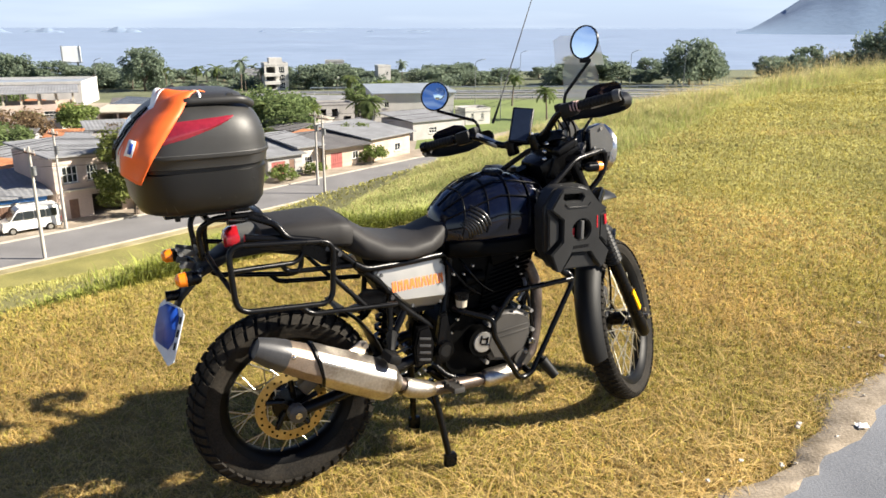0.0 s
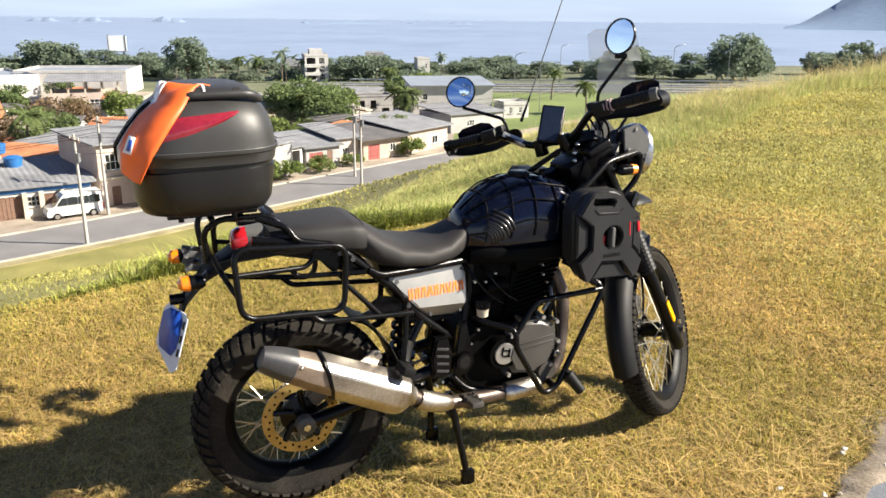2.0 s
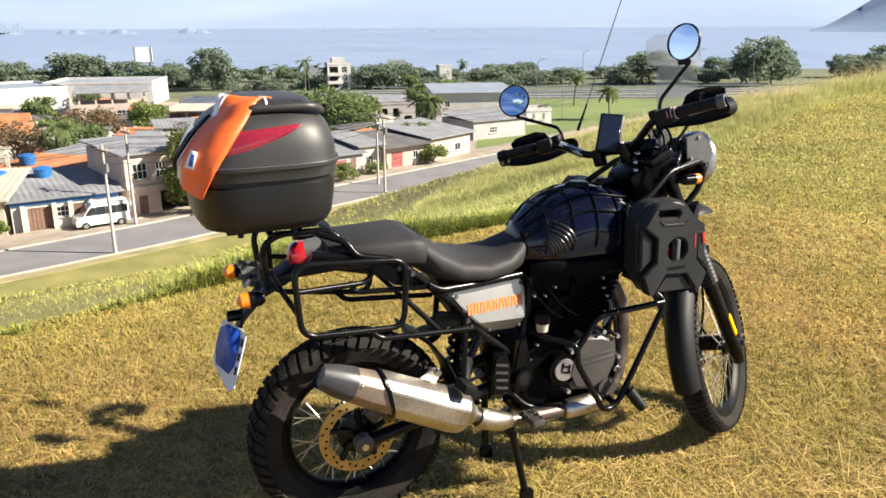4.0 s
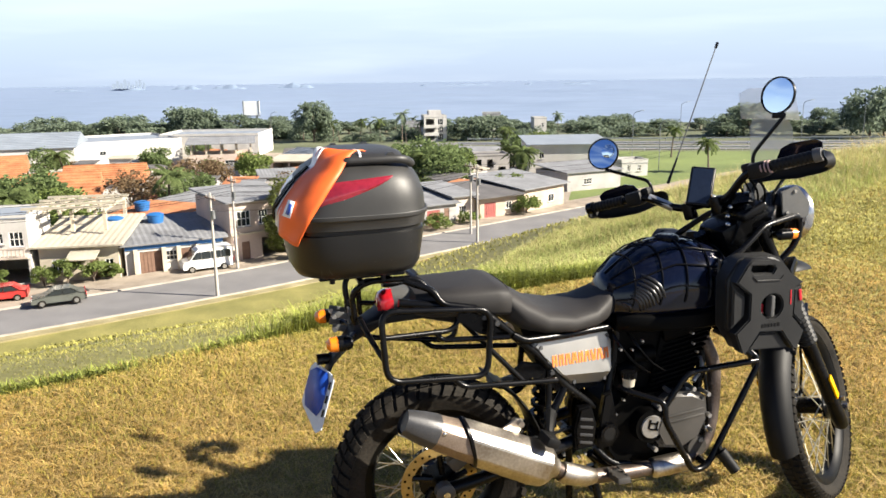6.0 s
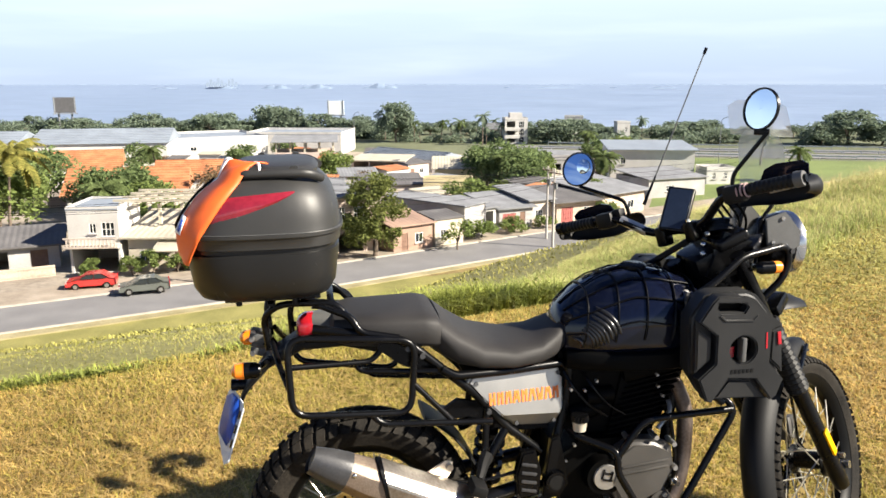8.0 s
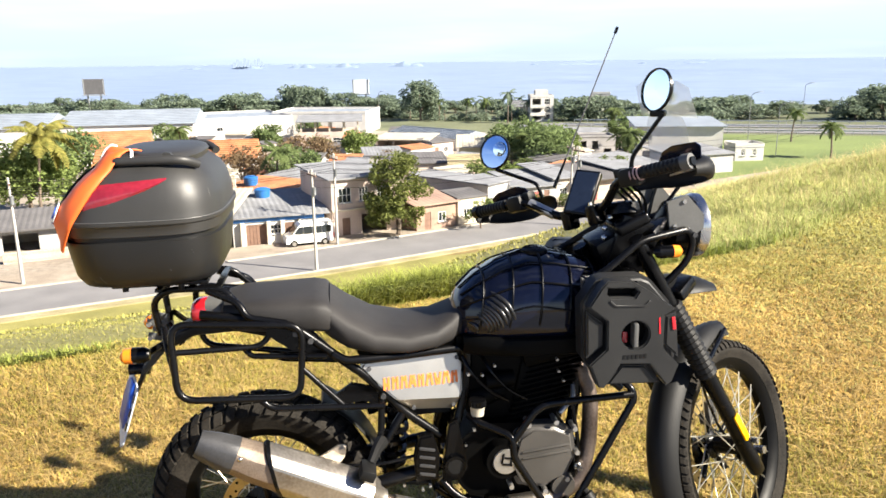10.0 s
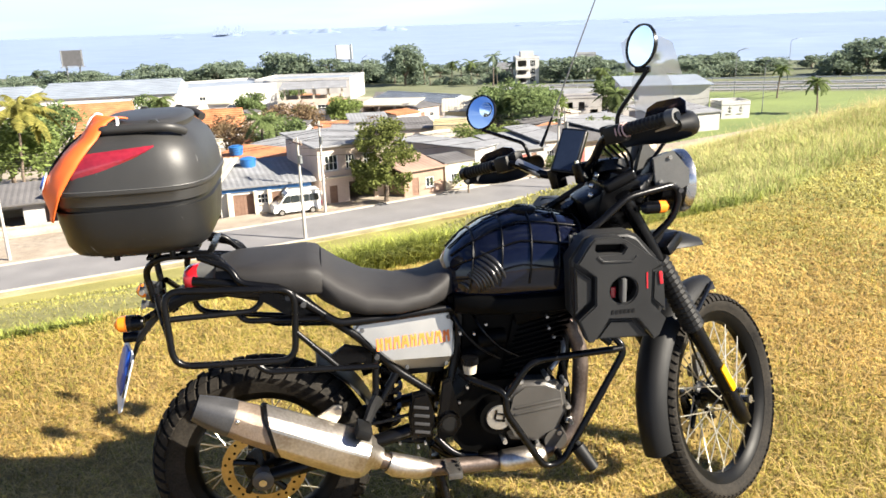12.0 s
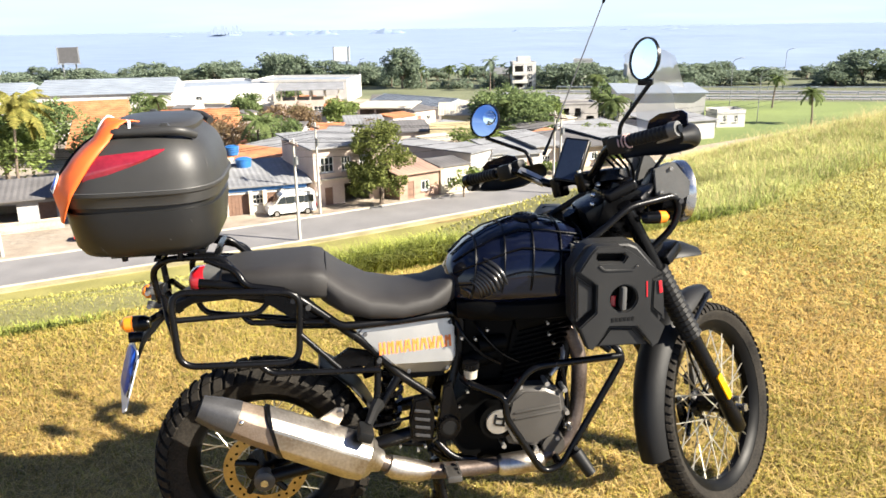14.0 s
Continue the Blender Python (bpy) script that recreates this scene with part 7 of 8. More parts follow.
house("shore_house", "far white block by the water", (-44.0, 300.0), (-37.0, 301.0), 8, 6.4, W_WHITE, "parapet", R_GREY, [("w", 0.2, 0.4, 3, 4.2), ("w", 0.6, 0.8, 3, 4.4)], parapet=0.5)
house("shore_house", "low brick house beyond the highway", (150.0, 262.0), (162.0, 262.0), 8, 4.6, W_PINK, "gable", R_TILE, [("w", 0.2, 0.4, 1, 2.2)], rise=1.5)

for x, y, up in ((-48.6, 70.2, 3.7), (-45.2, 72.2, 3.8), (-53.2, 141.6, 0.9), (-51.0, 79.0, 4.0)):
    tank_thing(x, y, ground_z(x, y) + up)

# yard walls, lean-tos and sheds between the houses
rnd = random.Random(31)
made_ = 0
for k in range(700):
    x, y = rnd.uniform(-110, -6), rnd.uniform(86, 178)
    off = (x - ROAD_A.x) * ROAD_N.x + (y - ROAD_A.y) * ROAD_N.y
    if off < 20 or any((x - fx) ** 2 + (y - fy) ** 2 < (fr + 3.0) ** 2 for fx, fy, fr in FOOT):
        continue
    ang = rnd.choice((-0.45, 0.25, 1.1))
    ln = rnd.uniform(3.0, 6.0)
    b_ = (x + ln * math.cos(ang), y + ln * math.sin(ang))
    house("lean_to_shed", "small grey lean-to shed in a yard", (x, y), b_, rnd.uniform(2.5, 4.5), rnd.uniform(2.2, 2.9), rnd.choice((W_GREY, W_BEIGE, W_PINK, W_BRICK, W_WHITE)), "flat", rnd.choice((R_GREY, R_DARK, R_CREAM, R_TILE)), [("d", 0.12, 0.30, 0, 2.0), ("s", 0.55, 0.75, 1.0, 1.9)], rise=rnd.uniform(0.2, 0.8), over=0.3, category="shed", group="sheds in the yards")
    made_ += 1
    if made_ > 26:
        break
made_ = 0
for k in range(500):
    x, y = rnd.uniform(-95, -8), rnd.uniform(86, 165)
    off = (x - ROAD_A.x) * ROAD_N.x + (y - ROAD_A.y) * ROAD_N.y
    if off < 16 or any((x - fx) ** 2 + (y - fy) ** 2 < (fr + 2.0) ** 2 for fx, fy, fr in FOOT):
        continue
    bm = bmesh.new()
    box(bm, (0, 0, 0.8), (rnd.uniform(5, 11), 0.18, 1.8))
    o = tagged(part("yard_wall", bm, rnd.choice((W_GREY, W_BEIGE, W_PINK)), smooth=0), "stained plaster wall between two yards", "wall", "yard walls")
    o.matrix_basis = Matrix.Translation((x, y, ground_z(x, y))) @ Matrix.Rotation(rnd.choice((-0.4, 0.3, 1.15)), 4, "Z")
    made_ += 1
    if made_ > 24:
        break

# ---- billboards ----
M_STEELGREY = material("grey_painted_steel", (0.20, 0.21, 0.22), 0.6, 0.3, 0.2, 1, 0.1, 9)
M_DARKBOARD = material("dark_board_back", (0.055, 0.055, 0.06), 0.8, 0, 0.3, 0.8, 0.0, 9)
M_BOARD = material("blank_white_board", (0.80, 0.82, 0.82), 0.7, 0, 0.05, 0.5, 0.0, 9)


def billboard(x, y, w_, h_, z0, yaw, mat, label):
    e = empty("billboard", pose(x, y, ground_z(x, y), 0, 0, yaw), label, "billboard")
    bm = bmesh.new()
    box(bm, (0, 0, z0 + h_ / 2), (w_, 0.5, h_), None, 0.05, 1)
    part("board", bm, mat, e)
    bm = bmesh.new()
    for s in (-1, 1):
        box(bm, (s * w_ * 0.46, 0.1, z0 + h_ / 2), (0.4, 0.9, h_ + 0.5))
    box(bm, (0, -0.5, z0 - 0.3), (w_ + 1, 1.2, 0.25))
    part("frame", bm, M_STEELGREY, e)
    for s in (-1, 1):
        bm = bmesh.new()
        cyl(bm, (s * w_ * 0.3, 0.3, 0), (s * w_ * 0.3, 0.3, z0), 0.35, seg=10)
        part("post", bm, M_STEELGREY, e)


billboard(-126.8, 272, 6.2, 5.1, 8.1, 14, M_BOARD, "blank white billboard on steel posts above the trees")
billboard(-218, 234, 7.4, 5.6, 9.6, 43, M_DARKBOARD, "dark billboard seen from behind above the trees")

# ---- poles and wires ----
POLES = [(-31.5, 58.6, 9.0), (-34.1, 67.8, 9.3), (-53.0, 47.4, 9.2), (-12.9, 83.7, 8.8), (-14.4, 88.4, 8.6)]


def pole(x, y, h):
    e = empty("utility_pole", Matrix.Translation((x, y, ground_z(x, y))), "pale concrete utility pole with crossarm and insulators", "utility pole", "poles along the road")
    bm = bmesh.new()
    cyl(bm, (0, 0, 0), (0, 0, h), 0.155, 0.09, 12)
    part("shaft", bm, M_CONCRETE, e)
    bm = bmesh.new()
    box(bm, (0, 0, h - 0.5), (1.9, 0.12, 0.14), Matrix.Rotation(radians(-40), 3, "Z"))
    part("crossarm", bm, M_WOOD, e, smooth=0)
    for k in (-0.8, -0.3, 0.3, 0.8):
        bm = bmesh.new()
        cyl(bm, (k * math.cos(radians(40)), -k * math.sin(radians(40)), h - 0.43), (k * math.cos(radians(40)), -k * math.sin(radians(40)), h - 0.20), 0.05, seg=8)
        part("insulator", bm, M_CONCRETE, e)
    bm = bmesh.new()
    cyl(bm, (0.22, -0.1, h - 2.2), (0.22, -0.1, h - 1.5), 0.17, seg=12)
    part("transformer", bm, M_STEELGREY, e)


for p in POLES:
    pole(*p)


def wire(p, q, sag, r=0.018):
    bm = bmesh.new()
    p, q = Vector(p), Vector(q)
    sweep(bm, [p.lerp(q, k / 14) - Vector((0, 0, sag * 4 * (k / 14) * (1 - k / 14))) for k in range(15)], r, 5)
    tagged(part("power_cable", bm, M_BLACK), "thin dark sagging power cable between poles", "cable", "power cables")


tops = [Vector((x, y, ground_z(x, y) + h)) for x, y, h in POLES]
far_l = Vector((-78.0, 24.0, tops[2].z))
for dz in (-0.25, -0.9, -1.5):
    for off in (-0.6, 0.6):
        o = Vector((off * 0.76, -off * 0.64, dz))
        wire(tops[2] + o, far_l + o, 0.6)
        wire(tops[2] + o, tops[1] + o, 0.7)
        wire(tops[1] + o, tops[4] + o, 0.7)
        if off > 0:
            wire(tops[0] + o, tops[3] + o, 0.8)
            wire(tops[4] + o, Vector((14, 124, tops[4].z)) + o, 0.9)

# ---- highway with its rails ----
M_RAIL = material("pale_guard_rail", (0.55, 0.56, 0.56), 0.5, 0.3, 0.1, 0.5, 0.0, 9)
for k, y in enumerate((206, 222, 240)):
    bm = bmesh.new()
    for x0 in range(-40, 260, 20):
        box(bm, (x0 + 10, y, ground_z(x0 + 10, y) + 0.95), (20, 0.12, 0.35))
        for j in range(5):
            box(bm, (x0 + 4 * j, y + 0.1, ground_z(x0 + 4 * j, y) + 0.45), (0.15, 0.15, 0.95))
    tagged(part("guard_rail", bm, M_RAIL, smooth=0), "long pale steel guard rail along the highway", "guard rail", "highway guard rails", kind="structure")
HW = [(-60, 214), (40, 214), (150, 216), (300, 220)]
ribbon("highway", HW, -6, 6, 0.25, M_ASPHALT, "grey highway beyond the field", "highway", 10, 0.3)
ribbon("highway_far", [(-60, 231), (40, 231), (150, 233), (300, 237)], -5, 5, 0.25, M_ASPHALT, "second carriageway of the highway", "highway", 10, 0.3)


def lamp(x, y, h):
    e = empty("street_lamp", Matrix.Translation((x, y, ground_z(x, y))), "thin grey street lamp with a curved arm", "street lamp", "street lamps")
    bm = bmesh.new()
    sweep(bm, rounded([(0, 0, 0), (0, 0, h), (1.8, 0, h + 0.5)], 0.8), 0.07, 8)
    part("mast", bm, M_STEELGREY, e)
    bm = bmesh.new()
    box(bm, (2.0, 0, h + 0.48), (0.8, 0.3, 0.14), None, 0.04, 1)
    part("head", bm, M_RAIL, e)


for x, y, h in ((12.0, 157.6, 9.5), (8, 185, 10.5), (48, 200, 12), (66, 214, 12), (24, 240, 11), (-100, 228, 10)):
    lamp(x, y, h)

# ---- vehicles ----
M_VANWHITE = material("white_vehicle_paint", (0.78, 0.78, 0.76), 0.3, 0, 0.05, 1, 0.0, 9, coat=0.4)
M_CARRED = material("red_vehicle_paint", (0.50, 0.035, 0.03), 0.3, 0, 0.1, 1, 0.0, 9, coat=0.4)
M_CARGREY = material("dark_green_grey_vehicle_paint", (0.13, 0.14, 0.125), 0.3, 0.3, 0.1, 1, 0.0, 9, coat=0.4)


def vehicle(name, label, a, b, prof, glass, width, wheels, paint, wr):
    """A vehicle from its side profile; a is its front foot, b its rear."""
    a, b = Vector(a), Vector(b)
    d = (a - b).normalized()
    c = (a + b) / 2
    e = empty(name, Matrix.Translation((c.x, c.y, ground_z(*c) + 0.20)) @ Matrix.Rotation(math.atan2(d.y, d.x), 4, "Z"), label, name)
    bm = bmesh.new()
    n = len(prof)
    ys = ((-width / 2 + 0.10, 0.94), (-width / 2, 1.0), (width / 2, 1.0), (width / 2 - 0.10, 0.94))
    rings = [[Vector((x, y * (1 - 0.10 * max(0, (z - 0.9))), 0.3 + (z - 0.3) * (k if z > 0.5 else 1))) for x, z in prof] for y, k in ys]
    loft(bm, rings)
    body = part("body", bm, paint, e, smooth=35)
    for gl in glass:
        for s in (-1, 1):
            bm = bmesh.new()
            q = [Vector((x, s * (width / 2 * (1 - 0.10 * max(0, (z - 0.9))) + 0.006), z)) for x, z in gl]
            bm.faces.new([bm.verts.new(p) for p in q])
            ex = bmesh.ops.extrude_face_region(bm, geom=list(bm.faces))
            bmesh.ops.translate(bm, verts=[v for v in ex["geom"] if isinstance(v, bmesh.types.BMVert)], vec=(0, -s * 0.05, 0))
            part("side_window", bm, M_PANE, e, smooth=0)
    for x in wheels:
        for s in (-1, 1):
            bm = bmesh.new()
            lathe(bm, [(wr, 0.09), (wr, -0.09), (wr * 0.6, -0.10), (wr * 0.6, 0.10)], 24, Matrix.Translation((x, s * (width / 2 - 0.09), wr)))
            wl = part("wheel", bm, M_RUBBER, e)
            bm = bmesh.new()
            cyl(bm, (x, s * (width / 2 - 0.15), wr), (x, s * (width / 2 + 0.005), wr), wr * 0.6, seg=16)
            part("hubcap", bm, M_ALLOY, wl)
    return e


def lamps_of(e, x, z, width, xr):
    for s in (-1, 1):
        bm = bmesh.new()
        box(bm, (x, s * width * 0.36, z), (0.08, 0.34, 0.2), None, 0.03, 1)
        part("headlight", bm, M_LENS, e)
        bm = bmesh.new()
        box(bm, (xr, s * width * 0.44, z + 0.1), (0.06, 0.14, 0.5), None, 0.02, 1)
        part("tail_light", bm, M_RED, e)


van = vehicle("van", "white high-roofed passenger van parked on the pavement", (-38.9, 65.7), (-35.2, 68.9),
              [(2.40, 0.35), (2.42, 0.75), (2.30, 1.05), (1.75, 1.25), (1.15, 2.05), (0.85, 2.28), (-2.25, 2.34), (-2.40, 2.20), (-2.42, 0.35)],
              [[(1.55, 1.32), (1.05, 1.95), (0.70, 1.98), (0.70, 1.30)], [(0.60, 1.30), (0.60, 1.98), (-0.20, 1.98), (-0.20, 1.30)], [(-0.32, 1.30), (-0.32, 1.98), (-1.15, 1.98), (-1.15, 1.30)], [(-1.27, 1.30), (-1.27, 1.98), (-2.15, 1.98), (-2.15, 1.30)]], 1.98, (1.62, -1.45), M_VANWHITE, 0.34)
bm = bmesh.new()
vs = [bm.verts.new(p) for p in ((1.78, -0.84, 1.28), (1.78, 0.84, 1.28), (1.19, 0.78, 2.04), (1.19, -0.78, 2.04))]
bm.faces.new(vs)
part("windscreen", bm, M_PANE, van, smooth=0)
lamps_of(van, 2.36, 0.80, 1.98, -2.40)
CAR = [(2.05, 0.30), (2.08, 0.62), (1.95, 0.78), (1.05, 0.92), (0.35, 1.36), (-0.95, 1.40), (-1.55, 0.98), (-2.02, 0.92), (-2.08, 0.60), (-2.05, 0.30)]
CARG = [[(0.92, 0.96), (0.32, 1.30), (-0.25, 1.33), (-0.25, 0.94)], [(-0.33, 0.94), (-0.33, 1.33), (-0.90, 1.33), (-1.38, 0.98)]]
for nm, lb, a, b, pt_ in (("car", "red hatchback parked at the kerb", (-50.9, 53.3), (-47.4, 55.6), M_CARRED), ("car", "dark grey-green sedan parked in the road", (-45.2, 53.0), (-41.9, 55.7), M_CARGREY)):
    c = vehicle(nm, lb, a, b, CAR, CARG, 1.66, (1.28, -1.28), pt_, 0.30)
    lamps_of(c, 2.02, 0.68, 1.66, -2.04)

# green field below the hill
M_FIELD = material("green_meadow", (0.105, 0.15, 0.035), 0.95, 0, 0.3, 0.06, 0.4, 2.5, second=(0.18, 0.225, 0.060))
fx, fy = np.linspace(-4, 120, 40), np.linspace(104, 203, 40)
FX, FY = np.meshgrid(fx, fy)
V = np.stack([FX.ravel(), FY.ravel(), height(FX, FY).ravel() + 0.08], 1)
ii = np.arange(1600).reshape(40, 40)
me = bpy.data.meshes.new("field")
me.from_pydata(V.tolist(), [], np.stack([ii[:-1, :-1].ravel(), ii[:-1, 1:].ravel(), ii[1:, 1:].ravel(), ii[1:, :-1].ravel()], 1).tolist())
me.shade_smooth()
me.materials.append(M_FIELD)
tagged(new("field", me), "flat green meadow before the highway", "field", kind="structure")


# ---- trees ----
def leafmat(name, c, c2):
    return material(name, c, 0.85, 0, 0.3, 1.2, 0.0, 9, second=c2, island=0.35, through_=0.45, spec=0.15)


L_DARK = leafmat("dark_green_foliage", (0.125, 0.180, 0.075), (0.225, 0.285, 0.115))
L_MID = leafmat("mid_green_foliage", (0.145, 0.20, 0.060), (0.255, 0.315, 0.100))
# distant haze is put into this paler, bluer leaf colour
L_FAR = leafmat("haze_paled_foliage", (0.15, 0.205, 0.145), (0.26, 0.31, 0.22))
L_LIGHT = leafmat("sunlit_yellow_green_foliage", (0.115, 0.145, 0.040), (0.235, 0.26, 0.080))
L_DRY = leafmat("brown_dry_foliage", (0.18, 0.12, 0.07), (0.26, 0.19, 0.11))
L_PALM = leafmat("palm_green", (0.09, 0.13, 0.045), (0.16, 0.20, 0.075))
L_PALMY = leafmat("yellowing_palm", (0.15, 0.17, 0.04), (0.34, 0.30, 0.08))
M_BARK = material("grey_brown_bark", (0.13, 0.10, 0.075), 0.9, 0, 0.3, 3, 0.5, 18)


def quads_mesh(name, centres, size, mat, rng, flat=0.6):
    """Many small leaf faces, turned at random."""
    n = len(centres)
    u = rng.normal(size=(n, 3))
    u[:, 2] *= flat
    u /= np.linalg.norm(u, axis=1)[:, None]
    v = np.cross(u, rng.normal(size=(n, 3)))
    v /= np.linalg.norm(v, axis=1)[:, None]
    s = size * rng.uniform(0.6, 1.3, (n, 1))
    P = np.stack([centres - u * s, centres + v * s * 0.45, centres + u * s, centres - v * s * 0.45], 1).reshape(-1, 3)
    me = bpy.data.meshes.new(name)
    me.from_pydata(P.tolist(), [], np.arange(4 * n).reshape(-1, 4).tolist())
    me.materials.append(mat)
    return me


def make_tree(label, h, r, trunk, clumps, leaves, leaf, mat, seed, shape=0.8, x=0.0, y=0.0, group="trees among the houses", z=None, open_=1.0, low=0.48):
    rng = np.random.default_rng(seed)
    e = empty("tree", Matrix.Translation((x, y, ground_z(x, y) if z is None else z)), label, "tree", group)
    bm = bmesh.new()
    top = Vector((0.05 * h * rng.normal(), 0.05 * h * rng.normal(), trunk + 0.35 * (h - trunk)))
    sweep(bm, [Vector((0, 0, -0.3)), Vector((0, 0, 0)), top * 0.5, top], [0.05 * h * 0.75, 0.035 * h, 0.026 * h, 0.012 * h], 8)
    C = []
    for k in range(clumps):
        a, b = rng.uniform(0, 2 * np.pi), rng.uniform(-0.45, 1.0)
        rad = r * (0.35 + 0.55 * rng.random() ** 0.6) * math.sqrt(max(0.05, 1 - (b * 0.85) ** 2))
        C.append((rad * math.cos(a), rad * math.sin(a), trunk + (h - trunk) * (low + (0.90 - low) * b * shape)))
        if k < 9:
            sweep(bm, [top * (0.45 + 0.05 * (k % 5)), (Vector(C[-1]) + top) / 2 + Vector((0, 0, 0.03 * h)), Vector(C[-1])], [0.012 * h, 0.008 * h, 0.003 * h], 6)
    part("trunk", bm, M_BARK, e)
    C = np.array(C)
    cr = r * rng.uniform(0.26, 0.46, len(C)) * open_
    pick = rng.integers(0, len(C), leaves)
    d = rng.normal(size=(leaves, 3))
    d /= np.linalg.norm(d, axis=1)[:, None]
    P = C[pick] + d * (cr[pick] * rng.uniform(0.55, 1.08, leaves))[:, None] * np.array((1, 1, 0.75))
    o = new("crown", quads_mesh("crown", P, leaf, mat, rng))
    o.parent = e
    return e


def make_palm(label, h, fronds, length, mat, seed, x, y, group="palms"):
    rng = np.random.default_rng(seed)
    e = empty("palm_tree", Matrix.Translation((x, y, ground_z(x, y))), label, "palm tree", group)
    bm = bmesh.new()
    lean = Vector((rng.normal() * 0.06 * h, rng.normal() * 0.06 * h, h))
    sweep(bm, [Vector((0, 0, -0.2)), lean * 0.3 - Vector((lean.x, lean.y, 0)) * 0.15, lean * 0.7 - Vector((lean.x, lean.y, 0)) * 0.08, lean], [0.22, 0.17, 0.14, 0.13], 8)
    part("trunk", bm, M_BARK, e)
    for k in range(fronds):
        V, Fc = [], []
        a = 2 * np.pi * (k + 0.4 * rng.random()) / fronds * 2.3999
        lift = rng.uniform(-0.55, 1.1)
        ln = length * rng.uniform(0.8, 1.1)
        spine = []
        for i in range(15):
            u = i / 14
            ang = lift - 1.9 * u * (0.65 + 0.25 * rng.random())
            step = ln / 14
            spine.append((0, 0) if i == 0 else (spine[-1][0] + math.cos(ang) * step, spine[-1][1] + math.sin(ang) * step))
        ca, sa = math.cos(a), math.sin(a)
        for i in range(1, 15):
            u = i / 14
            x0, z0 = spine[i - 1]
            x1, z1 = spine[i]
            w_ = ln * 0.20 * math.sin(math.pi * min(1, u * 0.85 + 0.15)) ** 0.6
            for s in (-1, 1):
                for j in range(2):
                    f = j / 2
                    bx, bz = x0 + (x1 - x0) * f, z0 + (z1 - z0) * f
                    tip = (bx + 0.30 * w_, s * w_, bz - w_ * (0.45 + 0.3 * rng.random()))
                    base = len(V)
                    for px, py, pz in ((bx, 0, bz), (bx + (x1 - x0) * 0.8, 0, bz + (z1 - z0) * 0.8), tip):
                        V.append((px * ca - py * sa + lean.x, px * sa + py * ca + lean.y, pz + lean.z))
                    Fc.append((base, base + 1, base + 2))
        me = bpy.data.meshes.new("frond")
        me.from_pydata(V, [], Fc)
        me.materials.append(mat)
        o = new("frond", me)
        o.parent = e
    return e


# near the road and between the houses
make_tree("broad leafy tree beside the road", 8.3, 3.5, 0.3, 74, 9500, 0.20, L_LIGHT, 1, 1.2, -29.9, 73.6, open_=0.66, low=0.44)
make_tree("round green tree between the houses", 6.0, 3.0, 0.8, 26, 3200, 0.26, L_MID, 2, 0.9, -56.5, 74.0)
make_tree("round green tree between the houses", 6.6, 3.6, 0.8, 30, 3600, 0.28, L_MID, 3, 0.9, -61.5, 79.0)
make_tree("dense dark tree behind the shed", 9.0, 6.0, 0.8, 40, 5200, 0.34, L_MID, 4, 0.9, -79.0, 73.0)
make_tree("dense dark tree behind the shed", 8.0, 5.4, 0.8, 40, 5200, 0.34, L_DARK, 5, 0.9, -69.0, 82.0)
make_tree("dense dark tree behind the shed", 9.0, 6.0, 0.8, 40, 5200, 0.34, L_DARK, 6, 0.9, -92.0, 92.0)
make_tree("dark round tree before the factory", 6.0, 3.2, 0.8, 30, 3000, 0.30, L_DARK, 7, 0.9, -90.0, 146.0)
make_tree("brown dry tree without many leaves", 7.0, 4.0, 1.0, 22, 1500, 0.3, L_DRY, 8, 0.9, -63.0, 96.0)
make_tree("brown dry thicket between yards", 6.0, 5.0, 0.5, 26, 2600, 0.3, L_DRY, 9, 0.8, -67.0, 122.0)
make_tree("round green tree beside the terrace house", 6.0, 3.6, 0.8, 26, 3200, 0.3, L_MID, 10, 0.9, -62.0, 132.0)
make_tree("dark bushy tree in the village", 8.0, 5.4, 0.8, 36, 4600, 0.34, L_DARK, 11, 0.9, -31.6, 134.0)
make_tree("dark bushy tree in the village", 7.0, 5.2, 0.8, 36, 4600, 0.34, L_DARK, 12, 0.9, -27.0, 131.0)
make_tree("small green tree in a yard", 5.0, 3.2, 0.6, 24, 2600, 0.26, L_MID, 13, 0.9, -28.6, 104.0)
make_tree("small green tree in a yard", 4.6, 3.0, 0.6, 24, 2600, 0.26, L_MID, 14, 0.9, -13.0, 112.0)
make_tree("dark green tree in a yard", 6.4, 4.0, 0.8, 26, 2800, 0.3, L_DARK, 15, 0.9, -57.0, 100.0)
make_tree("thin leafy sapling before the cream wall", 3.6, 1.7, 0.6, 16, 700, 0.18, L_MID, 16, 0.9, -22.6, 79.4)
make_tree("thin leafy sapling before the porch house", 3.6, 1.7, 0.6, 16, 700, 0.18, L_MID, 17, 0.9, -25.8, 83.0)
make_palm("tall coconut palm with yellowing fronds", 10.3, 30, 5.2, L_PALMY, 21, -74.1, 69.7)
make_palm("green palm beside the tiled house", 6.6, 18, 3.8, L_PALM, 22, -61.0, 71.5)
make_palm("green palm among the houses", 6.5, 18, 3.8, L_PALM, 23, -55.4, 92.0)
make_palm("palm standing before the warehouse", 5.6, 28, 4.4, L_PALM, 24, -13.6, 139.0)
make_palm("small palm behind the orange roof", 7.5, 16, 3.6, L_PALM, 26, -88.0, 116.0)
make_palm("palm by the field", 6.6, 18, 3.2, L_PALM, 27, 16.9, 186.4)
make_palm("palm by the field", 5.8, 22, 3.4, L_PALM, 28, 21.2, 156.0)
make_palm("palm near the shore", 6.2, 16, 3.4, L_PALM, 29, -86.0, 246.0)
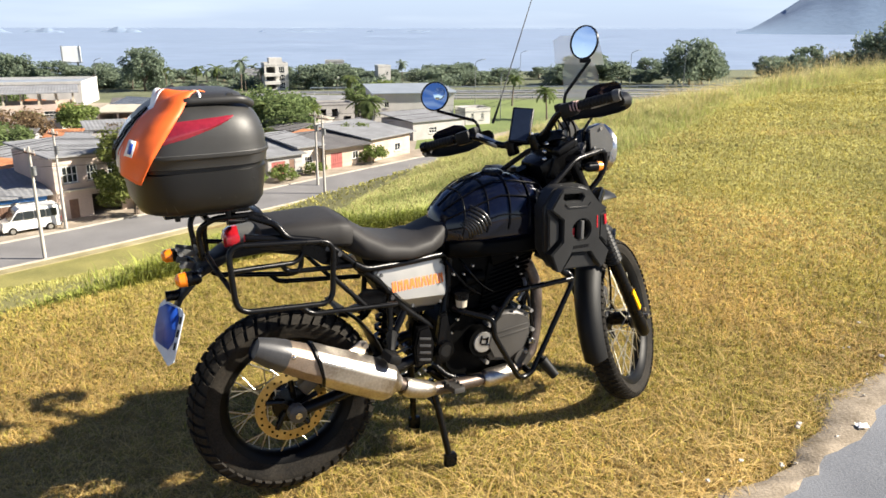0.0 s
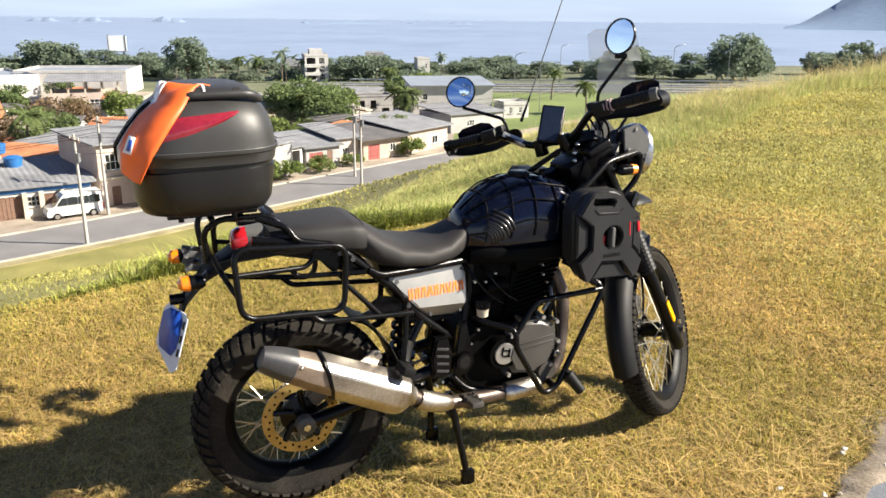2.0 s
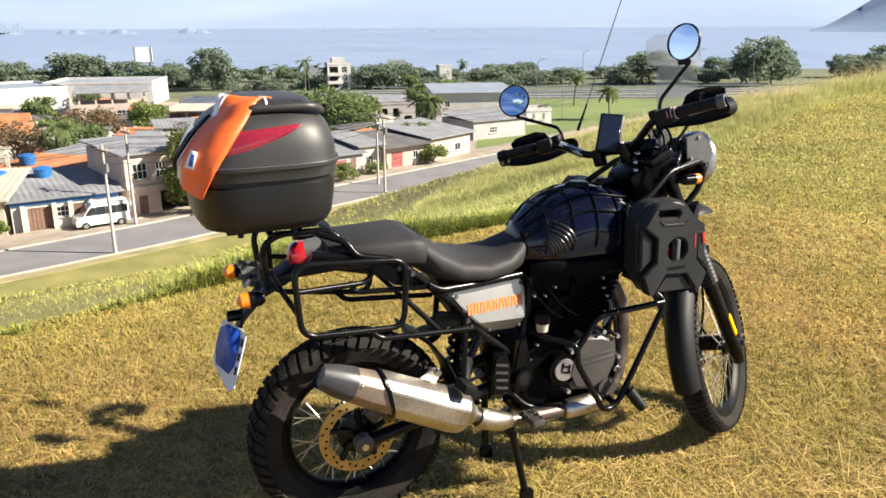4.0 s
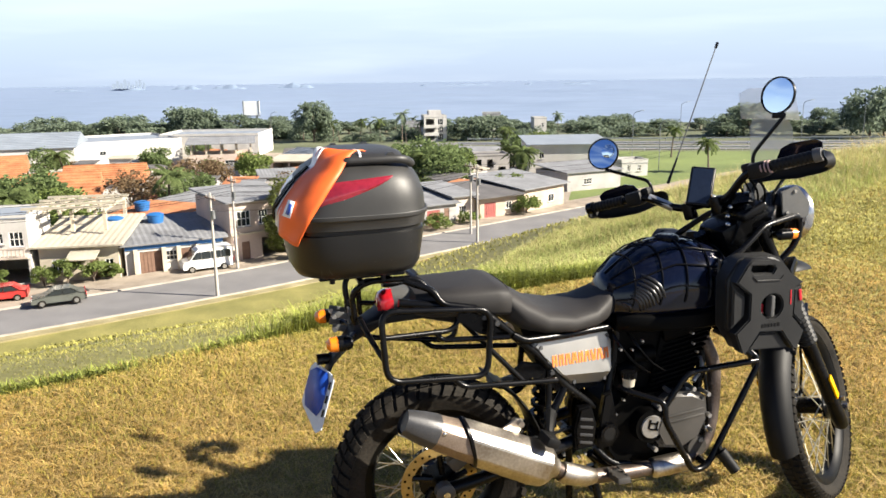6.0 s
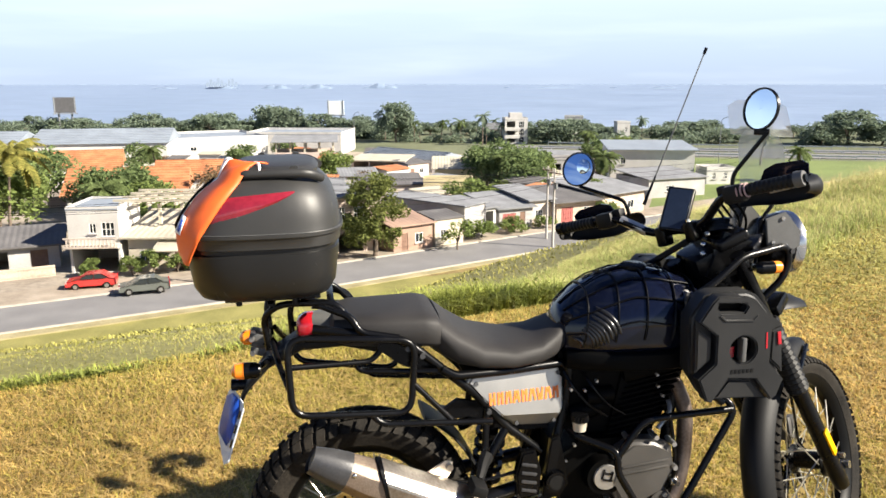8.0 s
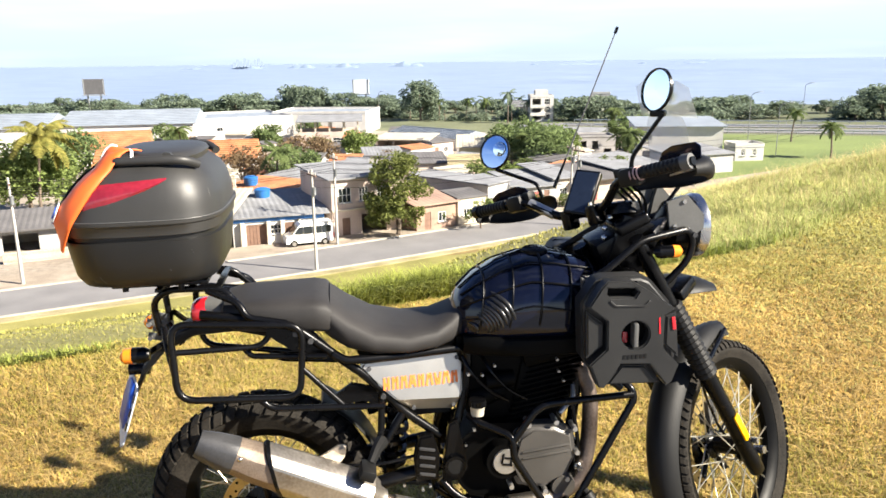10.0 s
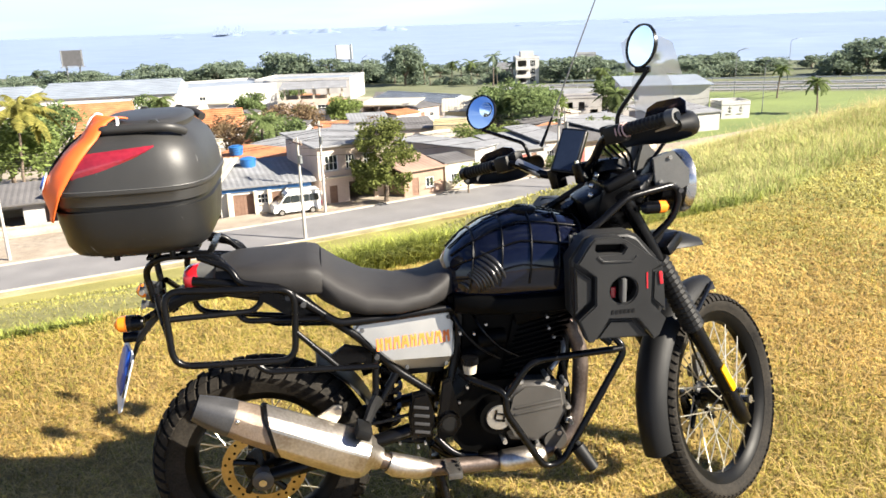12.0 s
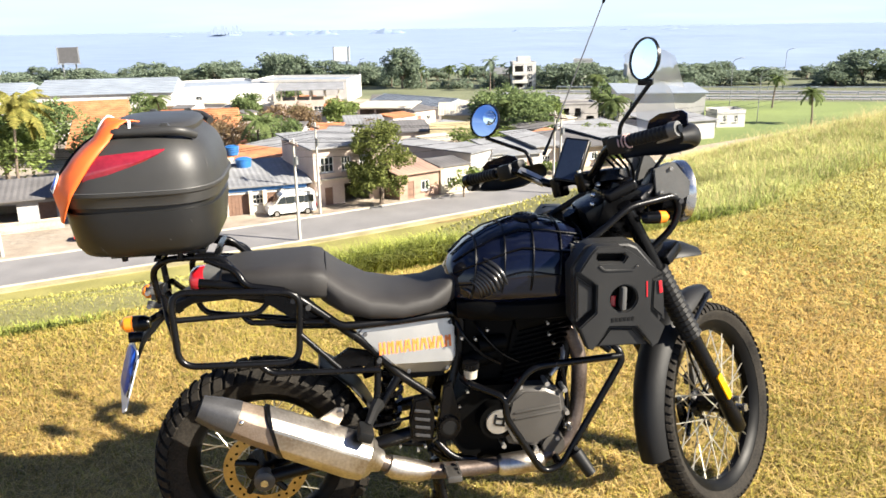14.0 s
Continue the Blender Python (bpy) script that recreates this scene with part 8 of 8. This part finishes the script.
make_palm("palm near the shore", 6.6, 16, 3.4, L_PALM, 30, -78.0, 250.0)
make_palm("palm near the shore", 6.9, 16, 3.2, L_PALM, 31, -70.0, 246.0)
make_palm("palm near the shore", 6.9, 16, 3.2, L_PALM, 32, -99.0, 252.0)
for k, (x, y, r) in enumerate(((-49.0, 59.6, 1.2), (-47.2, 60.4, 1.3), (-45.4, 61.6, 1.2), (-44.2, 62.6, 0.9), (-52.4, 58.0, 0.9))):
    make_tree("clipped round green bush before the cream house", 1.9 * r, r * 1.05, 0.1, 16, 1500, 0.13, L_MID, 40 + k, 1.0, x, y, "bushes before the cream house")

# growth between the yards
kinds = [make_tree("leafy green tree between the yards", 5.6, 3.4, 0.6, 30, 2100, 0.32, L_MID, 81, 1.0, -24.0, 136),
         make_tree("dark bushy tree between the yards", 6.4, 3.8, 0.5, 30, 2200, 0.35, L_DARK, 82, 1.0, -24.5, 126),
         make_tree("low green bush between the yards", 3.0, 2.4, 0.2, 22, 1800, 0.22, L_MID, 83, 0.9, -27, 119),
         make_tree("thin brown bush between the yards", 3.4, 2.4, 0.2, 18, 900, 0.24, L_DRY, 84, 0.9, -52, 124),
         make_palm("green palm between the yards", 6.2, 20, 3.6, L_PALM, 85, -29, 128)]
rnd = random.Random(77)
FOOT += [(-13.6, 139.0, 5.0), (-12.6, 130.0, 5.0), (-11.4, 121.0, 4.0), (-41.5, 129.0, 3.0), (-22.0, 100.0, 3.0)]
sown = 0
for k in range(900):
    x, y = rnd.uniform(-125, -4), rnd.uniform(84, 200)
    off = (x - ROAD_A.x) * ROAD_N.x + (y - ROAD_A.y) * ROAD_N.y
    if -76 < x < -35 or off < 17 or any((x - fx) ** 2 + (y - fy) ** 2 < (fr + 2.4) ** 2 for fx, fy, fr in FOOT):
        continue
    s = rnd.uniform(0.75, 1.15)
    copy_thing(kinds[rnd.choice((0, 0, 1, 1, 2, 2, 2, 3, 4))], Matrix.Translation((x, y, ground_z(x, y))) @ Matrix.Rotation(rnd.uniform(0, 6.28), 4, "Z") @ Matrix.Diagonal((s, s, s, 1)))
    FOOT.append((x, y, 1.6))
    sown += 1
    if sown > 17:
        break
for x, y in ((-29.8, 133.0), (-35.4, 139.0)):
    copy_thing(kinds[1], Matrix.Translation((x, y, ground_z(x, y))) @ Matrix.Rotation(x, 4, "Z"))

for x, y, s in ((-18.9, 90.6, 0.7), (-21.6, 86.0, 0.8), (-15.6, 94.8, 0.6), (-9.2, 103.0, 0.9), (-27.6, 80.2, 0.8)):
    copy_thing(kinds[2], Matrix.Translation((x, y, ground_z(x, y))) @ Matrix.Rotation(x, 4, "Z") @ Matrix.Diagonal((s, s, s, 1)))

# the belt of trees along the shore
belt = [make_tree("broad haze-paled tree in the belt along the shore", 11, 7.0, 0.2, 46, 2700, 0.6, L_FAR, 60 + k, 1.0, -150 + 3 * k, 262, "belt of trees along the shore", open_=(1.0, 0.7, 0.85, 0.62)[k], low=(0.34, 0.44, 0.38, 0.40)[k]) for k in range(4)]
rnd = random.Random(11)
spots = [(-205 + 8.6 * k + rnd.uniform(-2, 2), 258 + 8 * rnd.random(), 0.82 + 0.3 * rnd.random()) for k in range(13)]
spots += [(-250 + 9 * k, 224 + 3.2 * k, 0.85 + 0.3 * rnd.random()) for k in range(11)]
spots += [(-290 + 12 * k, 190 + 8 * rnd.random(), 0.8 + 0.3 * rnd.random()) for k in range(9)]
spots += [(-41, 248, 1.05), (-33, 250, 0.95), (-24, 258, 1.0), (-5, 262, 1.05), (3, 268, 1.0), (11, 262, 0.95), (20, 266, 0.9), (40, 258, 1.0), (48, 262, 1.35), (57, 262, 1.0), (66, 260, 1.05), (-112, 258, 0.9), (-120, 262, 0.8)]
spots += [(79, 250, 1.15), (85, 256, 1.1), (97, 300, 0.6), (104, 296, 0.6), (112, 252, 1.15), (119, 256, 1.0), (136, 250, 1.30), (143, 246, 1.45), (150, 250, 1.40), (157, 252, 1.25), (166, 256, 1.15), (174, 258, 1.05), (200, 262, 1.2), (212, 262, 1.1), (224, 264, 1.2), (238, 266, 1.1)]
spots += [(-300 + 13.5 * k + rnd.uniform(-4, 4), 284 + 14 * rnd.random(), 0.72 + 0.2 * rnd.random()) for k in range(42)]
for k, (x, y, s) in enumerate(spots):
    m = Matrix.Translation((x, y, ground_z(x, y))) @ Matrix.Rotation(rnd.uniform(0, 6.28), 4, "Z") @ Matrix.Diagonal((s, s, s * (0.60 if x < 70 else 0.95) * rnd.uniform(0.65, 1.30), 1))
    copy_thing(belt[k % 4], m)
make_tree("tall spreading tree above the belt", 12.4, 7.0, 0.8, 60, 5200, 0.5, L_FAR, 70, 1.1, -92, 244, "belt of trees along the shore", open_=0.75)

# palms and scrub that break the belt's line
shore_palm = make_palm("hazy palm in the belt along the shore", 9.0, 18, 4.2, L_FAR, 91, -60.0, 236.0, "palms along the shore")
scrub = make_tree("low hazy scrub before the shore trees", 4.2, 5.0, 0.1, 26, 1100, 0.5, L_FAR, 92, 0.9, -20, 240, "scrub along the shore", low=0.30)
for k in range(15):
    x, y, s = rnd.choice((rnd.uniform(-90, -50), rnd.uniform(-190, 120))), rnd.uniform(236, 272), rnd.uniform(0.5, 0.8)
    copy_thing(shore_palm, Matrix.Translation((x, y, ground_z(x, y))) @ Matrix.Rotation(rnd.uniform(0, 6.28), 4, "Z") @ Matrix.Diagonal((s, s, s, 1)))
for k in range(34):
    x, y, s = -280 + 8.6 * k + rnd.uniform(-4, 4), rnd.uniform(243, 262), rnd.uniform(0.6, 1.2)
    copy_thing(scrub, Matrix.Translation((x, y, ground_z(x, y))) @ Matrix.Rotation(rnd.uniform(0, 6.28), 4, "Z") @ Matrix.Diagonal((s, s, s * rnd.uniform(0.7, 1.2), 1)))

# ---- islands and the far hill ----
# the blue of the distant air is mixed into these base colours
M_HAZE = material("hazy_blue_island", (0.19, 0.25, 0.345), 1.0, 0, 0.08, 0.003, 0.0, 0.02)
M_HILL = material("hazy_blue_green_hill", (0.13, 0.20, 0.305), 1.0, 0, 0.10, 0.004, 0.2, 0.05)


def hump(name, x, y, hw, h, label, mat, seed, kind="structure"):
    rng = np.random.default_rng(seed)
    bm = bmesh.new()
    n = 36
    prof = [max(0.0, math.sin(math.pi * k / n)) ** 0.7 * (0.55 + 0.45 * abs(math.sin(2.1 * math.pi * k / n + seed))) * h * (0.9 + 0.2 * rng.random()) for k in range(n + 1)]
    rings = []
    for k in range(n + 1):
        xx = x - hw + 2 * hw * k / n
        rings.append([Vector((xx, y - hw * 0.3, -23.6)), Vector((xx, y - hw * 0.12, -23.6 + prof[k] * 0.7)), Vector((xx, y, -23.6 + prof[k])), Vector((xx, y + hw * 0.3, -23.6))])
    vs = [[bm.verts.new(p) for p in r] for r in rings]
    for A, B in zip(vs, vs[1:]):
        for j in range(3):
            bm.faces.new((A[j], A[j + 1], B[j + 1], B[j]))
    return tagged(part(name, bm, mat, smooth=60), label, "island", kind=kind)


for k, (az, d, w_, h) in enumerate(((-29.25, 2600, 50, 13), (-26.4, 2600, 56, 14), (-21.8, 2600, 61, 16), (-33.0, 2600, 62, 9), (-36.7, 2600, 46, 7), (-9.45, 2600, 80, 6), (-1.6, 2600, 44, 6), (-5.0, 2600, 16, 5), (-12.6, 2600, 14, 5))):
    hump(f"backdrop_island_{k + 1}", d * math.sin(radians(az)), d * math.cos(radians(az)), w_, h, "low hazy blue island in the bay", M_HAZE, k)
# haze over the bay is painted into the towers' colour
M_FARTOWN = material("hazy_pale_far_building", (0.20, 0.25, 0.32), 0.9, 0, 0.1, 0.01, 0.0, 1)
rnd = random.Random(21)
for k in range(9):
    az = radians(-33.9 + 0.24 * k)
    hh, ww = rnd.uniform(11, 30), rnd.uniform(6, 11)
    bm = bmesh.new()
    box(bm, (0, 0, hh / 2), (ww, 10, hh))
    box(bm, (0, 0, hh + 1.2), (ww * 0.4, 6, 2.4))
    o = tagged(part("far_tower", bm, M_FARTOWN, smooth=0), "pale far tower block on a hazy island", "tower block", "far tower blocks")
    o.matrix_basis = pose(2590 * math.sin(az), 2590 * math.cos(az), -18.5, 0, 0, 33)


# ---- far hill ----
HILL_AZ, HILL_X, HILL_Y = (20.2, 60.0), (20.2, 20.8, 21.5, 22.2, 24.1, 24.7, 28.0, 40.0, 60.0), (-0.9, -0.6, -0.05, 0.40, 1.55, 2.1, 3.7, 7.0, 8.0)
bm = bmesh.new()
n = 40
cols = []
for k in range(n + 1):
    az = radians(HILL_AZ[0] + (HILL_AZ[1] - HILL_AZ[0]) * k / n)
    el = radians(float(np.interp(math.degrees(az), HILL_X, HILL_Y)) + 0.10 * math.sin(k * 1.9) + 0.06 * math.sin(k * 4.7))
    col = []
    for d, f in ((2300, -0.7), (2500, 0.35), (2700, 0.75), (2900, 1.0), (3300, 0.3)):
        zt = -24 + (25.5 + d * math.tan(el)) * f if f > 0 else -24
        col.append(bm.verts.new((d * math.sin(az), d * math.cos(az), max(zt, -24))))
    cols.append(col)
for A, B in zip(cols, cols[1:]):
    for j in range(4):
        bm.faces.new((A[j], A[j + 1], B[j + 1], B[j]))
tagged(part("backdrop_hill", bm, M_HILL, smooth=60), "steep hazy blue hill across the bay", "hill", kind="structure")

# ---- grass ----
def grassmat(name, c, c2, rand):
    m = material(name, c, 0.8, 0, 0.25, 0.5, 0.0, 7, second=c2, island=rand, through_=0.35)
    return m


G_MOWN = grassmat("mown_straw_grass", (0.445, 0.287, 0.070), (0.70, 0.497, 0.156), 0.5)
G_GREEN = grassmat("short_green_grass", (0.275, 0.238, 0.038), (0.47, 0.395, 0.083), 0.45)
G_TALL = grassmat("tall_yellow_green_grass", (0.32, 0.38, 0.095), (0.56, 0.57, 0.20), 0.45)
G_FAR = grassmat("far_lit_golden_turf", (0.37, 0.36, 0.095), (0.61, 0.56, 0.195), 0.4)
G_TUFT = grassmat("vivid_green_tuft", (0.19, 0.245, 0.040), (0.42, 0.44, 0.095), 0.5)
G_ROUGH = grassmat("rough_olive_grass", (0.24, 0.24, 0.050), (0.42, 0.38, 0.105), 0.45)
G_HAY = grassmat("loose_dry_hay", (0.50, 0.345, 0.115), (0.68, 0.50, 0.20), 0.35)
G_SEED = grassmat("dry_seed_grass", (0.58, 0.45, 0.19), (0.74, 0.62, 0.32), 0.35)


def blades(name, xy, h, w_, lean, mat, label, rng, curl=0.5, kind="stuff", segs=2):
    """Bent grass blades at the places xy."""
    n = len(xy)
    z = height(xy[:, 0], xy[:, 1]) - 0.01
    az = rng.uniform(0, 2 * np.pi, n)
    hh = h * rng.uniform(0.5, 1.2, n)
    ln = lean * rng.uniform(0.2, 1.4, n)
    d = np.stack([np.cos(az), np.sin(az)], 1)
    s = np.stack([-np.sin(az), np.cos(az)], 1) * (w_ * rng.uniform(0.6, 1.4, n))[:, None] / 2
    base = np.column_stack([xy, z])
    mid = base + np.column_stack([d * (hh * ln * 0.35)[:, None], hh * 0.62])
    tip = base + np.column_stack([d * (hh * ln * (0.8 + curl))[:, None], hh * (1.0 - 0.35 * np.minimum(ln, 1.3))])
    s3 = np.column_stack([s, np.zeros(n)])
    V = np.stack([base - s3, base + s3, mid + s3 * 0.8, mid - s3 * 0.8, tip], 1).reshape(-1, 3)
    i = np.arange(n)[:, None] * 5
    loops = np.concatenate([i + np.array([[0, 1, 2, 3]]), i + np.array([[3, 2, 4]])], 1).ravel()
    me = bpy.data.meshes.new(name)
    me.vertices.add(len(V))
    me.vertices.foreach_set("co", V.ravel())
    me.loops.add(7 * n)
    me.loops.foreach_set("vertex_index", loops.astype(np.int32))
    me.polygons.add(2 * n)
    me.polygons.foreach_set("loop_start", np.column_stack([np.arange(n) * 7, np.arange(n) * 7 + 4]).ravel().astype(np.int32))
    me.update(calc_edges=True)
    me.materials.append(mat)
    return tagged(new(name, me), label, "grass", kind=kind)


rng = np.random.default_rng(5)


def on_path(x, y):
    return ((y - 1.72) * 0.722 - (x - 0.42) * 0.692) < -0.055 + 0.03 * np.sin(x * 9)


def scatter(n, box_, near, power=1.0):
    """Places that thin out with the distance from the walk."""
    x0, x1, y0, y1 = box_
    p = np.column_stack([rng.uniform(x0, x1, 3 * n), rng.uniform(y0, y1, 3 * n)])
    d = np.hypot(p[:, 0] - 0.2, p[:, 1] - 0.4)
    keep = rng.random(len(p)) < np.minimum(1, (near / np.maximum(d, 0.1)) ** power)
    return p[keep]


def patch(x, y):
    return np.sin(x * 1.1 + 0.6 * np.sin(y * 1.7)) + np.sin(y * 1.3 + 0.8 * np.sin(x * 0.9)) + 0.6 * np.sin(x * 3.3 + y * 2.1)


p = np.concatenate([scatter(390000, (-5.5, 6, 0.2, 7.5), 3.2, 1.4), scatter(300000, (-4, 14, 6.2, 18), 7.0, 1.4), scatter(90000, (4, 24, 14, 30), 12.0, 1.0)])
e_ = edge_e(p[:, 0], p[:, 1])
a_ = edge_a(p[:, 0], p[:, 1])
p = p[(e_ < brow_start(a_) + 0.25) & ~on_path(p[:, 0], p[:, 1])]
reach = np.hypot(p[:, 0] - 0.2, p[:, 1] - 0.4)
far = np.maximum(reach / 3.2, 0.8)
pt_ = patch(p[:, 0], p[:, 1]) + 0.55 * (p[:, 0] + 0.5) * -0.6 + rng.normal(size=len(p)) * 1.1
# farther blades turn brighter: the turf's look at a grazing view, put into colour
far_lit = rng.random(len(p)) < np.clip((reach - 4.0) / 5.0, 0, 0.8)
dry = (pt_ > -0.55) & ~far_lit
green = (pt_ <= -0.55) & ~far_lit
blades("mown_grass", p[dry], 0.034 * far[dry] ** 0.4, 0.0046 * far[dry] ** 0.8, 1.4, G_MOWN, "short mown straw-coloured grass on the hillside", rng)
blades("short_grass", p[green], 0.044 * far[green] ** 0.4, 0.0042 * far[green] ** 0.8, 0.9, G_GREEN, "short green blades among the mown grass", rng)
blades("far_lit_turf", p[far_lit], 0.034 * far[far_lit] ** 0.4, 0.0050 * far[far_lit] ** 0.9, 1.5, G_FAR, "mown turf coloured brighter for the grazing view towards the brow of the hill", rng)
q = scatter(48000, (-5.5, 4.5, 0.2, 7.5), 3.4, 1.2)
q = q[(edge_e(q[:, 0], q[:, 1]) < brow_start(edge_a(q[:, 0], q[:, 1])) - 0.1) & ~on_path(q[:, 0], q[:, 1]) & (rng.random(len(q)) < np.clip(0.75 - 0.25 * q[:, 0], 0.25, 1))]
k_ = rng.random(6000)
strip = np.column_stack([4.4 + 4.2 * k_ + 0.25 * rng.normal(size=6000), 10.65 - 0.1 * k_ + 0.14 * rng.normal(size=6000)])
u_ = rng.random(2600) ** 1.3
edge_hay = np.column_stack([0.42 + 6.0 * u_ - 0.06 + 0.05 * rng.normal(size=2600), 1.72 + 5.75 * u_ + 0.06 + 0.05 * rng.normal(size=2600)])
q = np.concatenate([q, strip, edge_hay])
blades("hay_litter", q, 0.055, 0.0032, 2.6, G_HAY, "loose dry hay lying on the mown grass", rng, 0.9)
# tall growth along the brow, rising slowly out of the mown grass
p = np.column_stack([rng.uniform(-9, 17, 520000), rng.uniform(1, 27, 520000)])
near_ = np.column_stack([rng.uniform(-1.5, 8, 300000), rng.uniform(5.5, 15, 300000)])
p = np.concatenate([p, near_])
e_, a_ = edge_e(p[:, 0], p[:, 1]), edge_a(p[:, 0], p[:, 1])
start = brow_start(a_)
width = 4.5 + 1.5 * np.clip((a_ - 1) / 6, 0, 1) + 3.5 * np.clip((a_ - 9) / 6, 0, 1)
grow = np.clip((e_ - start) / (0.12 + 0.4 * np.clip((a_ - 3) / 6, 0, 1)), 0, 1)
ok = (e_ > start) & (e_ < start + width) & (a_ > -5.0) & ~on_path(p[:, 0], p[:, 1]) & (rng.random(len(p)) < 0.12 + 0.88 * grow)
p, e_, a_, grow = p[ok], e_[ok], a_[ok], grow[ok]
hgt = np.interp(a_, [-5, 0, 2, 4, 6, 8, 10.5, 13, 16.5, 22], [0.03, 0.045, 0.10, 0.12, 0.15, 0.19, 0.26, 0.36, 0.52, 0.82]) * (0.92 + 0.10 * np.clip(patch(p[:, 0] * 1.7, p[:, 1] * 1.7), -1.5, 1.5))
hgt = 0.04 + (hgt - 0.04) * grow
seed = rng.random(len(p)) < 0.12 + 0.20 * np.clip((a_ - 4) / 8, 0, 1)
rough = ~seed & (a_ + rng.normal(size=len(a_)) * 0.7 < 1.6)
blades("rough_grass", p[rough], hgt[rough], 0.006, 0.8, G_ROUGH, "rough olive grass below the mown edge", rng)
seed &= (a_ > 1.0) | (rng.random(len(a_)) < 0.3)
blades("tall_grass", p[~seed & ~rough], hgt[~seed & ~rough], 0.005 + 0.006 * np.clip(hgt[~seed & ~rough], 0, 0.6), 0.75, G_TALL, "tall yellow-green grass along the brow of the hill", rng)
blades("seed_grass", p[seed], hgt[seed] * (1.0 + 0.8 * rng.random(int(seed.sum())) ** 3), 0.0032 + 0.004 * np.clip(hgt[seed], 0, 0.6), 0.5, G_SEED, "tall dry seed heads among the grass", rng)
# rough grass down the slope
p = np.column_stack([rng.uniform(-60, 60, 420000), rng.uniform(0, 110, 420000)])
e_, a_ = edge_e(p[:, 0], p[:, 1]), edge_a(p[:, 0], p[:, 1])
ok = (e_ > 0.2) & (e_ < 46) & (rng.random(len(p)) < np.minimum(1, 9 / np.maximum(e_, 1)))
p, e_ = p[ok], e_[ok]
blades("slope_grass", p, 0.035 + 0.006 * np.clip(e_, 0, 30), 0.011 + 0.0022 * np.clip(e_, 0, 30), 0.9, G_ROUGH, "rough green grass down the slope to the road", rng)
# weeds at the foot and clumps on the edge
for a0, r, hh, cnt in ((-1.15, 0.22, 0.09, 700), (-0.75, 0.16, 0.08, 500), (0.35, 0.20, 0.09, 700), (0.9, 0.25, 0.19, 1500), (1.4, 0.32, 0.26, 2600), (1.9, 0.32, 0.25, 2400), (2.5, 0.4, 0.18, 2400), (3.2, 0.4, 0.15, 2200), (3.9, 0.5, 0.13, 1800)):
    along_, across = rng.normal(size=cnt) * r, np.abs(rng.normal(size=cnt)) * 0.3 * r
    off = brow_start(a0 + along_) + 0.06 + across
    d = np.column_stack([EDGE_AT.x + EDGE_D.x * (a0 + along_) + EDGE_N.x * off, EDGE_AT.y + EDGE_D.y * (a0 + along_) + EDGE_N.y * off])
    blades("grass_tuft", d, hh, 0.008, 0.7, G_TUFT, "vivid green tuft of grass at the edge of the mowing", rng)
# pebbles and litter along the path
M_STONE = material("pale_pebble", (0.46, 0.42, 0.36), 0.9, 0, 0.2, 20, 0.3, 60, rand=0.25)
rnd = random.Random(9)
bm = bmesh.new()
ball(bm, (0, 0, 0), 1.0, 7, 5, (1, 0.8, 0.5))
for v in bm.verts:
    v.co *= 1 + 0.18 * rnd.uniform(-1, 1)
sm = bpy.data.meshes.new("pebble")
bm.to_mesh(sm)
bm.free()
sm.materials.append(M_STONE)
for k in range(110):
    u = rnd.random() ** 1.4
    x, y = 0.42 + 6.0 * u + rnd.gauss(0, 0.09), 1.72 + 5.75 * u + rnd.gauss(0, 0.09)
    s = rnd.uniform(0.004, 0.016)
    o = tagged(new("pebble", sm), "small pale pebble at the edge of the path", "pebble", "pebbles along the path")
    o.matrix_basis = Matrix.Translation((x, y, ground_z(x, y) + 0.03 + s * 0.2)) @ Matrix.Rotation(rnd.uniform(0, 6), 4, "Z") @ Matrix.Diagonal((s, s, s, 1))
bm = bmesh.new()
g = [[bm.verts.new((0.022 * i + 0.004 * rnd.uniform(-1, 1), 0.016 * j + 0.004 * rnd.uniform(-1, 1), 0.012 + 0.012 * rnd.random())) for j in range(5)] for i in range(5)]
for A, B in zip(g, g[1:]):
    for j in range(4):
        bm.faces.new((A[j], A[j + 1], B[j + 1], B[j]))
o = tagged(part("paper_scrap", bm, M_WHITE, smooth=0), "crumpled white paper scrap on the path edge", "litter")
o.matrix_basis = Matrix.Translation((1.60, 2.66, ground_z(1.60, 2.66) + 0.035)) @ Matrix.Diagonal((0.55, 0.55, 0.7, 1))
thick(o, 0.001)
